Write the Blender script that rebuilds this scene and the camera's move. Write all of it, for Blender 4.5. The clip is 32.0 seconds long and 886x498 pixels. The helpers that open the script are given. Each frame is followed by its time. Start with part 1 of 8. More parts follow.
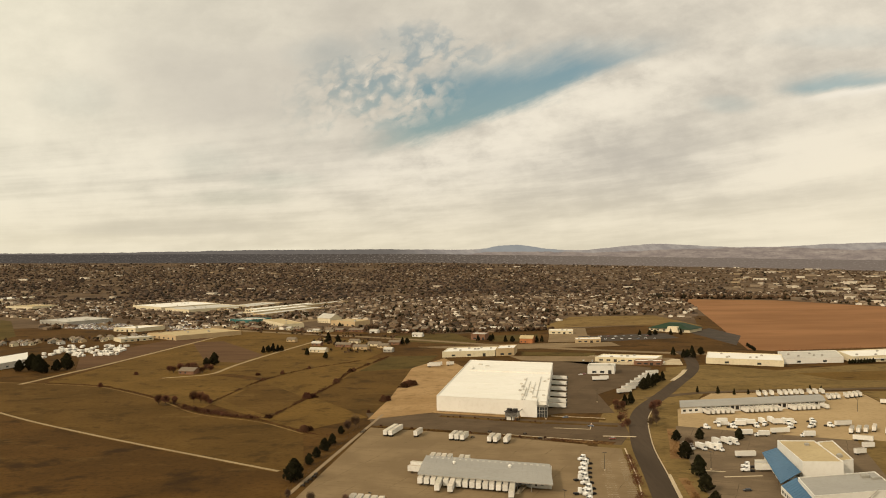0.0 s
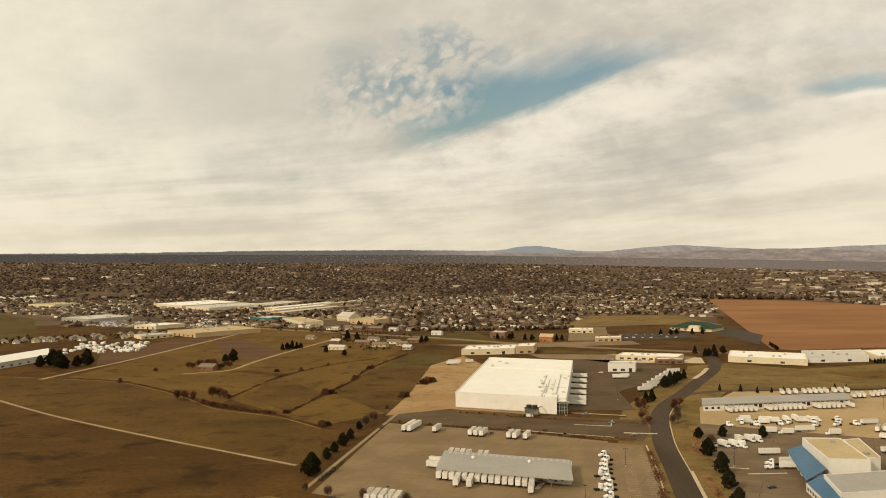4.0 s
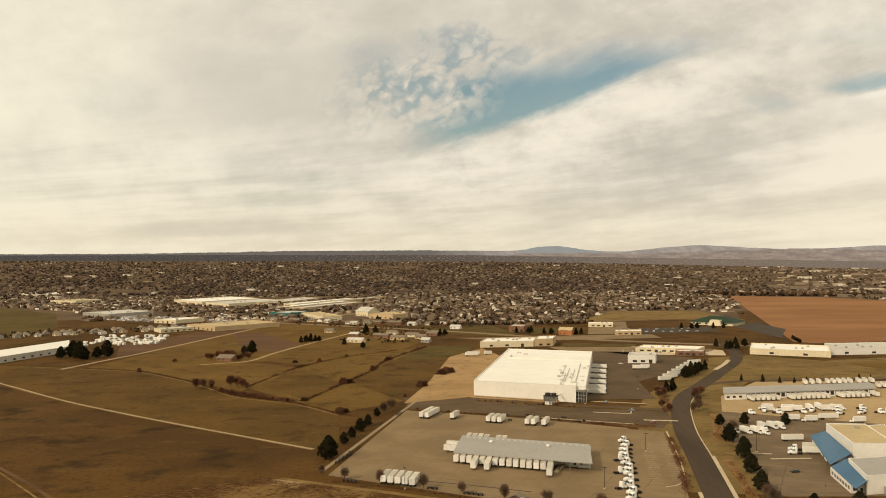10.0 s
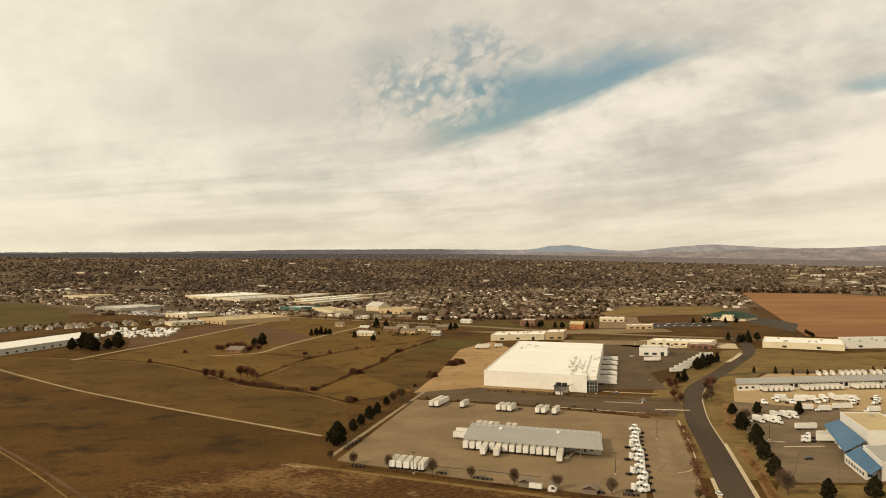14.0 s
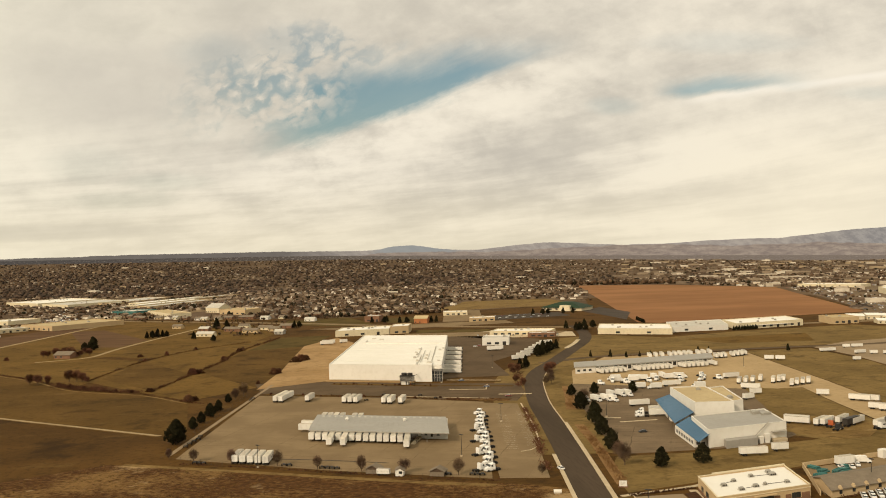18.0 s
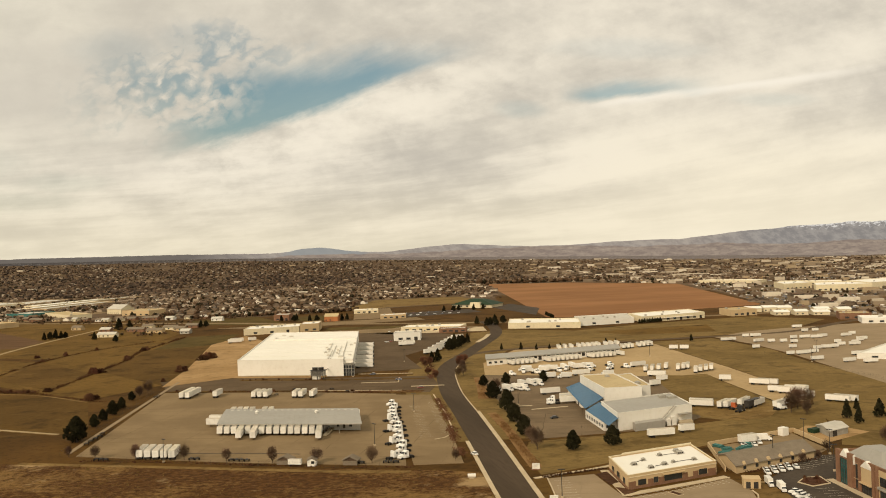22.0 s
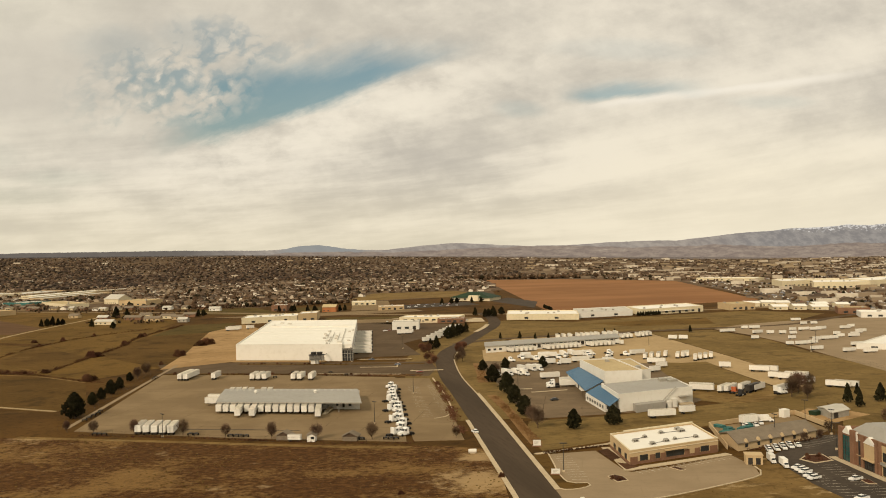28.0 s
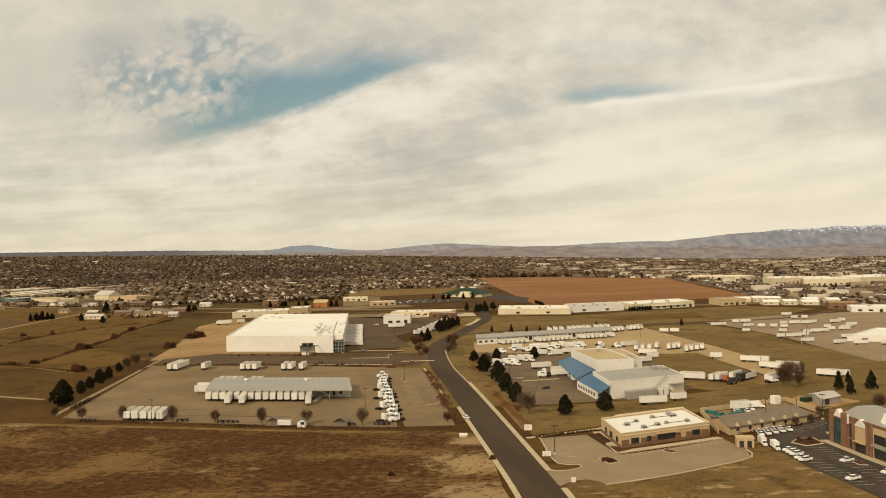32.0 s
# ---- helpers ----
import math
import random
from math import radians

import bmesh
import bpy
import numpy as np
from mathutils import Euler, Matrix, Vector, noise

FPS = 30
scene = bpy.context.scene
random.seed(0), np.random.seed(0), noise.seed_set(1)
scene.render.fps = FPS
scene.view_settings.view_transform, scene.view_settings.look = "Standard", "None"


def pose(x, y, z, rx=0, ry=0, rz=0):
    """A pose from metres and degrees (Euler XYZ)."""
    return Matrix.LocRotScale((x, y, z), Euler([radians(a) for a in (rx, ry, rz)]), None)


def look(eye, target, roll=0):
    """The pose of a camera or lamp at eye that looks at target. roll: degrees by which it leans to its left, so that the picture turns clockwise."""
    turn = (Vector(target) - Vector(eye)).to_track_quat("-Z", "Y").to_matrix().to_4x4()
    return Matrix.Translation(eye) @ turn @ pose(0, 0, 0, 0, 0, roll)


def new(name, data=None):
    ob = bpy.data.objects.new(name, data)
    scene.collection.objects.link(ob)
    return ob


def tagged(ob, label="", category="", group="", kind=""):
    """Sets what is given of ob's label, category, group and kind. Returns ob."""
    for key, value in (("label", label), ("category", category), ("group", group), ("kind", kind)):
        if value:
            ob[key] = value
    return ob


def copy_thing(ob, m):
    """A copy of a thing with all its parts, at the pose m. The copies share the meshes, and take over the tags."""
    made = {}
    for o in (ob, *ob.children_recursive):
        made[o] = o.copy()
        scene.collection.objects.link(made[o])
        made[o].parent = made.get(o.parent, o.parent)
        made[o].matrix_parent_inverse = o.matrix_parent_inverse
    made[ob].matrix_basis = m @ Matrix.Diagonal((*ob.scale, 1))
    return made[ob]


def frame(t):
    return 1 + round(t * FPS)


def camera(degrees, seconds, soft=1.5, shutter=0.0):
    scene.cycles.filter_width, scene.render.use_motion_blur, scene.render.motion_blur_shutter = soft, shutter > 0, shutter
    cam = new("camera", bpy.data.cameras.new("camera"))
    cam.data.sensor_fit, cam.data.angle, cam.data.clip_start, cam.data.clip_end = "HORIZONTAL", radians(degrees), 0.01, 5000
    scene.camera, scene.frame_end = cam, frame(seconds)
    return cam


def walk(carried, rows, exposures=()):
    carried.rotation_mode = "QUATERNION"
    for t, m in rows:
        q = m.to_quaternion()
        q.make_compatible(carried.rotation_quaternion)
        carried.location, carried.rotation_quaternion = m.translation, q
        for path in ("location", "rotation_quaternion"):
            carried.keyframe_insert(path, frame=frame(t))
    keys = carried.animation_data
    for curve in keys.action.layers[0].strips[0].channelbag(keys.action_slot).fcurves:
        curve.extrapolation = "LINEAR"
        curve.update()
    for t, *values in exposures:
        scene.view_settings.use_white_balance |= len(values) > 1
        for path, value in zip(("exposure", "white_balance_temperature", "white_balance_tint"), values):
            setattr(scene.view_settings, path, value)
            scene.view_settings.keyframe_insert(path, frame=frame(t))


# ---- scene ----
cam = camera(52.0, 32.0, soft=1.0)
PATH = [
    (0, pose(0.20, -0.82, 115.16, 90.393, 0.742, -0.675)),
    (0.5, pose(0.24, 0.02, 114.77, 90.390, 0.696, -0.346)),
    (1, pose(0.28, 0.77, 114.33, 90.410, 0.690, 0.136)),
    (1.5, pose(0.32, 1.43, 113.85, 90.432, 0.754, 0.277)),
    (2, pose(0.35, 2.02, 113.34, 90.447, 0.715, 0.446)),
    (2.5, pose(0.37, 2.55, 112.79, 90.424, 0.669, 0.215)),
    (3, pose(0.40, 3.02, 112.21, 90.432, 0.660, 0.445)),
    (3.5, pose(0.43, 3.45, 111.60, 90.470, 0.628, 0.547)),
    (5.5, pose(0.58, 4.87, 108.88, 90.446, 0.718, 0.689)),
    (6, pose(0.63, 5.18, 108.15, 90.449, 0.754, 1.029)),
    (6.5, pose(0.68, 5.49, 107.40, 90.432, 0.735, 1.289)),
    (7, pose(0.74, 5.79, 106.63, 90.438, 0.785, 1.024)),
    (7.5, pose(0.80, 6.10, 105.84, 90.439, 0.787, 0.860)),
    (8, pose(0.87, 6.41, 105.04, 90.447, 0.734, 1.577)),
    (8.5, pose(0.95, 6.73, 104.23, 90.425, 0.757, 1.324)),
    (9, pose(1.02, 7.05, 103.41, 90.484, 0.708, 1.332)),
    (9.5, pose(1.10, 7.39, 102.58, 90.483, 0.689, 1.459)),
    (10, pose(1.18, 7.73, 101.74, 90.493, 0.645, 1.776)),
    (10.5, pose(1.26, 8.09, 100.89, 90.474, 0.633, 2.002)),
    (11, pose(1.34, 8.46, 100.04, 90.487, 0.635, 1.830)),
    (11.5, pose(1.42, 8.84, 99.19, 90.545, 0.601, 2.248)),
    (12, pose(1.50, 9.23, 98.33, 90.493, 0.545, 2.518)),
    (12.5, pose(1.58, 9.63, 97.47, 90.464, 0.526, 2.728)),
    (13, pose(1.65, 10.05, 96.61, 90.464, 0.488, 2.843)),
    (13.5, pose(1.71, 10.47, 95.75, 90.440, 0.515, 2.641)),
    (15.5, pose(1.90, 12.21, 92.34, 90.418, 0.653, 1.451)),
    (16, pose(1.92, 12.65, 91.49, 90.360, 1.031, -2.229)),
    (16.5, pose(1.93, 13.09, 90.65, 90.272, 1.504, -5.706)),
    (17, pose(1.93, 13.52, 89.82, 90.287, 1.766, -7.765)),
    (17.5, pose(1.91, 13.95, 88.99, 90.277, 1.781, -7.924)),
    (18, pose(1.88, 14.37, 88.17, 90.309, 1.626, -7.357)),
    (18.5, pose(1.84, 14.78, 87.35, 90.312, 1.631, -7.301)),
    (19, pose(1.78, 15.18, 86.54, 90.307, 1.710, -8.185)),
    (19.5, pose(1.71, 15.57, 85.74, 90.133, 2.415, -13.234)),
    (20, pose(1.63, 15.94, 84.95, 90.089, 2.514, -14.466)),
    (20.5, pose(1.53, 16.29, 84.16, 90.174, 2.260, -13.495)),
    (21, pose(1.41, 16.62, 83.38, 90.224, 2.134, -13.247)),
    (21.5, pose(1.29, 16.94, 82.60, 90.216, 2.059, -13.199)),
    (22, pose(1.15, 17.23, 81.83, 90.258, 1.917, -13.030)),
    (22.5, pose(1.00, 17.50, 81.07, 90.247, 1.891, -13.697)),
    (23, pose(0.84, 17.75, 80.32, 90.251, 1.831, -13.827)),
    (23.5, pose(0.68, 17.98, 79.57, 90.265, 1.679, -13.574)),
    (24, pose(0.50, 18.19, 78.82, 90.241, 1.563, -13.542)),
    (24.5, pose(0.32, 18.37, 78.08, 90.289, 1.567, -13.556)),
    (25, pose(0.14, 18.54, 77.35, 90.325, 1.455, -13.476)),
    (25.5, pose(-0.03, 18.69, 76.61, 90.266, 1.394, -13.318)),
    (27.5, pose(-0.67, 19.16, 73.69, 90.182, 1.360, -13.616)),
    (28, pose(-0.79, 19.26, 72.96, 90.181, 1.297, -13.212)),
    (28.5, pose(-0.88, 19.36, 72.22, 90.134, 1.263, -13.088)),
    (29, pose(-0.95, 19.47, 71.48, 90.135, 1.212, -13.339)),
    (29.5, pose(-0.97, 19.59, 70.73, 90.131, 1.258, -13.479)),
    (30, pose(-0.96, 19.73, 69.98, 90.159, 1.194, -13.302)),
    (30.5, pose(-0.90, 19.91, 69.21, 90.149, 1.188, -13.204)),
    (31, pose(-0.78, 20.11, 68.44, 90.180, 1.127, -13.160)),
    (31.5, pose(-0.59, 20.36, 67.65, 90.161, 1.269, -13.921)),
    (32, pose(-0.34, 20.67, 66.85, 90.189, 1.186, -13.726)),
]
walk(cam, PATH, [(0, -0.06), (3.5, -0.05), (6, 0.0), (13, 0.0), (16, -0.01), (19.5, 0.03), (23, -0.02), (25.5, -0.05), (28, -0.06), (32, -0.07)])

# ---- world: hazy winter sky, thin cloud with a blue gap, far hills ----
SUN_DIR = Vector((-0.62, -0.58, 0.53)).normalized()
world = bpy.data.worlds.new("sky")
scene.world = world
world.use_nodes = True
wt = world.node_tree
wt.nodes.clear()


class Nodes:
    """Small helper to write node trees as sums."""

    def __init__(self, tree):
        self.t = tree

    def put(self, sock, v):
        if isinstance(v, bpy.types.NodeSocket):
            self.t.links.new(v, sock)
        elif v is not None:
            sock.default_value = v

    def m(self, op, a, b=None, c=None, clamp=False):
        n = self.t.nodes.new("ShaderNodeMath")
        n.operation, n.use_clamp = op, clamp
        for s, v in zip(n.inputs, (a, b, c)):
            self.put(s, v)
        return n.outputs[0]

    def step(self, x, lo, hi):
        n = self.t.nodes.new("ShaderNodeMapRange")
        n.interpolation_type = "SMOOTHSTEP"
        self.put(n.inputs["Value"], x)
        self.put(n.inputs["From Min"], lo)
        self.put(n.inputs["From Max"], hi)
        return n.outputs["Result"]

    def mix(self, f, a, b, kind="MIX"):
        n = self.t.nodes.new("ShaderNodeMix")
        n.data_type, n.blend_type = "RGBA", kind
        self.put(n.inputs["Factor"], f)
        for k, v in ((6, a), (7, b)):
            self.put(n.inputs[k], v if isinstance(v, bpy.types.NodeSocket) else (*v, 1))
        return n.outputs[2]

    def xyz(self, x, y, z):
        n = self.t.nodes.new("ShaderNodeCombineXYZ")
        for s, v in zip(n.inputs, (x, y, z)):
            self.put(s, v)
        return n.outputs[0]

    def noise(self, vec, scale, detail=4, rough=0.55, out="Fac"):
        n = self.t.nodes.new("ShaderNodeTexNoise")
        self.put(n.inputs["Vector"], vec)
        n.inputs["Scale"].default_value = scale
        n.inputs["Detail"].default_value = detail
        n.inputs["Roughness"].default_value = rough
        return n.outputs[out]

    def ramp(self, fac, stops, kind="LINEAR"):
        n = self.t.nodes.new("ShaderNodeValToRGB")
        n.color_ramp.interpolation = kind
        el = n.color_ramp.elements
        while len(el) < len(stops):
            el.new(0.5)
        for e, (p, c) in zip(el, stops):
            e.position, e.color = p, (*c, 1)
        self.put(n.inputs[0], fac)
        return n.outputs[0]


W = Nodes(wt)
tc = wt.nodes.new("ShaderNodeTexCoord").outputs["Generated"]
sep = wt.nodes.new("ShaderNodeSeparateXYZ")
wt.links.new(tc, sep.inputs[0])
DX, DY, DZ = sep.outputs
ahead = W.step(DY, 0.15, 0.35)
ysafe = W.m("MAXIMUM", DY, 0.1)
U = W.m("DIVIDE", DX, ysafe)
V = W.m("DIVIDE", DZ, ysafe)

# clear sky behind the cloud
sky = wt.nodes.new("ShaderNodeTexSky")
sky.sky_type, sky.sun_disc = "NISHITA", False
sky.sun_elevation = math.asin(SUN_DIR.z)
sky.sun_rotation = math.atan2(SUN_DIR.x, SUN_DIR.y)
sky.dust_density, sky.air_density = 2.5, 1.0
clear = W.mix(1.0, sky.outputs[0], (0.094, 0.096, 0.078), "MULTIPLY")

# cloud deck seen in perspective
zc = W.m("ADD", W.m("MAXIMUM", DZ, 0.0), 0.22)
deck = W.xyz(W.m("DIVIDE", DX, zc), W.m("DIVIDE", DY, zc), 0.0)
turned = wt.nodes.new("ShaderNodeVectorRotate")
turned.rotation_type = "Z_AXIS"
zl = W.m("ADD", W.m("MAXIMUM", DZ, 0.0), 0.07)
low_deck = W.xyz(W.m("DIVIDE", DX, zl), W.m("DIVIDE", DY, zl), 0.0)
W.put(turned.inputs["Vector"], low_deck)
turned.inputs["Angle"].default_value = radians(-110)
stretch = wt.nodes.new("ShaderNodeVectorMath")
stretch.operation = "MULTIPLY"
W.put(stretch.inputs[0], turned.outputs[0])
stretch.inputs[1].default_value = (0.22, 1.0, 1.0)
streak = W.noise(stretch.outputs[0], 1.15, 8, 0.60)
patch = W.noise(deck, 1.1, 4, 0.5)
fine = W.noise(tc, 17.0, 6, 0.62)

# blue gap: a long wedge, soft along its lower edge, broken by cloudlets at its near end
ca, sa = math.cos(0.330), math.sin(0.330)
du, dv = W.m("ADD", U, 0.042), W.m("SUBTRACT", V, 0.1125)
S = W.m("ADD", W.m("MULTIPLY", du, ca), W.m("MULTIPLY", dv, sa))
Nn = W.m("SUBTRACT", W.m("MULTIPLY", dv, ca), W.m("MULTIPLY", du, sa))
wob = W.m("MULTIPLY", W.m("SUBTRACT", W.noise(tc, 9.0, 6, 0.62), 0.5), 0.040)
frayed = W.m("MULTIPLY", W.m("SUBTRACT", W.noise(stretch.outputs[0], 5.0, 5, 0.65), 0.5), 0.030)
Nw = W.m("ADD", Nn, W.m("ADD", wob, frayed))
edge = W.step(Nw, -0.005, 0.015)
width = W.m("SUBTRACT", 0.082, W.m("MULTIPLY", S, 0.20))
top = W.m("SUBTRACT", 1.0, W.step(Nw, W.m("SUBTRACT", width, 0.020), W.m("ADD", width, 0.024)))
span = W.m("MULTIPLY", W.step(S, -0.05, 0.05), W.m("SUBTRACT", 1.0, W.step(S, 0.21, 0.38)))
gap = W.m("MULTIPLY", W.m("MULTIPLY", edge, top), span)


def puffs(vec, scale):
    """Rounded cloudlets: how near a place is to the middle of its cell."""
    n = wt.nodes.new("ShaderNodeTexVoronoi")
    n.feature = "F1"
    W.put(n.inputs["Vector"], vec)
    n.inputs["Scale"].default_value = scale
    n.inputs["Randomness"].default_value = 0.9
    return n.outputs["Distance"]


warp_u = W.m("MULTIPLY", W.m("SUBTRACT", W.noise(tc, 30.0, 4, 0.6), 0.5), 0.030)
warp_v = W.m("MULTIPLY", W.m("SUBTRACT", W.noise(tc, 34.0, 4, 0.6), 0.5), 0.022)
cellmap = W.xyz(W.m("ADD", U, warp_u), W.m("MULTIPLY", W.m("SUBTRACT", W.m("ADD", V, warp_v), W.m("MULTIPLY", U, 0.20)), 1.35), 0.0)
puff_d = W.m("ADD", W.m("MULTIPLY", puffs(cellmap, 74.0), 0.56), W.m("MULTIPLY", W.m("SUBTRACT", 1.0, W.noise(cellmap, 80.0, 5, 0.66)), 0.60))
puff_big = W.noise(cellmap, 17.0, 4, 0.6)
# a cell is cloud where it is close to its middle, and wider where the broad noise is high
puff = W.m("SUBTRACT", 1.0, W.step(W.m("ADD", puff_d, W.m("MULTIPLY", W.m("SUBTRACT", 0.5, puff_big), 2.3)), 0.36, 0.94))
zone = W.m("ADD", W.m("POWER", W.m("DIVIDE", W.m("ADD", U, 0.032), 0.130), 2.0), W.m("POWER", W.m("DIVIDE", W.m("SUBTRACT", W.m("SUBTRACT", V, W.m("MULTIPLY", U, 0.12)), 0.192), 0.066), 2.0))
zone = W.m("SUBTRACT", 1.0, W.step(W.m("ADD", zone, W.m("MULTIPLY", W.m("ADD", wob, W.m("MULTIPLY", W.m("SUBTRACT", puff_big, 0.5), 0.07)), 26.0)), -0.35, 1.45))
open_sky = W.m("MULTIPLY", zone, W.m("SUBTRACT", 1.0, puff))
near_end = W.m("SUBTRACT", 1.0, W.step(W.m("ADD", S, W.m("MULTIPLY", wob, 1.8)), 0.03, 0.13))
near_end = W.m("MULTIPLY", near_end, W.step(Nw, 0.012, 0.045))
gap = W.m("MULTIPLY", gap, W.m("SUBTRACT", 1.0, W.m("MULTIPLY", puff, near_end)))
gap = W.m("MAXIMUM", W.m("MULTIPLY", gap, 1.0), W.m("MULTIPLY", open_sky, 0.78))
# a second thin gap further right, over a bright band
n2 = W.m("SUBTRACT", W.m("ADD", V, W.m("MULTIPLY", W.m("ADD", wob, frayed), 0.55)), W.m("ADD", 0.1545, W.m("MULTIPLY", U, 0.052)))
band2 = W.m("MULTIPLY", W.step(n2, -0.006, 0.004), W.m("SUBTRACT", 1.0, W.step(n2, 0.004, 0.024)))
gap2 = W.m("MULTIPLY", band2, W.m("MULTIPLY", W.step(U, 0.37, 0.42), W.m("SUBTRACT", 1.0, W.step(U, 0.46, 0.60))))
gap = W.m("MAXIMUM", gap, W.m("MULTIPLY", gap2, 0.72))


def faint(u0, v0, ru, rv, much):
    """A place where the cloud is thin and some blue comes through."""
    e = W.m("ADD", W.m("POWER", W.m("DIVIDE", W.m("SUBTRACT", U, u0), ru), 2.0), W.m("POWER", W.m("DIVIDE", W.m("SUBTRACT", V, v0), rv), 2.0))
    f = W.m("SUBTRACT", 1.0, W.step(W.m("ADD", e, W.m("MULTIPLY", W.m("ADD", wob, frayed), 34.0)), -0.3, 1.4))
    return W.m("MULTIPLY", f, much)


for spot in ((-0.388, 0.180, 0.05, 0.030, 0.14), (-0.246, 0.106, 0.05, 0.022, 0.15), (-0.21, 0.066, 0.07, 0.012, 0.20), (-0.115, 0.222, 0.05, 0.026, 0.34), (-0.02, 0.236, 0.06, 0.020, 0.25),
             (0.33, 0.163, 0.035, 0.012, 0.30), (0.46, 0.236, 0.12, 0.014, 0.18), (0.66, 0.176, 0.07, 0.010, 0.22), (-0.17, 0.085, 0.05, 0.012, 0.24)):
    gap = W.m("MAXIMUM", gap, faint(*spot))
veil = W.m("MULTIPLY", W.step(streak, 0.44, 0.72), 0.22)
gap = W.m("MULTIPLY", W.m("MULTIPLY", gap, ahead), W.m("SUBTRACT", 1.0, veil))

# light of the cloud: brighter towards the sun and low over the land
dotn = wt.nodes.new("ShaderNodeVectorMath")
dotn.operation = "DOT_PRODUCT"
W.put(dotn.inputs[0], tc)
dotn.inputs[1].default_value = SUN_DIR
glow = W.step(dotn.outputs["Value"], -0.60, 0.16)
billow = W.noise(W.xyz(W.m("ADD", U, warp_u), W.m("MULTIPLY", V, 1.8), 0.0), 15.0, 7, 0.62)
long_bands = W.noise(W.xyz(W.m("MULTIPLY", U, 0.9), W.m("MULTIPLY", W.m("SUBTRACT", V, W.m("MULTIPLY", U, W.m("MULTIPLY", V, 0.9))), 13.0), 0.0), 3.2, 6, 0.6)
low_part = W.m("SUBTRACT", 1.0, W.step(V, 0.06, 0.19))
shade = W.m("ADD", W.m("MULTIPLY", streak, 0.34), W.m("ADD", W.m("MULTIPLY", patch, 0.40), W.m("ADD", W.m("MULTIPLY", fine, 0.16), W.m("MULTIPLY", billow, 0.26))))
shade = W.m("ADD", shade, W.m("MULTIPLY", W.m("MULTIPLY", W.m("SUBTRACT", long_bands, 0.5), low_part), 0.55))
tone = W.step(shade, 0.43, 0.71)
cloud = W.mix(tone, (0.560, 0.512, 0.430), (0.885, 0.803, 0.655))
cloud = W.mix(W.m("MULTIPLY", glow, 0.66), cloud, (1.0, 0.93, 0.70))
lowband = W.m("MULTIPLY", W.m("SUBTRACT", 1.0, W.step(V, 0.0, 0.11)), W.m("SUBTRACT", 0.66, W.m("MULTIPLY", long_bands, 0.30)))
cloud = W.mix(lowband, cloud, (0.89, 0.78, 0.545))
# the thin bright cloud low in the east
east = W.m("MULTIPLY", W.step(U, 0.20, 0.62), W.m("SUBTRACT", 1.0, W.step(V, 0.07, 0.20)))
east = W.m("MULTIPLY", W.m("MULTIPLY", east, ahead), W.m("ADD", 0.34, W.m("MULTIPLY", long_bands, 0.60)))
cloud = W.mix(east, cloud, (0.98, 0.875, 0.665))
# a thicker grey part of the cloud round the broken zone
e3 = W.m("ADD", W.m("POWER", W.m("DIVIDE", W.m("ADD", U, 0.15), 0.24), 2.0), W.m("POWER", W.m("DIVIDE", W.m("SUBTRACT", V, 0.22), 0.14), 2.0))
thick = W.m("MULTIPLY", W.m("MULTIPLY", W.m("SUBTRACT", 1.0, W.step(e3, 0.1, 1.2)), W.step(patch, 0.26, 0.60)), W.m("MULTIPLY", ahead, 0.66))
cloud = W.mix(thick, cloud, (0.575, 0.525, 0.445))
# lit heads of the cloudlets, and their grey undersides
lit = W.m("MULTIPLY", W.m("MULTIPLY", zone, ahead), W.m("SUBTRACT", 1.0, W.step(puff_d, 0.22, 0.58)))
cloud = W.mix(W.m("MULTIPLY", lit, 0.50), cloud, (0.88, 0.79, 0.65))
# bright heaped bank below the gap
bank = W.m("MULTIPLY", W.step(Nw, -0.085, -0.02), W.m("SUBTRACT", 1.0, W.step(Nw, -0.012, 0.012)))
bank = W.m("MULTIPLY", W.m("MULTIPLY", bank, W.step(billow, 0.38, 0.62)), W.m("MULTIPLY", W.step(S, -0.10, 0.04), W.m("SUBTRACT", 1.0, W.step(S, 0.22, 0.46))))
cloud = W.mix(W.m("MULTIPLY", W.m("MULTIPLY", bank, ahead), 0.62), cloud, (0.94, 0.855, 0.70))
# grey bar low over the land
bar = W.m("ADD", W.m("POWER", W.m("DIVIDE", W.m("ADD", U, 0.29), 0.13), 2.0), W.m("POWER", W.m("DIVIDE", W.m("SUBTRACT", W.m("ADD", V, W.m("MULTIPLY", wob, 0.3)), 0.034), 0.010), 2.0))
bar = W.m("MULTIPLY", W.m("SUBTRACT", 1.0, W.step(bar, 0.1, 1.3)), W.m("MULTIPLY", ahead, 0.45))
cloud = W.mix(bar, cloud, (0.60, 0.54, 0.42))
# bright thread of cloud trailing off to the right of the thin gap
n3 = W.m("SUBTRACT", W.m("ADD", V, W.m("MULTIPLY", W.m("ADD", wob, frayed), 0.22)), W.m("ADD", 0.1125, W.m("MULTIPLY", U, 0.130)))
band3 = W.m("MULTIPLY", W.step(n3, -0.008, 0.001), W.m("SUBTRACT", 1.0, W.step(n3, 0.001, 0.007)))
band3 = W.m("MULTIPLY", band3, W.m("MULTIPLY", W.step(U, 0.38, 0.47), W.m("SUBTRACT", 1.0, W.step(U, 0.68, 0.85))))
cloud = W.mix(W.m("MULTIPLY", W.m("MULTIPLY", band3, ahead), 0.78), cloud, (0.96, 0.88, 0.74))
air = W.mix(gap, cloud, clear)

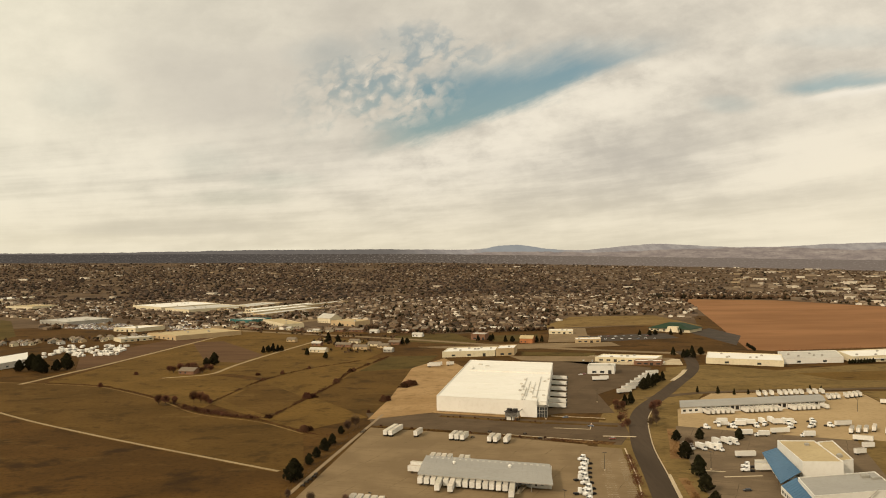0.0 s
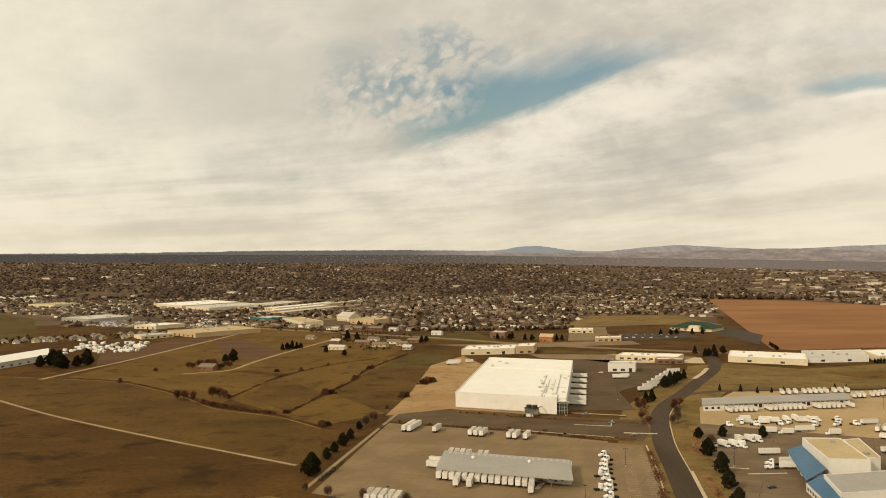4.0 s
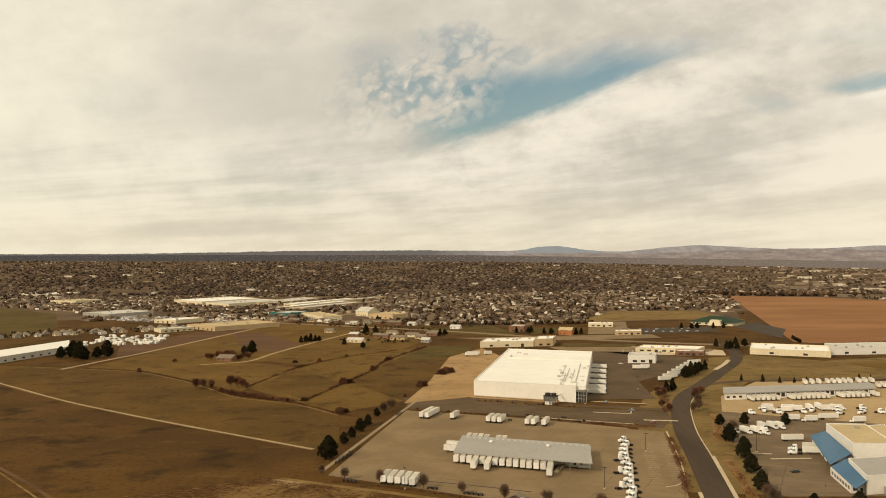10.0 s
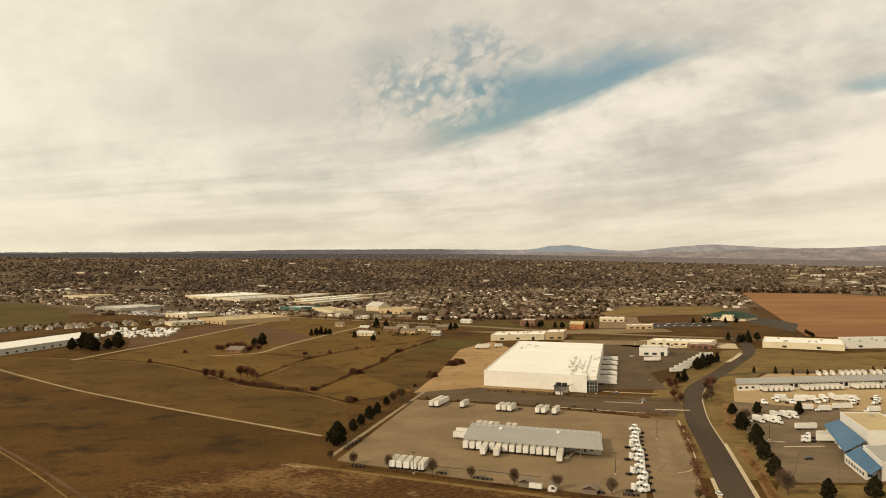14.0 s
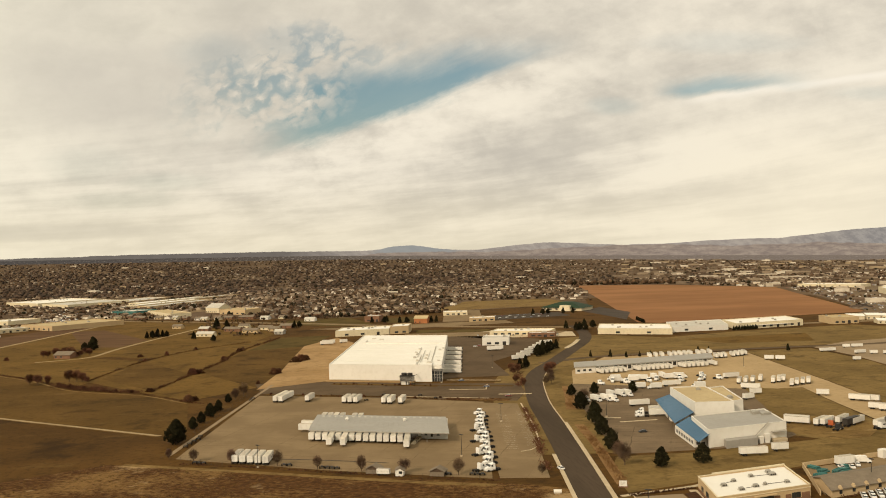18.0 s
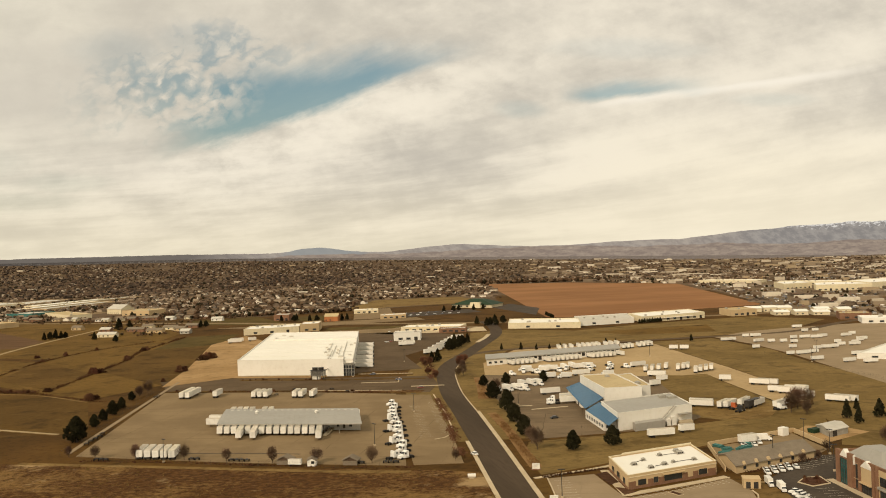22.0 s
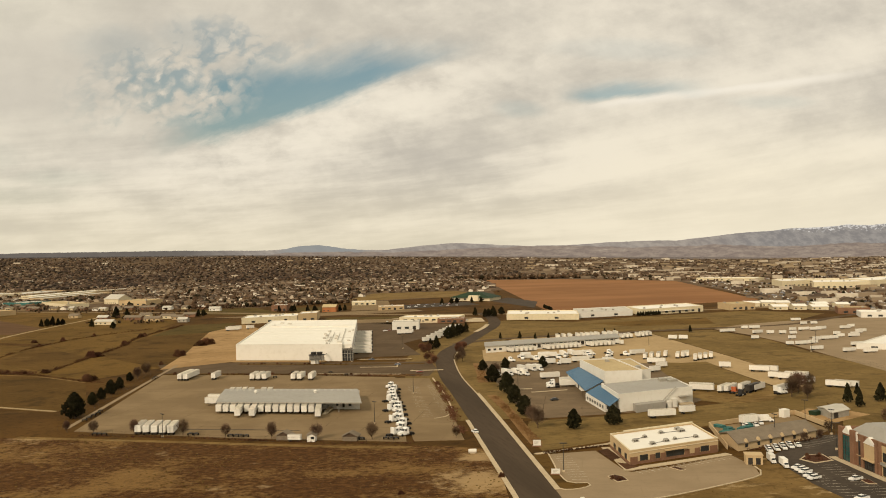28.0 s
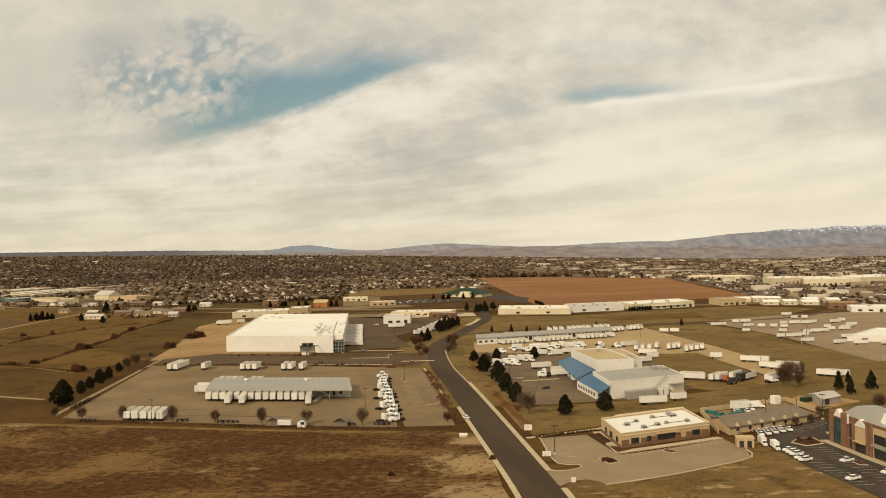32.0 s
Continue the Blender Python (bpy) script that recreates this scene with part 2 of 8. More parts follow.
# far hills and the last of the plain, standing at the horizon
hill = W.m("DIVIDE", W.m("ADD", U, 0.7), 1.8)


def prof(pairs):
    return [((u + 0.7) / 1.8, ((v + 0.03) / 0.06,) * 3) for u, v in pairs]


ridge_v = W.ramp(hill, prof([(-0.65, 0.0088), (-0.55, 0.0084), (-0.356, 0.0072), (-0.20, 0.0084), (-0.05, 0.0074), (0.043, 0.0056),
                             (0.061, 0.0070), (0.073, 0.0099), (0.092, 0.0108), (0.110, 0.0086), (0.129, 0.0052), (0.167, 0.0032),
                             (0.192, 0.0059), (0.218, 0.0080), (0.251, 0.0100), (0.284, 0.0075), (0.332, 0.0047), (0.380, 0.0045),
                             (0.437, 0.0068), (0.488, 0.0080), (0.525, 0.0074), (0.570, 0.0115), (0.608, 0.0150), (0.647, 0.0165),
                             (0.678, 0.0196), (0.728, 0.0204), (0.760, 0.0232), (0.790, 0.0218), (0.82, 0.0235), (1.0, 0.019)]))
base_v = W.ramp(hill, prof([(-0.65, 0.0080), (-0.3, 0.0050), (0.0, 0.0015), (0.244, -0.0050), (0.524, -0.0125), (0.82, -0.0210), (1.0, -0.025)]))
ridge = W.m("SUBTRACT", W.m("MULTIPLY", ridge_v, 0.06), 0.03)
base = W.m("SUBTRACT", W.m("MULTIPLY", base_v, 0.06), 0.03)
rough_u = W.m("MULTIPLY", W.m("SUBTRACT", W.noise(tc, 70.0, 5, 0.65), 0.5), 0.0026)
ridge = W.m("ADD", ridge, rough_u)
is_hill = W.m("MULTIPLY", W.m("LESS_THAN", V, ridge), ahead)
below_top = W.m("SUBTRACT", ridge, V)
# the far range: grey-brown, haze and spur shading painted in, with snow on its highest part
spur_shade = W.noise(W.xyz(W.m("ADD", U, W.m("MULTIPLY", V, 0.9)), W.m("MULTIPLY", V, 1.6), 0.0), 75.0, 6, 0.68)
hill_col = W.mix(W.step(spur_shade, 0.36, 0.64), (0.300, 0.258, 0.224), (0.420, 0.360, 0.300))
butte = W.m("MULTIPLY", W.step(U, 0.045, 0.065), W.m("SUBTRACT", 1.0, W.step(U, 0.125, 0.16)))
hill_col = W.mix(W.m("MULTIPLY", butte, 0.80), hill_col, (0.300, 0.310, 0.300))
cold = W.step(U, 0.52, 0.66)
hill_col = W.mix(W.m("MULTIPLY", cold, 0.55), hill_col, W.mix(W.step(spur_shade, 0.4, 0.62), (0.215, 0.213, 0.212), (0.305, 0.295, 0.282)))
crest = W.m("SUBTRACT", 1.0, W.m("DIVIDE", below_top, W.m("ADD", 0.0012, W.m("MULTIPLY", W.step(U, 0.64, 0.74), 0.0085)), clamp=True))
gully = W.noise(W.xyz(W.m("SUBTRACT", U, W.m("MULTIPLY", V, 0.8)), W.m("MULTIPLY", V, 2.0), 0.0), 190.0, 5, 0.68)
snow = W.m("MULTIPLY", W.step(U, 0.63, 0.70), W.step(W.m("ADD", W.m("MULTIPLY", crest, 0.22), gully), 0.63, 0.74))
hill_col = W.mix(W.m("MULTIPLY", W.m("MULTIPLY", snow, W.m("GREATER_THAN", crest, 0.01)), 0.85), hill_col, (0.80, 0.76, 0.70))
# nearer foothills: warmer, haze kept in their colour, with pale patches
near_v = W.ramp(hill, prof([(-0.65, -0.03), (0.02, -0.0010), (0.06, 0.0030), (0.13, 0.0030), (0.19, 0.0010), (0.246, 0.0030), (0.324, 0.0046), (0.394, 0.0040), (0.465, 0.0002),
                            (0.577, 0.0016), (0.64, -0.0015), (0.695, -0.0025), (0.76, 0.0005), (0.827, -0.0015), (1.0, -0.002)]))
near_ridge = W.m("ADD", W.m("SUBTRACT", W.m("MULTIPLY", near_v, 0.06), 0.03), W.m("MULTIPLY", W.m("SUBTRACT", W.noise(tc, 55.0, 5, 0.65), 0.5), 0.0050))
is_near = W.step(W.m("SUBTRACT", near_ridge, V), -0.0004, 0.0010)
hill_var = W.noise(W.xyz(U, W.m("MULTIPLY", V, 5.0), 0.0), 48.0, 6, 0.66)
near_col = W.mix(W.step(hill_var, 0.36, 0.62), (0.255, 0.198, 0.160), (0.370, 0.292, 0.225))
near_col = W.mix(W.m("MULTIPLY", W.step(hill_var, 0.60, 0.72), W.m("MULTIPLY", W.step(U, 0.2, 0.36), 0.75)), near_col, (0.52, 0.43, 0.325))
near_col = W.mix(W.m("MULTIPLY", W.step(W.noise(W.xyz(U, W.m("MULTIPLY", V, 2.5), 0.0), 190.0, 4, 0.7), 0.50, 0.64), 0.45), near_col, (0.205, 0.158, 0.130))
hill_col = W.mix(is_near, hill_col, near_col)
# the low western rim is darkened to grey-brown
hill_col = W.mix(W.m("MULTIPLY", W.step(U, 0.05, -0.06), 0.85), hill_col, (0.125, 0.108, 0.092))
# last of the plain: its haze is part of the backdrop colour
is_plain = W.m("MULTIPLY", W.m("LESS_THAN", V, base), ahead)
speck = W.noise(W.xyz(U, W.m("MULTIPLY", V, 4.0), 0.0), 320.0, 3, 0.75)
plain_col = W.mix(W.noise(W.xyz(U, W.m("MULTIPLY", V, 14.0), 0.0), 40.0, 5, 0.6), (0.072, 0.057, 0.044), (0.125, 0.098, 0.074))
plain_col = W.mix(W.m("MULTIPLY", W.step(speck, 0.53, 0.66), 0.8), plain_col, (0.36, 0.30, 0.235))
plain_col = W.mix(W.m("MULTIPLY", W.step(speck, 0.46, 0.30), 0.6), plain_col, (0.038, 0.031, 0.026))
plain_col = W.mix(W.m("MULTIPLY", W.step(U, -0.1, 0.25), 0.5), plain_col, (0.31, 0.240, 0.185))
plain_col = W.mix(W.m("MULTIPLY", W.step(U, 0.0, -0.3), 0.55), plain_col, (0.066, 0.062, 0.060))
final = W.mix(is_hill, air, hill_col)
final = W.mix(is_plain, final, plain_col)
below = W.m("LESS_THAN", DZ, -0.03)
final = W.mix(below, final, (0.09, 0.07, 0.045))
bg = wt.nodes.new("ShaderNodeBackground")
wt.links.new(final, bg.inputs["Color"])
bg.inputs["Strength"].default_value = 1.0
wt.links.new(bg.outputs[0], wt.nodes.new("ShaderNodeOutputWorld").inputs["Surface"])

sun = new("sun", bpy.data.lights.new("sun", "SUN"))
sun.data.energy, sun.data.angle, sun.data.color = 2.75, radians(5.0), (1.0, 0.830, 0.615)
sun.matrix_world = look(SUN_DIR * 300, (0, 0, 0))

# ---- materials ----
def mat(name, a, b, scale=1.0, rough=0.85, metal=0.0, fine=None, bump=0.0, per=0.0, space="world", island=False, stretch=None, c=None):
    """Two colours mixed by a broad noise, a third by a finer one; per: how far each object differs in tone."""
    ma = bpy.data.materials.new(name)
    ma.use_nodes = True
    t = ma.node_tree
    n = Nodes(t)
    bsdf = t.nodes["Principled BSDF"]
    if space == "world":
        vec = t.nodes.new("ShaderNodeNewGeometry").outputs["Position"]
    else:
        vec = t.nodes.new("ShaderNodeTexCoord").outputs["Object"]
    if stretch:
        st = t.nodes.new("ShaderNodeMapping")
        n.put(st.inputs["Vector"], vec)
        st.inputs["Rotation"].default_value = (0, 0, radians(stretch[0]))
        st.inputs["Scale"].default_value = (stretch[1], stretch[2], 1)
        vec = st.outputs[0]
    broad = n.noise(vec, scale, 5, 0.6)
    grain = n.noise(vec, fine or scale * 9, 4, 0.65)
    col = n.mix(n.step(broad, 0.33, 0.67), a, b)
    col = n.mix(n.m("MULTIPLY", n.step(grain, 0.45, 0.75), 0.5), col, c or tuple(x * 0.62 for x in a))
    if per:
        if island:
            r = t.nodes.new("ShaderNodeNewGeometry").outputs["Random Per Island"]
        else:
            r = t.nodes.new("ShaderNodeObjectInfo").outputs["Random"]
        hsv = t.nodes.new("ShaderNodeHueSaturation")
        n.put(hsv.inputs["Color"], col)
        n.put(hsv.inputs["Value"], n.m("ADD", 1 - per, n.m("MULTIPLY", r, 2 * per)))
        n.put(hsv.inputs["Hue"], n.m("ADD", 0.5 - per * 0.04, n.m("MULTIPLY", n.m("FRACT", n.m("MULTIPLY", r, 7.3)), per * 0.08)))
        col = hsv.outputs[0]
    n.put(bsdf.inputs["Base Color"], col)
    bsdf.inputs["Metallic"].default_value = metal
    bsdf.inputs["Specular IOR Level"].default_value = 0.5 if rough < 0.6 else 0.25 if rough < 0.8 else 0.06
    n.put(bsdf.inputs["Roughness"], n.m("ADD", rough - 0.08, n.m("MULTIPLY", grain, 0.16)))
    if bump:
        bn = t.nodes.new("ShaderNodeBump")
        bn.inputs["Strength"].default_value = 0.6
        bn.inputs["Distance"].default_value = bump
        n.put(bn.inputs["Height"], grain)
        t.links.new(bn.outputs[0], bsdf.inputs["Normal"])
    return ma


def palette(name, colours, rough=0.8, island=True, fine=0.8):
    """Each piece takes one of several colours, with a little grain."""
    ma = bpy.data.materials.new(name)
    ma.use_nodes = True
    t = ma.node_tree
    n = Nodes(t)
    r = t.nodes.new("ShaderNodeNewGeometry").outputs["Random Per Island"] if island else t.nodes.new("ShaderNodeObjectInfo").outputs["Random"]
    k = len(colours)
    col = n.ramp(r, [(i / k, cc) for i, cc in enumerate(colours)], "CONSTANT")
    g = n.noise(t.nodes.new("ShaderNodeNewGeometry").outputs["Position"], fine, 4, 0.6)
    col = n.mix(n.m("MULTIPLY", n.step(g, 0.4, 0.7), 0.35), col, tuple(sum(cc[i] for cc in colours) / k * 0.6 for i in range(3)))
    n.put(t.nodes["Principled BSDF"].inputs["Base Color"], col)
    t.nodes["Principled BSDF"].inputs["Roughness"].default_value = rough
    t.nodes["Principled BSDF"].inputs["Specular IOR Level"].default_value = 0.5 if rough < 0.6 else 0.08
    return ma


WEEDS = mat("brown_weeds", (0.160, 0.083, 0.032), (0.225, 0.130, 0.054), 0.06, 0.96, fine=0.45, c=(0.080, 0.040, 0.015), bump=0.3, stretch=(24, 0.6, 1.3))
TRACK = mat("track_gravel", (0.33, 0.245, 0.135), (0.27, 0.195, 0.105), 0.05, 0.95, fine=0.8, bump=0.04)
PLOUGH = mat("ploughed_soil", (0.205, 0.098, 0.041), (0.265, 0.130, 0.057), 0.006, 0.97, fine=0.02, c=(0.165, 0.075, 0.030), stretch=(12, 0.45, 1.2))
SOIL = mat("dark_soil", (0.085, 0.046, 0.022), (0.12, 0.066, 0.032), 0.02, 0.97, fine=0.15, stretch=(10, 0.3, 1.5))
SUBURB = mat("town_ground", (0.076, 0.048, 0.027), (0.125, 0.082, 0.047), 0.008, 0.95, fine=0.03, c=(0.036, 0.024, 0.014))
ROAD = mat("road_asphalt", (0.052, 0.0365, 0.0235), (0.072, 0.0505, 0.033), 0.04, 0.9, fine=0.6, c=(0.042, 0.0295, 0.019), stretch=(-8, 1.6, 0.12))
NEWASPH = mat("fresh_asphalt", (0.050, 0.039, 0.030), (0.072, 0.056, 0.042), 0.05, 0.85, fine=0.6)
CONC = mat("concrete", (0.42, 0.335, 0.22), (0.50, 0.40, 0.27), 0.08, 0.9, fine=0.9, bump=0.01)
SITE = mat("gravel_yard", (0.39, 0.278, 0.148), (0.32, 0.226, 0.118), 0.018, 0.95, fine=0.3, c=(0.215, 0.150, 0.078))
PAINT = mat("road_paint", (0.52, 0.47, 0.38), (0.38, 0.335, 0.26), 0.5, 0.8)
WHITE_ROOF = mat("white_membrane_roof", (0.755, 0.72, 0.655), (0.71, 0.675, 0.605), 0.02, 0.75, fine=0.25, c=(0.68, 0.63, 0.54))
WHITE_WALL = mat("white_wall_panel", (0.70, 0.665, 0.60), (0.655, 0.62, 0.555), 0.04, 0.7, fine=0.4, c=(0.58, 0.535, 0.46))
GREY_ROOF = mat("grey_metal_roof", (0.335, 0.312, 0.275), (0.300, 0.280, 0.246), 0.05, 0.6, metal=0.15, fine=0.5, c=(0.27, 0.25, 0.215))
PALE_ROOF = mat("pale_metal_roof", (0.52, 0.48, 0.41), (0.45, 0.415, 0.355), 0.04, 0.6, metal=0.1, fine=0.4)
TAN_ROOF = mat("tan_gravel_roof", (0.46, 0.36, 0.205), (0.41, 0.315, 0.175), 0.06, 0.9, fine=0.7)
BLUE_ROOF = mat("blue_metal_roof", (0.030, 0.105, 0.195), (0.040, 0.125, 0.225), 0.06, 0.5, metal=0.15, fine=0.5, c=(0.03, 0.085, 0.155))
GREEN_ROOF = mat("green_metal_roof", (0.013, 0.031, 0.013), (0.018, 0.040, 0.018), 0.06, 0.75, fine=0.5)
TEAL = mat("teal_metal", (0.035, 0.125, 0.115), (0.05, 0.15, 0.135), 0.08, 0.6)
STUCCO = mat("tan_stucco", (0.50, 0.37, 0.215), (0.45, 0.33, 0.19), 0.08, 0.9, fine=0.9, c=(0.40, 0.29, 0.165))
CREAM = mat("cream_wall", (0.66, 0.57, 0.39), (0.60, 0.51, 0.35), 0.05, 0.85, fine=0.5)
BRICK = mat("red_brown_brick", (0.185, 0.100, 0.060), (0.235, 0.130, 0.080), 0.3, 0.9, fine=2.5)
ORANGE = mat("terracotta_wall", (0.42, 0.17, 0.07), (0.36, 0.145, 0.06), 0.2, 0.85)
SHINGLE = mat("brown_shingle", (0.175, 0.140, 0.102), (0.21, 0.168, 0.122), 0.3, 0.95, fine=2.0, bump=0.02)
GLASS = mat("dark_window_glass", (0.016, 0.018, 0.018), (0.026, 0.028, 0.028), 0.2, 0.30)
GLASS_TEAL = mat("teal_curtain_glass", (0.02, 0.075, 0.07), (0.03, 0.10, 0.09), 0.15, 0.12)
STEEL = mat("galvanised_steel", (0.40, 0.37, 0.315), (0.32, 0.295, 0.25), 0.3, 0.55, metal=0.3, fine=2)
DARK = mat("dark_frame_steel", (0.035, 0.03, 0.026), (0.055, 0.047, 0.04), 0.6, 0.6, metal=0.3)
TYRE = mat("tyre_rubber", (0.018, 0.017, 0.016), (0.026, 0.024, 0.022), 2.0, 0.9)
TRAILER = mat("white_trailer_skin", (0.72, 0.69, 0.63), (0.64, 0.61, 0.55), 0.15, 0.5, fine=1.2, per=0.12, space="object", c=(0.53, 0.49, 0.42))
TRAILER_ROOF = mat("trailer_roof_skin", (0.40, 0.35, 0.27), (0.50, 0.44, 0.35), 0.15, 0.6, fine=0.9, per=0.25, space="object")
CAB = palette("truck_cab_paint", [(0.80, 0.78, 0.74), (0.78, 0.76, 0.72), (0.74, 0.72, 0.68), (0.80, 0.78, 0.74)], 0.35, island=False)
CARPAINT = palette("car_paint", [(0.75, 0.73, 0.69), (0.55, 0.53, 0.5), (0.06, 0.06, 0.07), (0.75, 0.73, 0.69), (0.20, 0.045, 0.03), (0.10, 0.12, 0.16), (0.74, 0.72, 0.68)], 0.35, island=False)
WHITEPAINT = mat("white_car_paint", (0.78, 0.76, 0.72), (0.74, 0.72, 0.68), 0.8, 0.35)
BLACKPAINT = mat("black_car_paint", (0.02, 0.02, 0.022), (0.03, 0.03, 0.03), 0.8, 0.35)
REDPAINT = mat("orange_red_paint", (0.42, 0.10, 0.03), (0.36, 0.09, 0.03), 0.8, 0.4)
BARK = mat("bark", (0.075, 0.050, 0.034), (0.11, 0.076, 0.052), 1.5, 0.95)
PINE = mat("pine_needles", (0.0165, 0.0150, 0.0065), (0.030, 0.0262, 0.0115), 0.5, 0.95, fine=2.5, per=0.25)
TWIG = mat("bare_twigs", (0.095, 0.058, 0.036), (0.135, 0.085, 0.055), 0.4, 0.95, fine=2.0, per=0.25)
REDTWIG = mat("red_twigs", (0.105, 0.047, 0.026), (0.14, 0.066, 0.037), 0.4, 0.95, fine=2.0, per=0.2)
SHRUB = mat("dry_shrub", (0.056, 0.026, 0.014), (0.086, 0.041, 0.022), 0.4, 0.95, fine=2.0, per=0.25)
FAR_TREE = palette("far_trees", [(0.074, 0.043, 0.024), (0.100, 0.061, 0.036), (0.017, 0.015, 0.007), (0.062, 0.037, 0.021), (0.040, 0.025, 0.014), (0.140, 0.088, 0.051), (0.020, 0.017, 0.008), (0.084, 0.050, 0.029)], 0.95, fine=0.15)
# tree colours greyed and flattened: distance haze is put into this palette
FAR_WOOD_HAZED = palette("far_woods_hazed", [(0.070, 0.047, 0.033), (0.092, 0.061, 0.043), (0.034, 0.026, 0.020), (0.060, 0.042, 0.031), (0.105, 0.069, 0.048), (0.045, 0.033, 0.025)], 0.95, fine=0.1)
# dim, low-contrast copy of FAR_WALL: stands in for haze over distant houses
FAR_WALL_DIM = palette("dimmed_house_walls", [(0.20, 0.15, 0.105), (0.11, 0.078, 0.052), (0.40, 0.34, 0.27), (0.15, 0.11, 0.075), (0.09, 0.064, 0.044), (0.26, 0.205, 0.15), (0.12, 0.085, 0.056)], 0.85, fine=0.2)
FAR_CAR = palette("far_cars", [(0.60, 0.56, 0.50), (0.10, 0.10, 0.11), (0.36, 0.33, 0.29), (0.05, 0.05, 0.055), (0.20, 0.20, 0.22), (0.70, 0.66, 0.60), (0.15, 0.06, 0.04)], 0.45, fine=0.4)
FAR_WALL = palette("far_house_walls", [(0.34, 0.265, 0.185), (0.17, 0.12, 0.078), (0.74, 0.67, 0.56), (0.24, 0.18, 0.12), (0.12, 0.085, 0.057), (0.55, 0.46, 0.35), (0.20, 0.14, 0.088)], 0.85, fine=0.2)
FAR_ROOF = palette("far_house_roofs", [(0.078, 0.053, 0.037), (0.13, 0.091, 0.063), (0.092, 0.059, 0.038), (0.175, 0.126, 0.085), (0.046, 0.033, 0.024), (0.13, 0.087, 0.056), (0.25, 0.19, 0.135)], 0.9, fine=0.2)
FAR_FLAT = palette("far_flat_roofs", [(0.46, 0.39, 0.30), (0.25, 0.19, 0.13), (0.58, 0.51, 0.41), (0.17, 0.125, 0.085), (0.33, 0.25, 0.155)], 0.8, fine=0.1)


def field_ground(name, a, b, dark, pale, size):
    """Dry grass with broad tone changes, darker blotches and paler streaks."""
    ma = bpy.data.materials.new(name)
    ma.use_nodes = True
    t = ma.node_tree
    n = Nodes(t)
    pos = t.nodes.new("ShaderNodeNewGeometry").outputs["Position"]
    mp = t.nodes.new("ShaderNodeMapping")
    n.put(mp.inputs["Vector"], pos)
    mp.inputs["Rotation"].default_value = (0, 0, radians(-35))
    mp.inputs["Scale"].default_value = (0.45, 1.0, 1)
    col = n.mix(n.step(n.noise(pos, 0.009 * size, 4, 0.55), 0.36, 0.64), a, b)
    col = n.mix(n.m("MULTIPLY", n.step(n.noise(pos, 0.028 * size, 7, 0.70), 0.50, 0.66), 0.85), col, dark)
    col = n.mix(n.m("MULTIPLY", n.step(n.noise(mp.outputs[0], 0.05 * size, 6, 0.66), 0.54, 0.74), 0.6), col, pale)
    col = n.mix(n.m("MULTIPLY", n.step(n.noise(pos, 0.30, 6, 0.74), 0.46, 0.70), 0.6), col, dark)
    bs = t.nodes["Principled BSDF"]
    n.put(bs.inputs["Base Color"], col)
    bs.inputs["Roughness"].default_value = 0.97
    bs.inputs["Specular IOR Level"].default_value = 0.05
    return ma


GRASS = field_ground("dry_grass", (0.064, 0.0325, 0.0082), (0.095, 0.0480, 0.0120), (0.027, 0.0145, 0.0048), (0.118, 0.070, 0.021), 1.0)
MEADOW = field_ground("meadow", (0.080, 0.0440, 0.0110), (0.108, 0.0595, 0.0153), (0.045, 0.0250, 0.0070), (0.148, 0.0885, 0.0275), 1.3)
GREEN = field_ground("winter_lawn", (0.072, 0.0500, 0.0135), (0.098, 0.0660, 0.0185), (0.047, 0.032, 0.0095), (0.135, 0.089, 0.029), 1.2)


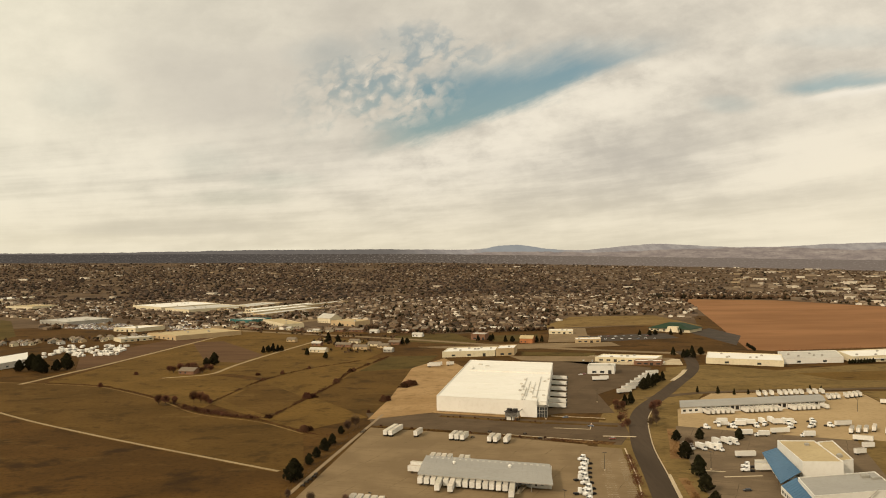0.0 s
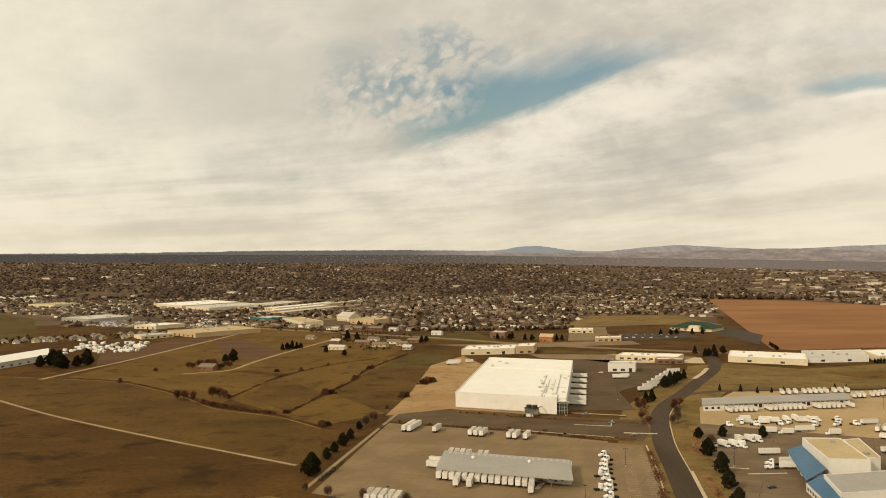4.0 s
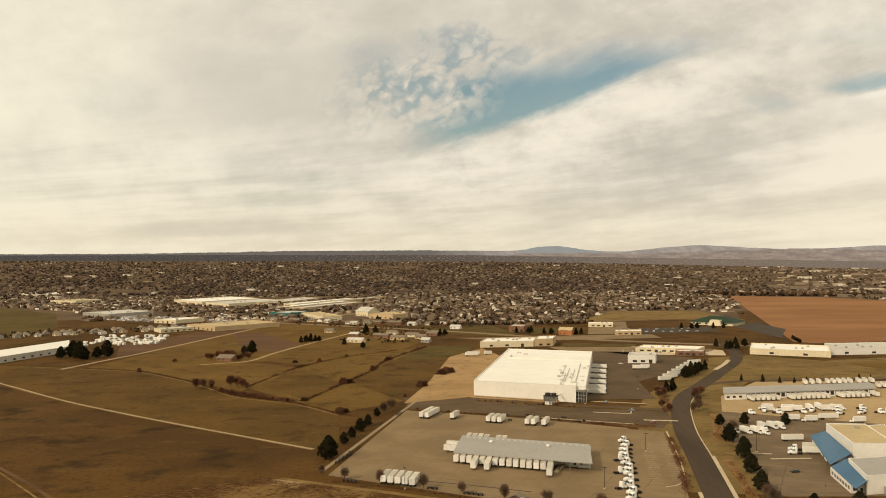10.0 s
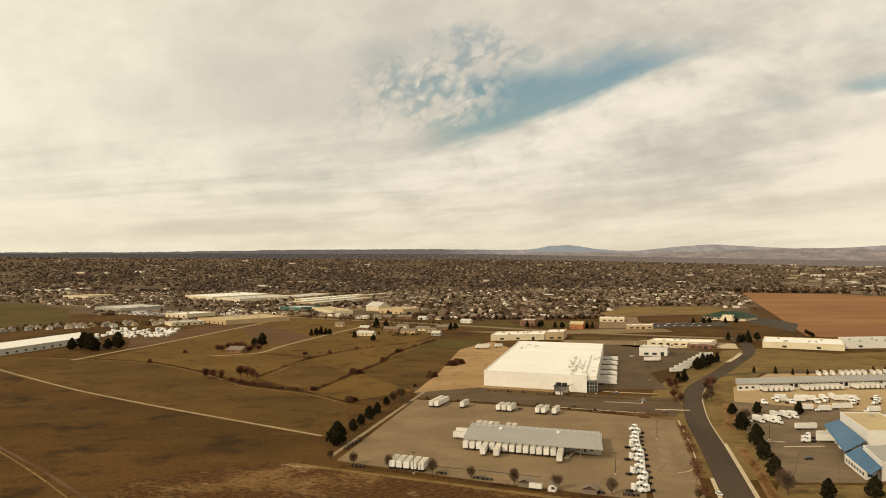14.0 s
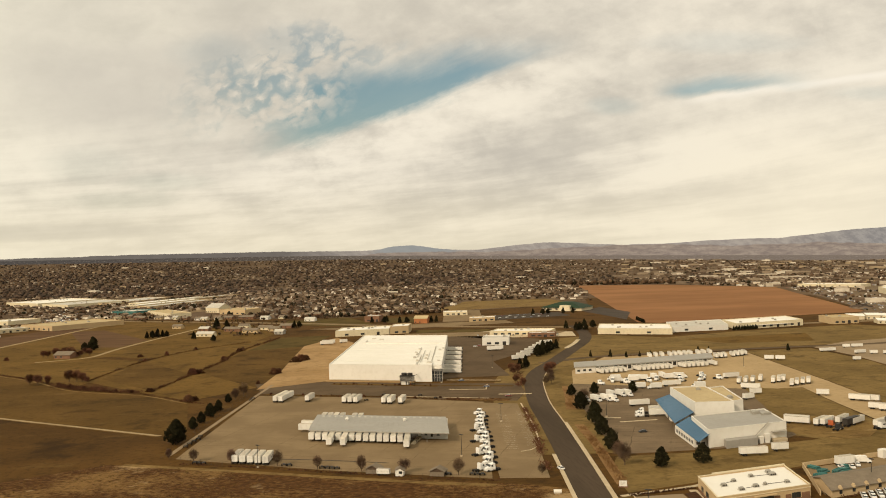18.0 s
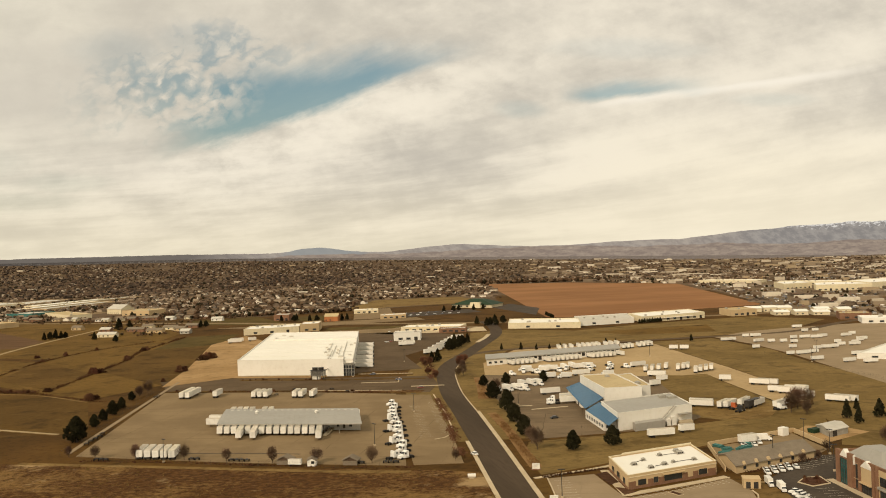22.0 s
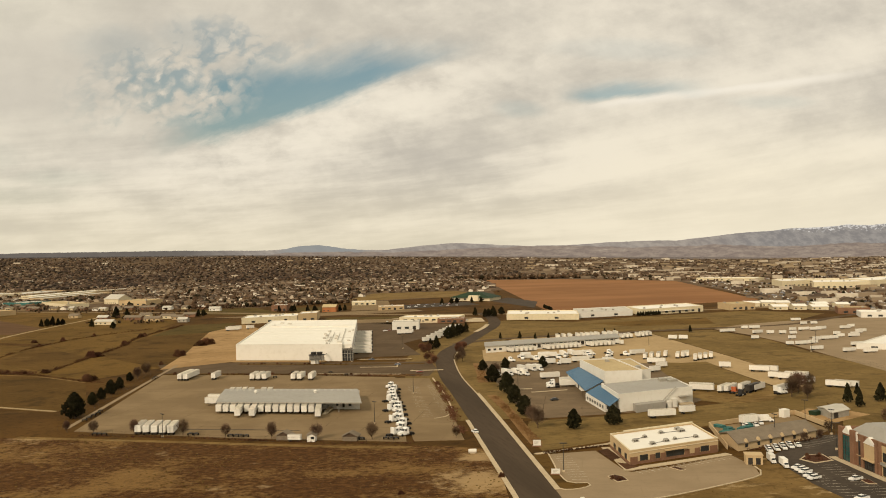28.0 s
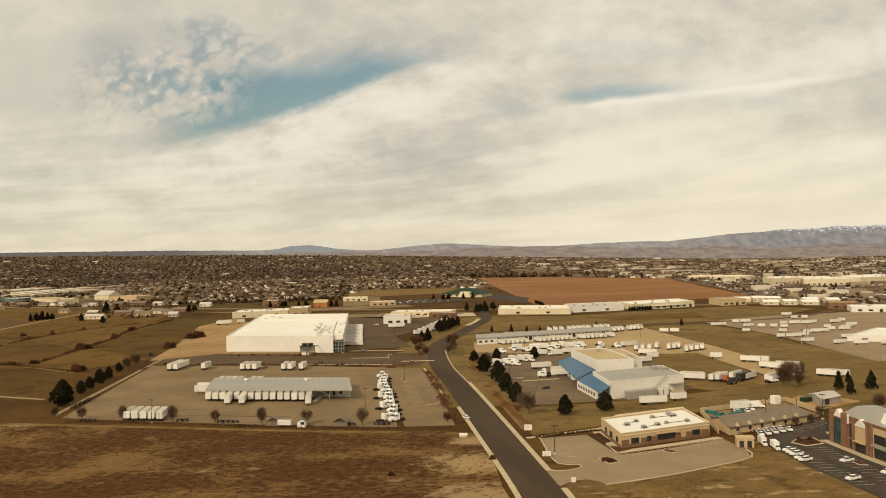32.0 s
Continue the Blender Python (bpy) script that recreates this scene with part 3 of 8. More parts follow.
def waste_ground():
    """Rough ground: dark weeds, paler dead grass in streaks, and tan bare patches."""
    ma = bpy.data.materials.new("waste_ground")
    ma.use_nodes = True
    t = ma.node_tree
    n = Nodes(t)
    pos = t.nodes.new("ShaderNodeNewGeometry").outputs["Position"]
    mp = t.nodes.new("ShaderNodeMapping")
    n.put(mp.inputs["Vector"], pos)
    mp.inputs["Rotation"].default_value = (0, 0, radians(22))
    mp.inputs["Scale"].default_value = (0.8, 1.0, 1)
    broad = n.noise(mp.outputs[0], 0.028, 6, 0.62)
    tufts = n.noise(mp.outputs[0], 0.42, 8, 0.78)
    bits = n.noise(pos, 0.9, 6, 0.75)
    col = n.mix(n.step(tufts, 0.36, 0.66), (0.043, 0.0185, 0.0063), (0.115, 0.055, 0.017))
    col = n.mix(n.m("MULTIPLY", n.step(n.m("ADD", broad, n.m("MULTIPLY", n.m("SUBTRACT", tufts, 0.5), 0.7)), 0.46, 0.66), 0.85), col, (0.195, 0.113, 0.040))
    col = n.mix(n.m("MULTIPLY", n.step(n.noise(pos, 0.05, 8, 0.7), 0.60, 0.70), 0.8), col, (0.30, 0.205, 0.105))
    col = n.mix(n.m("MULTIPLY", n.step(bits, 0.5, 0.72), 0.55), col, (0.030, 0.014, 0.005))
    worn = None
    for cx, cy, rad in ((76, 298, 24), (68, 258, 24), (-80, 424, 16), (84, 330, 12)):
        away = t.nodes.new("ShaderNodeVectorMath")
        away.operation = "DISTANCE"
        n.put(away.inputs[0], pos)
        away.inputs[1].default_value = (cx, cy, 0)
        near = n.m("SUBTRACT", 1.0, n.m("DIVIDE", away.outputs["Value"], rad), clamp=True)
        worn = near if worn is None else n.m("MAXIMUM", worn, near)
    bare = n.step(n.m("ADD", n.m("MULTIPLY", worn, 0.40), n.noise(pos, 0.16, 8, 0.74)), 0.58, 0.80)
    col = n.mix(n.m("MULTIPLY", bare, 0.75), col, (0.36, 0.245, 0.122))
    b = t.nodes["Principled BSDF"]
    n.put(b.inputs["Base Color"], col)
    b.inputs["Roughness"].default_value = 0.97
    b.inputs["Specular IOR Level"].default_value = 0.05
    bp = t.nodes.new("ShaderNodeBump")
    bp.inputs["Strength"].default_value = 0.7
    bp.inputs["Distance"].default_value = 0.5
    n.put(bp.inputs["Height"], tufts)
    t.links.new(bp.outputs[0], b.inputs["Normal"])
    return ma


DRYLOT = field_ground("dry_lot", (0.150, 0.092, 0.032), (0.205, 0.130, 0.047), (0.085, 0.049, 0.016), (0.35, 0.245, 0.120), 3.0)
DIRT = field_ground("bare_dirt", (0.285, 0.178, 0.080), (0.345, 0.222, 0.106), (0.205, 0.124, 0.054), (0.40, 0.275, 0.145), 3.0)
STUBBLE = field_ground("pale_stubble", (0.155, 0.098, 0.034), (0.20, 0.130, 0.048), (0.095, 0.058, 0.021), (0.25, 0.165, 0.065), 1.5)
SANDY = field_ground("sandy_weeds", (0.130, 0.079, 0.027), (0.185, 0.114, 0.041), (0.072, 0.042, 0.014), (0.56, 0.415, 0.225), 3.6)
LOTGRASS = field_ground("dry_lot_grass", (0.138, 0.090, 0.031), (0.180, 0.118, 0.043), (0.082, 0.052, 0.018), (0.24, 0.160, 0.062), 2.0)
GOLD = field_ground("golden_pasture", (0.108, 0.0615, 0.0150), (0.140, 0.080, 0.0200), (0.052, 0.029, 0.008), (0.165, 0.100, 0.030), 1.6)


def worn_paving(name, a, b, joint, stain):
    """Old paving: tone patches, tyre streaks, stains and thin dark joints."""
    ma = bpy.data.materials.new(name)
    ma.use_nodes = True
    t = ma.node_tree
    n = Nodes(t)
    pos = t.nodes.new("ShaderNodeNewGeometry").outputs["Position"]
    mp = t.nodes.new("ShaderNodeMapping")
    n.put(mp.inputs["Vector"], pos)
    mp.inputs["Rotation"].default_value = (0, 0, radians(22))
    sp = t.nodes.new("ShaderNodeSeparateXYZ")
    t.links.new(mp.outputs[0], sp.inputs[0])
    col = n.mix(n.step(n.noise(pos, 0.035, 5, 0.6), 0.36, 0.64), a, b)
    sm = t.nodes.new("ShaderNodeMapping")
    n.put(sm.inputs["Vector"], mp.outputs[0])
    sm.inputs["Scale"].default_value = (0.12, 1.0, 1)
    col = n.mix(n.m("MULTIPLY", n.step(n.noise(sm.outputs[0], 0.28, 5, 0.65), 0.50, 0.72), 0.45), col, stain)
    col = n.mix(n.m("MULTIPLY", n.step(n.noise(pos, 0.16, 7, 0.72), 0.54, 0.70), 0.5), col, stain)
    col = n.mix(n.m("MULTIPLY", n.step(n.noise(pos, 0.9, 4, 0.7), 0.50, 0.72), 0.3), col, stain)
    for k, size in ((0, 18.0), (1, 12.0)):
        off = n.m("ADD", sp.outputs[k], n.m("MULTIPLY", n.noise(pos, 0.05, 2, 0.5), 2.0))
        edge = n.m("ABSOLUTE", n.m("SUBTRACT", n.m("FRACT", n.m("DIVIDE", off, size)), 0.5))
        line = n.m("MULTIPLY", n.m("LESS_THAN", edge, 0.16 / size), n.step(n.noise(pos, 0.07, 3, 0.6), 0.42, 0.6))
        col = n.mix(n.m("MULTIPLY", line, 0.7), col, joint)
    bs = t.nodes["Principled BSDF"]
    n.put(bs.inputs["Base Color"], col)
    bs.inputs["Roughness"].default_value = 0.93
    bs.inputs["Specular IOR Level"].default_value = 0.06
    return ma


YARD = worn_paving("worn_yard_paving", (0.175, 0.121, 0.065), (0.221, 0.155, 0.085), (0.080, 0.055, 0.028), (0.142, 0.097, 0.050))
OLDASPH = worn_paving("old_asphalt", (0.132, 0.093, 0.056), (0.172, 0.122, 0.074), (0.055, 0.038, 0.022), (0.088, 0.061, 0.036))
ASPHALT = worn_paving("asphalt", (0.083, 0.055, 0.031), (0.112, 0.076, 0.044), (0.035, 0.025, 0.017), (0.055, 0.038, 0.023))
PALELOT = worn_paving("pale_lot", (0.235, 0.172, 0.105), (0.275, 0.203, 0.126), (0.235, 0.172, 0.105), (0.195, 0.142, 0.086))
WASTE = waste_ground()

# ---- mesh helpers ----
def mesh_ob(name, bm, material, parent=None, label=""):
    me = bpy.data.meshes.new(name)
    bm.to_mesh(me)
    bm.free()
    for one in (material if isinstance(material, (list, tuple)) else [material]):
        me.materials.append(one)
    ob = new(name, me)
    ob.parent = parent
    if label:
        tagged(ob, label)
    return ob


def part(name, bm, material, parent, label=""):
    return mesh_ob(name, bm, material, parent, label)


def thing(name, label, category, group="", kind=""):
    return tagged(new(name), label, category, group, kind)


def prism(bm, pts, z0, z1, mi=0, inset=0.0):
    """A closed prism on the outline pts; inset draws its top in."""
    n = len(pts)
    cx, cy = sum(p[0] for p in pts) / n, sum(p[1] for p in pts) / n
    area = sum(pts[i][0] * pts[(i + 1) % n][1] - pts[(i + 1) % n][0] * pts[i][1] for i in range(n))
    if area < 0:
        pts = pts[::-1]
    lo = [bm.verts.new((p[0], p[1], z0)) for p in pts]
    hi = [bm.verts.new((p[0] + (cx - p[0]) * inset, p[1] + (cy - p[1]) * inset, z1)) for p in pts]
    fs = [bm.faces.new(hi), bm.faces.new(lo[::-1])]
    for i in range(n):
        fs.append(bm.faces.new((lo[i], lo[(i + 1) % n], hi[(i + 1) % n], hi[i])))
    for f in fs:
        f.material_index = mi
    return bm


def box(bm, x0, x1, y0, y1, z0, z1, mi=0, inset=0.0):
    return prism(bm, [(x0, y0), (x1, y0), (x1, y1), (x0, y1)], z0, z1, mi, inset)


def tube(bm, a, b, r0, r1=None, n=6):
    """A tapered rod from a to b."""
    r1 = r0 if r1 is None else r1
    a, b = Vector(a), Vector(b)
    q = (b - a).to_track_quat("Z", "Y")
    rings = []
    for p, r in ((a, r0), (b, r1)):
        rings.append([bm.verts.new(p + q @ Vector((r * math.cos(6.2832 * i / n), r * math.sin(6.2832 * i / n), 0))) for i in range(n)])
    for i in range(n):
        bm.faces.new((rings[0][i], rings[0][(i + 1) % n], rings[1][(i + 1) % n], rings[1][i]))
    bm.faces.new(rings[0][::-1])
    bm.faces.new(rings[1])


def polytube(bm, pts, r, n=4):
    """One bent rod through all the points."""
    rings = []
    for i, p in enumerate(pts):
        d = (pts[min(i + 1, len(pts) - 1)] - pts[max(i - 1, 0)]).normalized()
        q = d.to_track_quat("Z", "Y")
        rings.append([bm.verts.new(p + q @ Vector((r * math.cos(6.2832 * k / n), r * math.sin(6.2832 * k / n), 0))) for k in range(n)])
    for a, b in zip(rings, rings[1:]):
        for k in range(n):
            bm.faces.new((a[k], a[(k + 1) % n], b[(k + 1) % n], b[k]))


def resample(pts, step):
    """Points along a smooth line through pts."""
    P = [Vector((*p, 0)) for p in pts]
    P = [P[0] * 2 - P[1]] + P + [P[-1] * 2 - P[-2]]
    out = []
    for i in range(1, len(P) - 2):
        k = max(1, int((P[i + 1] - P[i]).length / step))
        for j in range(k):
            t = j / k
            out.append(0.5 * (2 * P[i] + (P[i + 1] - P[i - 1]) * t + (2 * P[i - 1] - 5 * P[i] + 4 * P[i + 1] - P[i + 2]) * t * t
                              + (3 * P[i] - 3 * P[i + 1] + P[i + 2] - P[i - 1]) * t ** 3))
    return out + [P[-2]]


def ribbon(pts, off0, off1, z0, z1, step=12.0):
    """A strip along a line, from off0 to off1 metres to its right."""
    L = resample(pts, step)
    bm = bmesh.new()
    rows = []
    for i, p in enumerate(L):
        d = (L[min(i + 1, len(L) - 1)] - L[max(i - 1, 0)]).normalized()
        r = Vector((d.y, -d.x, 0))
        a, b = p + r * off0, p + r * off1
        rows.append([bm.verts.new((*v.xy, z)) for v, z in ((a, z0), (a, z1), (b, z1), (b, z0))])
    for q, w in zip(rows, rows[1:]):
        for k in range(3):
            bm.faces.new((q[k], w[k], w[k + 1], q[k + 1]))
    bm.faces.new(rows[0])
    bm.faces.new(rows[-1][::-1])
    bmesh.ops.recalc_face_normals(bm, faces=bm.faces)
    return bm


def slab(name, pts, z, material, label, category="ground", depth=0.3):
    bm = prism(bmesh.new(), pts, z - depth, z)
    return tagged(mesh_ob(name, bm, material), label, category, kind="structure")


# ---- ground ----
def far_rise(x, y):
    """The plain climbs gently to the horizon past two and a half kilometres, more to the west."""
    r = math.hypot(x, y)
    k = max(0.0, (r - 2300) / 2600)
    u = x / max(abs(y), 1.0)
    top = 75 - (60 if u < 0 else 128) * max(-0.6, min(0.6, u))
    return max(0.0, top) * k * k


bm = bmesh.new()
rings = [0, 150, 300, 500, 800, 1200, 1700, 2300, 2700, 3100, 3500, 3900, 4300, 4600, 4900]
seg = 96
prev = None
for r in rings:
    if r == 0:
        prev = [bm.verts.new((0, 0, 0))] * seg
        continue
    cur = [bm.verts.new((r * math.sin(6.2832 * i / seg), r * math.cos(6.2832 * i / seg),
                         far_rise(r * math.sin(6.2832 * i / seg), r * math.cos(6.2832 * i / seg)))) for i in range(seg)]
    for i in range(seg):
        j = (i + 1) % seg
        if prev[0] is prev[1]:
            bm.faces.new((prev[0], cur[j], cur[i]))
        else:
            bm.faces.new((prev[i], prev[j], cur[j], cur[i]))
    prev = cur
bmesh.ops.recalc_face_normals(bm, faces=bm.faces)
for fc in bm.faces:
    fc.material_index = 1 if fc.calc_center_median().length > 1750 else 0
tagged(mesh_ob("ground", bm, [GRASS, SUBURB]), "wide plain of dry winter grass running into the town", "ground", kind="structure")

slab("town_ground", [(-2300, 1330), (-1700, 1330), (-700, 1560), (-330, 1475), (-60, 1360), (40, 1330), (330, 1440), (420, 1440), (620, 2225), (800, 2110), (930, 1790), (690, 1090),
                     (600, 1010), (640, 800), (2300, 800), (2300, 2400), (-2300, 2400)], 0.02, SUBURB, "worn ground of streets and gardens in the town")
slab("field_pasture", [(-365, 862), (-303, 836), (-249, 782), (-214, 740), (-178, 700), (-160, 850), (-225, 905), (-262, 882), (-300, 945), (-350, 1000)], 0.03, GOLD, "golden dry pasture behind the ditch")
slab("field_pasture", [(-205, 925), (-165, 870), (-130, 938), (-90, 985), (-130, 1080), (-180, 1080)], 0.042, GOLD, "olive dry pasture beside the farm drive")

# fields
slab("field_pasture", [(-178, 722), (-160, 850), (-128, 940), (-80, 1000), (-50, 1040), (-22, 930), (-36, 740), (-48, 650), (-86, 604), (-122, 648)], 0.034, GOLD, "golden dry paddocks beside the yard")
slab("field_meadow", [(-520, 905), (-365, 856), (-303, 830), (-249, 776), (-214, 734), (-175, 679), (-122, 642), (-86, 598), (-72, 500), (-86, 488), (-137, 527), (-233, 603), (-297, 658), (-381, 738), (-560, 900)],
     0.03, MEADOW, "olive meadow of dry grass between track and hedge")
slab("field_pasture", [(-352, 1000), (-262, 884), (-200, 905), (-160, 870), (-80, 985), (-60, 1090), (-90, 1240), (-180, 1330), (-300, 1440), (-330, 1250)], 0.035, GOLD, "dry pasture and lots before the street")
slab("field_brown", [(-372, 948), (-356, 1040), (-312, 1380), (-350, 1400), (-420, 1085)], 0.04, SOIL, "dark tilled field beside the lane")
slab("field_small", [(-256, 1020), (-215, 1000), (-200, 1075), (-290, 1260), (-330, 1250)], 0.04, SOIL, "brown field behind the farm")
slab("field_square", [(-170, 735), (-160, 848), (-105, 745), (-117, 655)], 0.05, MEADOW, "olive paddock between hedges")
slab("field_long", [(-100, 750), (-78, 905), (-22, 925), (-10, 800), (-30, 700), (-48, 650)], 0.05, MEADOW, "rough olive paddock beside the yard")
slab("field_green", [(-75, 910), (-50, 1040), (6, 1045), (-15, 930)], 0.05, GREEN, "green winter field before the street")
slab("lawn_far", [(-66, 1300), (30, 1340), (60, 1200), (42, 1160), (-42, 1225)], 0.05, GREEN, "dark green field along the street")
slab("lawn_barn", [(75, 1290), (150, 1300), (140, 1200), (80, 1200)], 0.05, GREEN, "green field beside the red house")
slab("grass_strip", [(300, 1440), (420, 1412), (403, 1660), (250, 1650), (160, 1400)], 0.05, STUBBLE, "yellow grass strip before the houses")
slab("ploughed_field", [(610, 2214), (520, 1760), (369, 1061), (390, 1042), (500, 1060), (681, 1091), (800, 1440), (922, 1791), (796, 2103)], 0.06, PLOUGH, "wide bare field of red-brown ploughed soil")
slab("field_west", [(-1016, 1965), (-801, 1735), (-635, 1390), (-618, 1195), (-900, 1300), (-1200, 1600)], 0.06, GREEN, "dark green field in the west")
slab("lot_weeds", [(-150, 395), (-95, 428), (-76, 419), (-32, 397), (35, 370), (76, 352), (92, 340), (76, 268), (58, 150), (-60, 150), (-150, 250)], 0.05, WASTE, "rough brown lot of weeds and bare patches")
slab("field_east", [(232, 905), (280, 925), (331, 872), (420, 905), (560, 925), (600, 850), (490, 757), (363, 755), (225, 745), (195, 765)], 0.05, LOTGRASS, "grassed lots between road and warehouses")
slab("field_patch", [(340, 850), (470, 860), (440, 790), (360, 800)], 0.07, GOLD, "patch of bare reddish earth in the lots")
slab("field_trailers", [(346, 735), (405, 735), (400, 640), (379, 560), (365, 460), (330, 380), (275, 300), (236, 336), (255, 362), (270, 400), (289, 430), (298, 458), (309, 505), (319, 560), (331, 640), (339, 690)], 0.06, LOTGRASS, "dark grass between the truck yards")
slab("yard_brown", [(289, 538), (281, 500), (275, 467), (268, 428), (252, 404), (222, 398), (206, 420), (222, 470), (240, 520), (252, 545), (262, 547), (274, 539)], 0.09, LOTGRASS, "brown weedy ground inside the truck yard")
slab("yard_dirt", [(224, 452), (262, 448), (264, 420), (244, 398), (226, 396), (214, 420)], 0.115, DRYLOT, "worn earth under the parked trailers")
slab("grass_front", [(122, 388), (160, 388), (225, 400), (285, 420), (250, 362), (186, 354), (137, 340), (108, 332), (112, 365)], 0.05, LOTGRASS, "dry grass strip before the truck yard")
slab("weeds_south", [(91.5, 262), (96.5, 265.9), (101.5, 266.9), (103.8, 263.2), (104.0, 259.4), (121.4, 262.5), (141.0, 268.3), (161.6, 276.4), (166, 287), (170, 300), (176, 296), (174.5, 282), (170, 262), (168.5, 245), (166.5, 228), (160, 190), (96, 150), (84, 150), (88, 225)], 0.05, SANDY, "dry weeds and sandy patches beside the office parking")

tagged(mesh_ob("lot_edge", ribbon([(-88, 427), (-62, 414), (-31, 399), (30, 368.5), (64, 354.5)], -1.2, 2.6, -0.2, 0.066, 5), DRYLOT), "pale strip of dead grass along the yard fence", "verge", kind="structure")

# paved yards
slab("terminal_yard", [(-67, 432), (-43, 611), (30, 580), (92, 545), (82, 470), (64, 364), (0, 394)], 0.10, YARD, "worn pale paving of the freight terminal", "paving")
slab("terminal_carpark", [(88, 543), (110, 533), (95, 417), (86, 360), (67, 364)], 0.115, YARD, "worn car park with faded bays", "paving")
slab("gravel_apron", [(-47, 640), (3, 668), (37, 905), (12, 1015), (-22, 930), (-35, 740)], 0.09, DIRT, "bare tan earth beside the white warehouse")
slab("warehouse_lane", [(-50, 668), (4, 661), (72, 630), (128, 612), (124, 575), (112, 543), (64, 563), (-42, 618)], 0.08, ASPHALT, "dark asphalt lane before the white warehouse", "paving")
slab("warehouse_yard", [(72, 640), (90, 654), (130, 652), (134, 740), (168, 790), (195, 846), (218, 905), (170, 960), (100, 985), (100, 880), (80, 700)], 0.10, ASPHALT, "dark asphalt yard beside the white warehouse", "paving")
slab("carrier_yard", [(124, 392), (160, 392), (190, 392), (215, 410), (255, 545), (160, 600), (150, 560), (136, 470)], 0.10, OLDASPH, "worn paving before the blue-roofed building", "paving")
slab("trailer_yard", [(150, 555), (178, 662), (225, 735), (345, 735), (338, 690), (330, 640), (318, 560), (308, 505), (297, 458), (288, 430), (270, 430), (276, 467), (282, 500), (290, 540), (274, 540), (262, 548), (252, 546)], 0.07, SITE, "pale gravel trailer yard with a long gravel drive", "paving")
slab("far_trailer_yard", [(410.6, 740.5), (408.5, 679.5), (396, 608), (375, 528), (359, 463), (420, 420), (700, 520), (660, 760), (596, 790), (510, 784), (456, 770)], 0.07, PALELOT, "wide paved trailer yard", "paving")
slab("office_carpark", [(91.5, 262.5), (89.5, 275), (93.9, 279.5), (99.5, 286), (101, 296), (104, 308), (107.5, 326), (126, 326), (123.5, 295), (125, 293), (143.4, 296.5), (167.3, 304.0), (165.5, 287), (161.3, 276.9), (141.0, 268.8), (121.4, 263.0), (104.2, 260.0), (104.0, 263.5), (101.5, 267.4), (96.5, 266.4)], 0.11, PALELOT, "pale paved car park at the office", "paving")
tagged(mesh_ob("office_pavement", ribbon([(125.5, 296.6), (146, 301.0), (167.5, 306.0)], -1.6, 1.4, -0.1, 0.20, 5), CONC), "concrete walk along the office front", "pavement", kind="structure")
tagged(mesh_ob("office_pavement", ribbon([(124.6, 295.4), (127.4, 311), (131, 330)], -1.0, 2.0, -0.1, 0.212, 5), CONC), "concrete walk along the office side", "pavement", kind="structure")
tagged(mesh_ob("brick_pavement", ribbon([(191.6, 241), (193.4, 254), (194.2, 262), (198.6, 291)], -2.2, 0.4, -0.1, 0.22, 5), CONC), "concrete walk along the brick building", "pavement", kind="structure")
slab("brick_carpark", [(176, 296), (174.5, 282), (170, 262), (168.5, 245), (166.5, 228), (160, 190), (235, 210), (228, 320), (215, 324), (197, 312)], 0.11, NEWASPH, "dark fresh asphalt car park with white bays", "paving")
slab("church_carpark", [(215, 1180), (330, 1215), (330, 1290), (200, 1260)], 0.11, NEWASPH, "dark car park of the green-roofed hall", "paving")
slab("church_carpark", [(366, 1290), (372, 1110), (420, 1235), (416, 1365)], 0.11, NEWASPH, "dark car park beside the ploughed field", "paving")
slab("shop_paving", [(125, 985), (160, 940), (255, 925), (265, 975), (180, 1020)], 0.10, CONC, "pale paved lots of the shops", "paving")

slab("verge_office", [(102.6, 326.9), (108.3, 326.6), (104.8, 311.4), (101.9, 299.3), (100.6, 288), (102.6, 285.2), (106.0, 284.6), (105.8, 281.5), (101.4, 279.0), (96.5, 279.2), (95.6, 281), (96.8, 290)], 0.16, MEADOW, "grass verge with a concrete edge")
tagged(mesh_ob("kerb_strip", ribbon([(108.3, 326.6), (104.8, 311.4), (101.9, 299.3), (100.6, 288), (102.6, 285.2), (106.0, 284.6), (105.8, 281.5), (101.4, 279.0), (96.5, 279.2), (95.6, 281)], -0.22, 0.22, -0.1, 0.27, 2), CONC), "pale kerb round the grass verge", "kerb", kind="structure")
slab("shopping_paving", [(690, 1110), (780, 1330), (930, 1770), (1150, 1790), (1700, 2100), (2300, 2200), (2300, 1500), (1300, 900), (900, 720), (700, 740), (640, 900), (600, 1000)], 0.06, OLDASPH, "worn car parks of the shopping district", "paving")
for a, b, c_, d, m, lb in (((640, 2300), (800, 2200), (830, 2330), (660, 2400), MEADOW, "dry field at the town edge"), ((1300, 2300), (1750, 2200), (1800, 2350), (1350, 2450), MEADOW, "pale dry field beyond the shops"),
                           ((900, 1900), (1200, 1850), (1260, 1990), (960, 2060), DIRT, "bare ground beyond the shops"), ((1500, 1500), (1800, 1480), (1850, 1600), (1540, 1640), MEADOW, "dry field beside the shops"),
                           ((-900, 2500), (-600, 2450), (-580, 2520), (-890, 2580), MEADOW, "field strip in the town"), ((100, 2000), (420, 1950), (430, 1990), (110, 2045), MEADOW, "narrow field strip in the town"),
                           ((-420, 1500), (-300, 1470), (-180, 1700), (-300, 1740), YARD, "paved lots of the shops")):
    slab("field_strip", [a, b, c_, d], 0.10, m, lb)

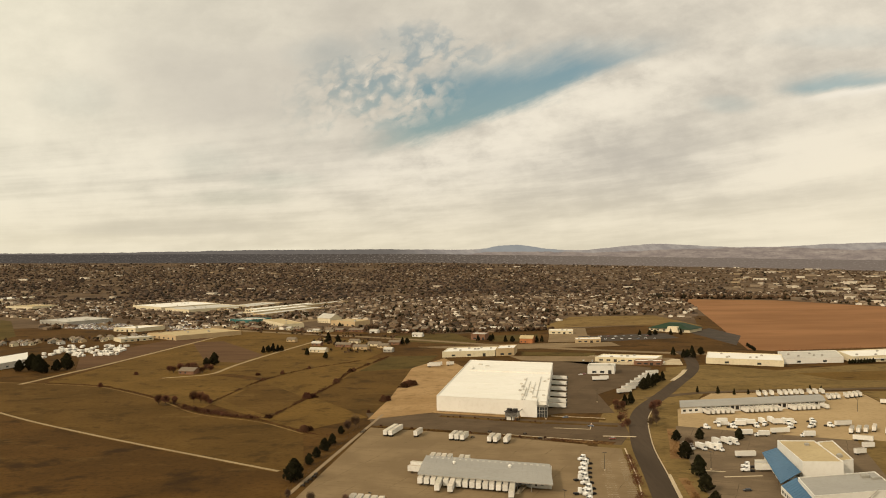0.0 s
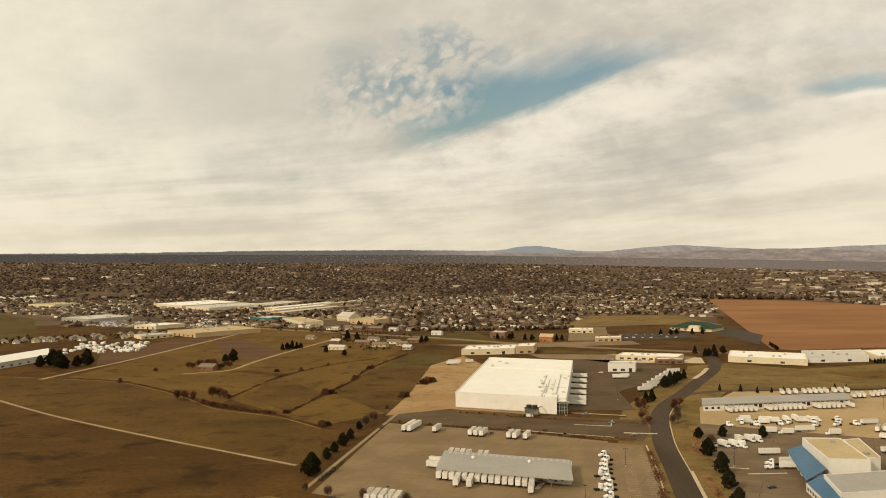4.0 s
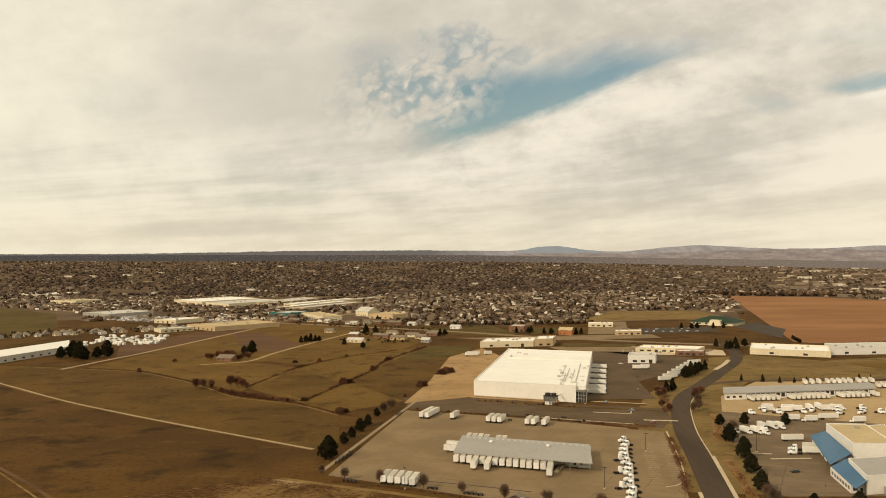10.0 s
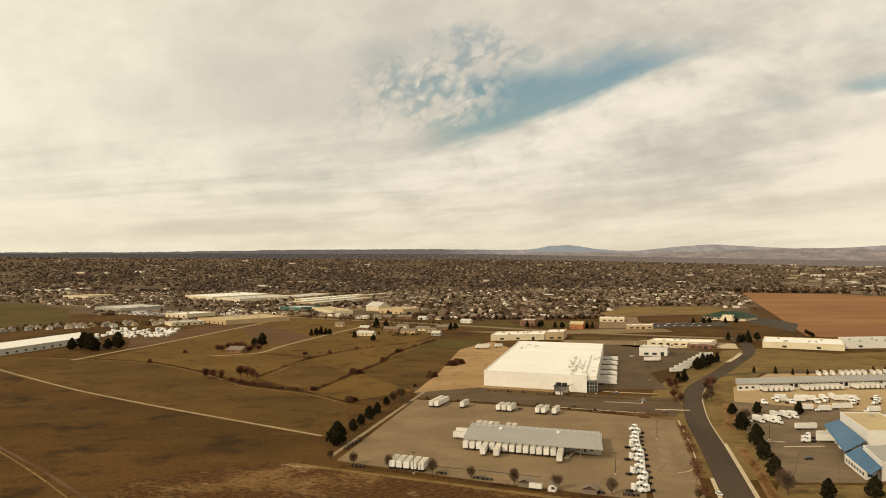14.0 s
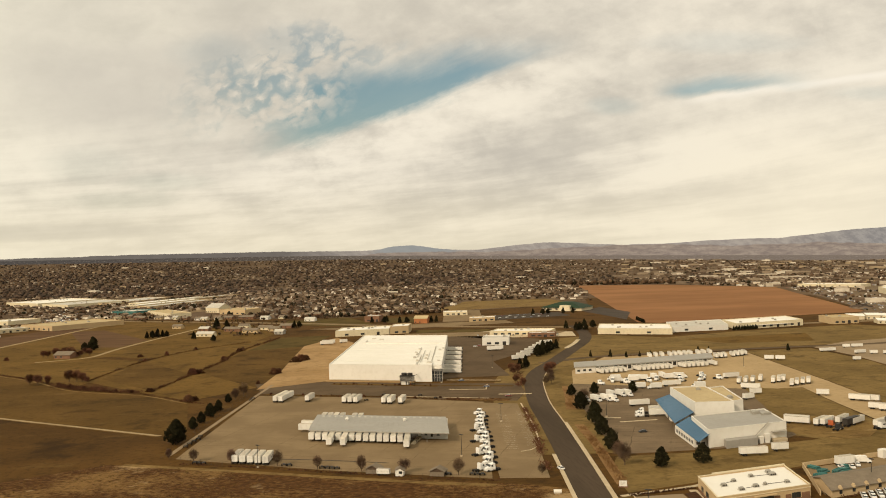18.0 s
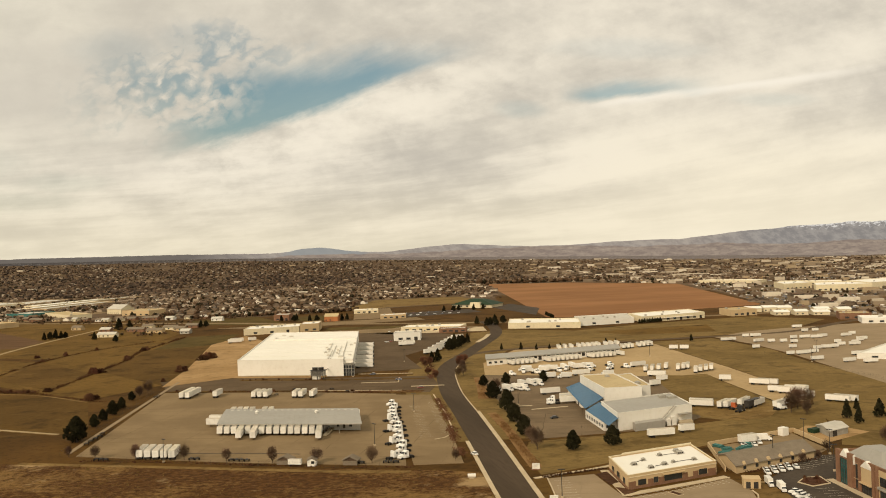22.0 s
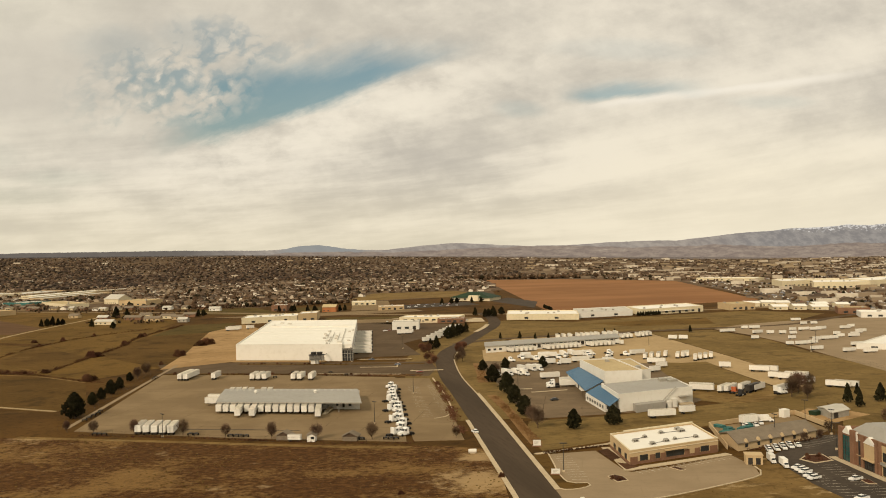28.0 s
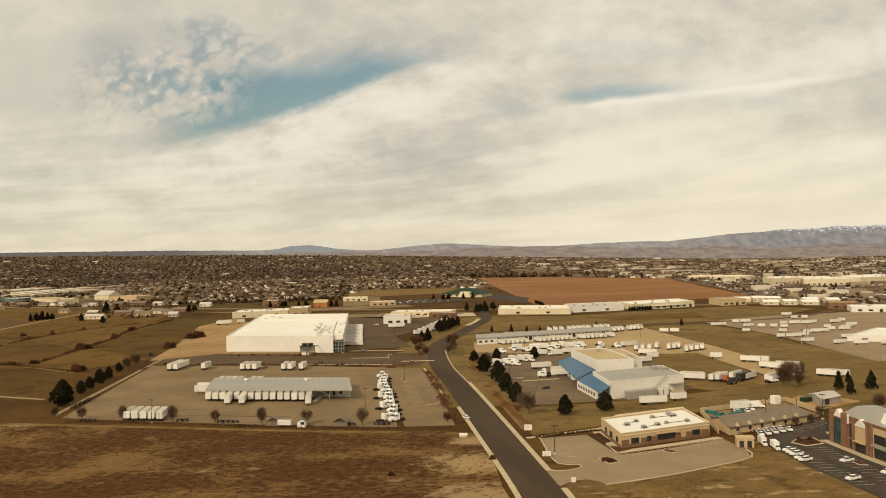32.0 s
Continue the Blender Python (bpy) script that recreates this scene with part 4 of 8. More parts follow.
slab("street_lots", [(-20, 1145), (51, 1150), (125, 1166), (230, 1172), (232, 1125), (120, 1105), (30, 1110)], 0.135, YARD, "pale paved lots along the street", "paving")
slab("street_lots", [(177, 1400), (234, 1395), (218, 1285), (225, 1190), (173, 1180), (150, 1185), (165, 1290)], 0.07, YARD, "pale paved lots of the small shops", "paving")
slab("lawn_street", [(104, 1070), (187, 1047), (181, 1016), (100, 1031)], 0.07, GREEN, "dark grass strip along the street")
slab("retail_paving", [(86, 1025), (96, 985), (171, 959), (240, 950), (262, 985), (190, 1012)], 0.115, YARD, "pale worn paving behind the white warehouse", "paving")
slab("shed_yard", [(231, 340), (262, 353), (258, 368), (246, 374), (233, 364)], 0.09, DIRT, "bare tan earth round the shed")

# roads
MAIN = [(40, -60), (58, 110), (72, 190), (85, 265), (95, 334), (104.2, 398), (114.2, 470), (122, 530), (132, 585), (142, 630), (156, 672), (180, 722), (217, 803), (245, 865), (266, 930), (282, 1012), (284, 1050)]
tagged(mesh_ob("road_verge", ribbon([p for p in MAIN if 380 < p[1] < 880], -26.0, 30.0, -0.2, 0.045), LOTGRASS), "dry grass and earth beside the road", "verge", kind="structure")
tagged(mesh_ob("road_main", ribbon(MAIN, -6.0, 6.4, -0.2, 0.13), ROAD), "curving two-lane asphalt road", "road", kind="structure")
tagged(mesh_ob("kerb_west", ribbon([p for p in MAIN if p[1] < 400], -7.6, -6.0, -0.2, 0.26), CONC), "pale concrete kerb and gutter", "kerb", kind="structure")
tagged(mesh_ob("kerb_east", ribbon([p for p in MAIN if p[1] < 200] + [(82.5, 250), (84.3, 261)], 6.4, 8.2, -0.2, 0.26), CONC), "pale concrete pavement along the road", "pavement", kind="structure")
tagged(mesh_ob("kerb_east", ribbon([(87.4, 281.5)] + [p for p in MAIN if 300 < p[1] < 480], 6.4, 8.2, -0.2, 0.26), CONC), "pale concrete pavement along the road", "pavement", kind="structure")
tagged(mesh_ob("kerb_east", ribbon([p for p in MAIN if 460 < p[1] < 690], 6.4, 7.0, -0.2, 0.26), CONC), "pale concrete kerb on the bend", "kerb", kind="structure")
tagged(mesh_ob("road_lane", ribbon([(168, 714), (230, 742), (363, 749), (490, 751), (586, 806), (675, 845), (900, 900)], -4.5, 4.5, -0.2, 0.12), ASPHALT), "narrow dark side road", "road", kind="structure")
tagged(mesh_ob("road_street", ribbon([(-900, 1900), (-600, 1650), (-328, 1455), (-42, 1256), (110, 1130), (284, 1030), (420, 985), (600, 960), (900, 1000)], -8, 8, -0.2, 0.12), YARD), "wide pale street crossing the town edge", "road", kind="structure")
tagged(mesh_ob("dirt_lane", ribbon([(-385, 850), (-371, 932), (-354, 1032), (-308, 1390)], -2.6, 2.6, -0.2, 0.09), TRACK), "pale gravel lane between fields", "lane", kind="structure")
tagged(mesh_ob("farm_drive", ribbon([(-262, 880), (-238, 892), (-220, 910), (-212, 979), (-192, 1090), (-150, 1290)], -2.2, 2.2, -0.2, 0.09), TRACK), "pale farm drive", "lane", kind="structure")
tagged(mesh_ob("field_track", ribbon([(-640, 960), (-500, 860), (-381, 744), (-297, 662), (-233, 607), (-181, 565), (-137, 531), (-84, 490)], -1.3, 1.3, -0.2, 0.08), TRACK), "narrow pale track across the meadow", "track", kind="structure")
tagged(mesh_ob("ditch_band", ribbon([(-300, 520), (-262, 481), (-232, 449.3), (-202.7, 418.4), (-176.8, 388.9), (-140, 345), (-110, 300)], -1.0, 1.0, -0.2, 0.07), SOIL), "dark ditch across the meadow", "ditch", kind="structure")
tagged(mesh_ob("field_track", ribbon([(-292, 506), (-252, 466), (-223, 435), (-202, 411), (-183, 389), (-148, 345), (-118, 300)], -0.5, 0.5, -0.2, 0.08), DRYLOT), "faint worn track beside the ditch", "track", kind="structure")
tagged(mesh_ob("field_track", ribbon([(-420, 868), (-365, 851), (-303, 825), (-249, 771), (-214, 729), (-175, 674), (-122, 637), (-86, 593)], -0.9, 0.6, -0.2, 0.085), DRYLOT), "pale grassy bank along the ditch", "track", kind="structure")
tagged(mesh_ob("yard_lane", ribbon([(-72, 440), (-46, 609), (-38, 660)], -0.4, 1.8, -0.2, 0.125), PALELOT), "pale gravel strip along the yard fence", "lane", kind="structure")
tagged(mesh_ob("dirt_strip", ribbon([(0, 666), (30, 653), (60, 639)], -4.5, 2.0, -0.2, 0.10, 6), DIRT), "bare earth strip under the warehouse wall", "ground", kind="structure")
tagged(mesh_ob("dry_verge", ribbon([(-40, 613.5), (30, 583), (66, 565)], -4.5, 0.8, -0.2, 0.125, 6), MEADOW), "dry verge between the lane and the yard", "verge", kind="structure")
tagged(mesh_ob("dry_verge", ribbon([(72, 563), (108, 546)], -6, 3, -0.2, 0.125, 6), WASTE), "dry verge between the lane and the yard", "verge", kind="structure")
tagged(mesh_ob("dry_verge", ribbon([(76, 618), (96, 611), (122, 602)], -2.5, 2.5, -0.2, 0.125, 6), MEADOW), "dry planted strip in the lane", "verge", kind="structure")
tagged(mesh_ob("median", ribbon([(214, 812), (232, 850), (246, 885)], -2.0, 2.0, -0.1, 0.30, 6), CONC), "planted concrete median in the road", "median", kind="structure")
tagged(mesh_ob("kerb_strip", ribbon([(104.1, 259.9), (121.4, 262.8), (141.0, 268.6), (161.3, 276.7), (165.8, 287.5)], -0.25, 0.25, 0.0, 0.26, 5), CONC), "concrete kerb round the office car park", "kerb", kind="structure")
tagged(mesh_ob("office_walk", ribbon([(104, 328), (134, 335), (150, 343)], -1.0, 1.0, -0.1, 0.16, 6), CONC), "pale concrete path behind the office", "pavement", kind="structure")

# ---- buildings ----
def lerp2(a, b, t):
    return (a[0] + (b[0] - a[0]) * t, a[1] + (b[1] - a[1]) * t)


class Plan:
    """A four-cornered footprint: u runs along the front from a to b, v from the front to the back."""

    def __init__(self, a, b, d):
        self.a, self.b, self.d = a, b, d
        self.c = (b[0] + d[0] - a[0], b[1] + d[1] - a[1])
        self.lu = math.dist(a, b)
        self.lv = math.dist(a, d)
        self.yaw = math.atan2(b[1] - a[1], b[0] - a[0])

    def at(self, u, v):
        """Metres along the front and inwards to a place."""
        s, t = u / self.lu, v / self.lv
        return (self.a[0] + (self.b[0] - self.a[0]) * s + (self.d[0] - self.a[0]) * t,
                self.a[1] + (self.b[1] - self.a[1]) * s + (self.d[1] - self.a[1]) * t)

    def quad(self, u0, u1, v0, v1):
        return [self.at(u0, v0), self.at(u1, v0), self.at(u1, v1), self.at(u0, v1)]


def walls(root, p, h, material, t=0.35, name="wall", z0=0.0):
    for q in (p.quad(0, p.lu, 0, t), p.quad(0, p.lu, p.lv - t, p.lv), p.quad(0, t, t, p.lv - t), p.quad(p.lu - t, p.lu, t, p.lv - t)):
        part(name, prism(bmesh.new(), q, z0, h), material, root)


def flat_roof(root, p, h, material, parapet=0.7, trim=None):
    part("roof", prism(bmesh.new(), p.quad(0.36, p.lu - 0.36, 0.36, p.lv - 0.36), h - parapet - 0.25, h - parapet), material, root)
    bm = bmesh.new()
    for q in (p.quad(-0.08, p.lu + 0.08, -0.08, 0.45), p.quad(-0.08, p.lu + 0.08, p.lv - 0.45, p.lv + 0.08),
              p.quad(-0.08, 0.45, 0.45, p.lv - 0.45), p.quad(p.lu - 0.45, p.lu + 0.08, 0.45, p.lv - 0.45)):
        prism(bm, q, h, h + 0.12)
    part("parapet_cap", bm, trim or material, root)


def gable_roof(root, p, h, rise, material, over=0.6, along="u", name="roof", ribs=0.0, rib=0.05):
    """Two slopes with thickness; the ridge runs along u or v."""
    th = 0.22
    for side in (0, 1):
        bm = bmesh.new()
        if along == "u":
            e, r = ((-over, p.lv / 2) if side == 0 else (p.lv + over, p.lv / 2))
            pts = [(p.at(-over, e), h), (p.at(p.lu + over, e), h), (p.at(p.lu + over, r), h + rise), (p.at(-over, r), h + rise)]
        else:
            e, r = ((-over, p.lu / 2) if side == 0 else (p.lu + over, p.lu / 2))
            pts = [(p.at(e, -over), h), (p.at(e, p.lv + over), h), (p.at(r, p.lv + over), h + rise), (p.at(r, -over), h + rise)]
        lo = [bm.verts.new((*q, z)) for q, z in pts]
        hi = [bm.verts.new((*q, z + th)) for q, z in pts]
        bm.faces.new(hi)
        bm.faces.new(lo[::-1])
        for i in range(4):
            bm.faces.new((lo[i], lo[(i + 1) % 4], hi[(i + 1) % 4], hi[i]))
        lines = []
        if ribs:
            n = int((p.lu if along == "u" else p.lv) / ribs)
            for k in range(n + 1):
                t = k / n
                A, B = Vector(hi[0].co).lerp(hi[1].co, t), Vector(hi[3].co).lerp(hi[2].co, t)
                lines.append((A + Vector((0, 0, 0.05)), B + Vector((0, 0, 0.05))))
        bmesh.ops.recalc_face_normals(bm, faces=bm.faces)
        sheet = part(name, bm, material, root)
        for A, B in lines:
            rb = bmesh.new()
            tube(rb, A, B, rib, n=4)
            part("roof_rib", rb, material, sheet)
    for s in (0, 1):
        bm = bmesh.new()
        if along == "u":
            a, b = p.at(0 if s == 0 else p.lu, 0), p.at(0 if s == 0 else p.lu, p.lv)
        else:
            a, b = p.at(0, 0 if s == 0 else p.lv), p.at(p.lu, 0 if s == 0 else p.lv)
        m = lerp2(a, b, 0.5)
        n = Vector((p.b[0] - p.a[0], p.b[1] - p.a[1], 0)).normalized() if along == "u" else Vector((p.d[0] - p.a[0], p.d[1] - p.a[1], 0)).normalized()
        w = n * (0.3 if s == 0 else -0.3)
        tri = [(*a, h), (*b, h), (*m, h + rise)]
        f0 = [bm.verts.new(q) for q in tri]
        f1 = [bm.verts.new(Vector(q) + w) for q in tri]
        bm.faces.new(f0)
        bm.faces.new(f1[::-1])
        for i in range(3):
            bm.faces.new((f0[i], f0[(i + 1) % 3], f1[(i + 1) % 3], f1[i]))
        bmesh.ops.recalc_face_normals(bm, faces=bm.faces)
        yield bm


def on_face(p, side, s, w, z0, z1, out=0.06, deep=0.12):
    """A small block set into a wall: side front, back, left or right, s metres along it, w wide."""
    if side == "front":
        q = p.quad(s, s + w, -out, deep)
    elif side == "back":
        q = p.quad(s, s + w, p.lv - deep, p.lv + out)
    elif side == "left":
        q = p.quad(-out, deep, s, s + w)
    else:
        q = p.quad(p.lu - deep, p.lu + out, s, s + w)
    return prism(bmesh.new(), q, z0, z1)


def window(root, p, side, s, w, z0, z1, frame_mat=DARK, glass=GLASS):
    fr = part("window", on_face(p, side, s, w, z0, z1, 0.05), frame_mat, root)
    k = max(1, round(w / 1.6))
    for i in range(k):
        part("pane", on_face(p, side, s + 0.08 + i * (w - 0.08) / k, (w - 0.08) / k - 0.08, z0 + 0.1, z1 - 0.1, 0.09), glass, fr)
    return fr


def door(root, p, side, s, w, h, material, z0=0.0):
    return part("door", on_face(p, side, s, w, z0, z0 + h, 0.08), material, root)


def roof_unit(root, p, u, v, w, d, z, h, material=STEEL, name="rooftop_unit"):
    bm = prism(bmesh.new(), p.quad(u, u + w, v, v + d), z, z + h * 0.8)
    prism(bm, p.quad(u + w * 0.15, u + w * 0.85, v + d * 0.15, v + d * 0.85), z + h * 0.8, z + h, inset=0.2)
    return part(name, bm, material, root)


# the large white cold store
wh = Plan((2, 672), (79.2, 638.7), (36.5, 898))
root = thing("warehouse", "large white warehouse with a flat white roof and grey rooftop pipework", "warehouse")
walls(root, wh, 11.3, WHITE_WALL)
flat_roof(root, wh, 11.3, WHITE_ROOF, 0.45, WHITE_WALL)
for i in range(1, 29):
    part("wall_panel", on_face(wh, "front", i * 2.5 - 1.22, 2.42, 0.6, 10.9, 0.05), WHITE_WALL, root)
part("plinth", on_face(wh, "front", 0, 65, 0, 0.5, 0.12), CONC, root)
ent = Plan((61.5, 643.5), (72.5, 638.8), (64.5, 662))
for q, nm in ((ent.quad(0, ent.lu, 0, 0.3), "entrance_block"), (ent.quad(0, 0.3, 0.3, ent.lv), "entrance_block"), (ent.quad(ent.lu - 0.3, ent.lu, 0.3, ent.lv), "entrance_block")):
    part(nm, prism(bmesh.new(), q, 0, 11.9), WHITE_WALL, root, "white projecting entrance block")
part("entrance_roof", prism(bmesh.new(), ent.quad(0.3, ent.lu - 0.3, 0.3, ent.lv), 11.2, 11.4), WHITE_ROOF, root)
lean = Plan(wh.at(75.2, -0.7), wh.at(84.6, -0.7), wh.at(75.2, 16))
fr = part("glass_corner", prism(bmesh.new(), lean.quad(0, lean.lu, 0, lean.lv), 0, 7.2), GLASS, root, "dark glazed corner lobby")
for i in range(6):
    u = i * lean.lu / 5
    part("mullion", prism(bmesh.new(), lean.quad(u - 0.15, u + 0.15, -0.12, 0.1), 0, 8.6), STEEL, fr)
for z in (2.4, 4.8, 7.2, 8.4):
    part("rail", prism(bmesh.new(), lean.quad(-0.2, lean.lu + 0.2, -0.2, 0.15), z, z + 0.25), STEEL, fr)
part("canopy", prism(bmesh.new(), lean.quad(-0.6, lean.lu + 1.5, -1.5, 1.2), 8.6, 8.9), PALE_ROOF, root)
# roof seams, pipes and units
for k in range(1, 9):
    part("roof_seam", prism(bmesh.new(), wh.quad(0.5, wh.lu - 0.5, k * 25.5, k * 25.5 + 0.5), 10.86, 10.98), WHITE_WALL, root)
for u, v0, v1, r in ((66.5, 4, 62, 0.22), (68.0, 4, 96, 0.2), (76, 14, 128, 0.24), (64, 50, 118, 0.18), (72.5, 30, 92, 0.16)):
    bm = bmesh.new()
    tube(bm, (*wh.at(u, v0), 11.3), (*wh.at(u, v1), 11.3), r, n=8)
    for v in range(int(v0), int(v1), 7):
        tube(bm, (*wh.at(u, v), 10.8), (*wh.at(u, v), 11.2), 0.14, n=4)
    part("roof_pipe", bm, PALE_ROOF, root)
bm = bmesh.new()
for u in (66.5, 68.0):
    tube(bm, (*wh.at(u, -0.6), 3.0), (*wh.at(u, -0.6), 11.9), 0.24, n=8)
    tube(bm, (*wh.at(u, -0.6), 11.8), (*wh.at(u, 4.2), 11.5), 0.24, n=8)
part("wall_pipe", bm, STEEL, root, "grey pipes climbing the wall to the roof")
for u, v, w, d, h in ((64, 24, 3.0, 6, 1.8), (61, 44, 3.0, 6, 1.8), (62, 64, 3.2, 7, 1.9), (60, 80, 3, 5, 1.5), (70, 40, 2.4, 6, 1.6), (70, 60, 2.4, 6, 1.6), (62, 104, 3.2, 7, 1.6), (79, 100, 3, 6, 1.8), (82, 112, 2.6, 5, 1.8), (80, 26, 3, 6, 1.4), (73, 10, 5, 9, 2.4), (20, 186, 5, 6, 1.5), (12, 196, 5, 6, 1.5)):
    roof_unit(root, wh, u, v, w * 0.75, d * 0.6, 10.85, h * 0.6, PALE_ROOF if (u + v) % 3 else STEEL)
part("roof_walkway", prism(bmesh.new(), wh.quad(60, 82, 52, 53.2), 10.86, 11.0), PALE_ROOF, root)
part("roof_step", prism(bmesh.new(), wh.quad(9, wh.lu - 0.5, 150, 151.2), 10.86, 12.1), WHITE_WALL, root, "low white wall across the roof")
part("roof_step", prism(bmesh.new(), wh.quad(9, 10.2, 151.2, 172), 10.86, 12.1), WHITE_WALL, root, "low white wall across the roof")
for i in range(9):
    part("dock_door", on_face(wh, "right", 30 + i * 20, 3.6, 1.2, 4.6, 0.06), DARK, root)

unit = thing("cooling_tower", "grey steel cooling tower on a frame beside the white wall", "cooling tower")
ct = Plan((49.3, 630.2), (57.6, 626.7), (51.3, 635.4))
for i, (u, v) in enumerate(((0.3, 0.3), (ct.lu - 0.3, 0.3), (ct.lu - 0.3, ct.lv - 0.3), (0.3, ct.lv - 0.3), (ct.lu * 0.5, 0.3), (ct.lu * 0.5, ct.lv - 0.3))):
    bm = bmesh.new()
    tube(bm, (*ct.at(u, v), 0), (*ct.at(u, v), 3.6), 0.25, n=6)
    part("leg", bm, DARK, unit)
part("casing", prism(bmesh.new(), ct.quad(0, ct.lu, 0, ct.lv), 2.6, 6.0), STEEL, unit)
for i in range(5):
    part("louvre", prism(bmesh.new(), ct.quad(0.3, ct.lu - 0.3, -0.14, 0.05), 2.9 + i * 0.6, 3.25 + i * 0.6), DARK, unit)
part("basin", prism(bmesh.new(), ct.quad(0.8, ct.lu * 0.62, 0.8, ct.lv - 0.8), 0.1, 2.6), WHITE_WALL, unit, "white water basin under the casing")
part("deck", prism(bmesh.new(), ct.quad(-0.5, ct.lu + 0.5, -0.5, ct.lv + 0.5), 6.0, 6.2), DARK, unit)
for i in range(2):
    bm = bmesh.new()
    c = ct.at(ct.lu * (0.27 + 0.46 * i), ct.lv * 0.5)
    tube(bm, (*c, 6.2), (*c, 7.9), 1.75, 1.95, n=14)
    part("fan_stack", bm, DARK, unit)
bm = bmesh.new()
tube(bm, (*ct.at(ct.lu - 1, ct.lv), 5.2), (*wh.at(66.5, -0.6), 5.2), 0.3, n=8)
part("pipe", bm, STEEL, unit)

# freight terminal
tm = Plan((-7.5, 470), (57, 443), (-3.5, 500))
root = thing("freight_terminal", "long low freight terminal with a grey ribbed metal roof", "terminal")
walls(root, tm, 4.6, WHITE_WALL)
tr = Plan((-8.4, 459.5), (56.3, 434), (-4.4, 501.5))
for g in gable_roof(root, tr, 4.6, 0.45, GREY_ROOF, 0.3, "u", ribs=2.4, rib=0.02):
    part("gable", g, WHITE_WALL, root)
for u, v in ((17.5, 26), (48.0, 27)):
    bm = bmesh.new()
    c = tr.at(u, v)
    tube(bm, (*c, 4.7), (*c, 6.0), 0.7, n=10)
    tube(bm, (*c, 6.0), (*c, 6.7), 1.15, 0.35, n=10)
    part("roof_vent", bm, WHITE_WALL, root, "white domed roof vent")
for k in range(20):
    part("skylight", prism(bmesh.new(), tr.quad(3 + k * 3.3, 4.2 + k * 3.3, tr.lv * 0.84, tr.lv * 0.93), 4.7, 4.95), PALE_ROOF, root)
for k in range(15):
    part("dock_door", on_face(tm, "front", 0.8 + k * 3.45, 2.7, 1.2, 4.1, 0.05), DARK, root)
    part("dock_door", on_face(tm, "back", 0.8 + k * 3.45, 2.7, 1.2, 4.1, 0.05), DARK, root)
for s in (58.5, 64.5):
    window(root, tm, "front", s, 1.4, 1.6, 2.8)
door(root, tm, "front", 61.5, 1.1, 2.2, DARK, 1.0)
part("gutter", on_face(tr, "front", -0.3, tr.lu + 0.6, 4.35, 4.6, 0.45, -0.3), STEEL, root)
for k in range(9):
    bm = bmesh.new()
    c = tr.at(3.9 + k * 6.9, 1.2)
    tube(bm, (*c, 0), (*c, 4.5), 0.14, n=6)
    part("canopy_post", bm, STEEL, root)
rp = thing("loading_ramp", "sloping concrete loading ramp with rails at the terminal", "ramp")
bm = bmesh.new()
a, b = Vector((*tm.at(56.0, 0), 0)), Vector((*tm.at(53.0, -14), 0))
r = Vector((b - a)).cross(Vector((0, 0, 1))).normalized() * 1.1
vs = [bm.verts.new(v) for v in (a - r, a + r, b + r, b - r, a - r + Vector((0, 0, 1.2)), a + r + Vector((0, 0, 1.2)), b + r + Vector((0, 0, 0.1)), b - r + Vector((0, 0, 0.1)))]
for f in ((4, 5, 6, 7), (0, 4, 7, 3), (1, 2, 6, 5), (0, 1, 5, 4), (3, 7, 6, 2), (0, 3, 2, 1)):
    bm.faces.new([vs[i] for i in f])
bmesh.ops.recalc_face_normals(bm, faces=bm.faces)
part("slope", bm, CONC, rp)
for s in (-1, 1):
    bm = bmesh.new()
    tube(bm, a + r * s + Vector((0, 0, 2.1)), b + r * s + Vector((0, 0, 1.0)), 0.08, n=4)
    for k in range(5):
        q = (a + r * s).lerp(b + r * s, k / 4)
        tube(bm, q, q + Vector((0, 0, 2.1 - 1.1 * k / 4)), 0.06, n=4)
    part("handrail", bm, DARK, rp)

# blue-roofed carrier building: tan-roofed hall, grey-roofed hall, two blue wings
root = thing("carrier_building", "white metal building with flat roofs and blue metal wings", "industrial building")
tan = Plan((181.5, 446), (201, 444), (188.5, 497))
walls(root, tan, 11.0, WHITE_WALL)
flat_roof(root, tan, 11.0, TAN_ROOF, 0.4, WHITE_WALL)
annex = Plan((201.2, 452), (211, 455), (211, 498))
walls(root, annex, 9.6, WHITE_WALL)
flat_roof(root, annex, 9.6, TAN_ROOF, 0.4, WHITE_WALL)
gry = Plan((165.5, 394), (206.5, 403), (171.5, 427))
walls(root, gry, 8.0, WHITE_WALL)
flat_roof(root, gry, 8.0, GREY_ROOF, 0.3, WHITE_WALL)
for k in range(12):
    part("wall_panel", on_face(gry, "front", 1.0 + k * 3.3, 3.2, 0.5, 7.6, 0.05), WHITE_WALL, root)


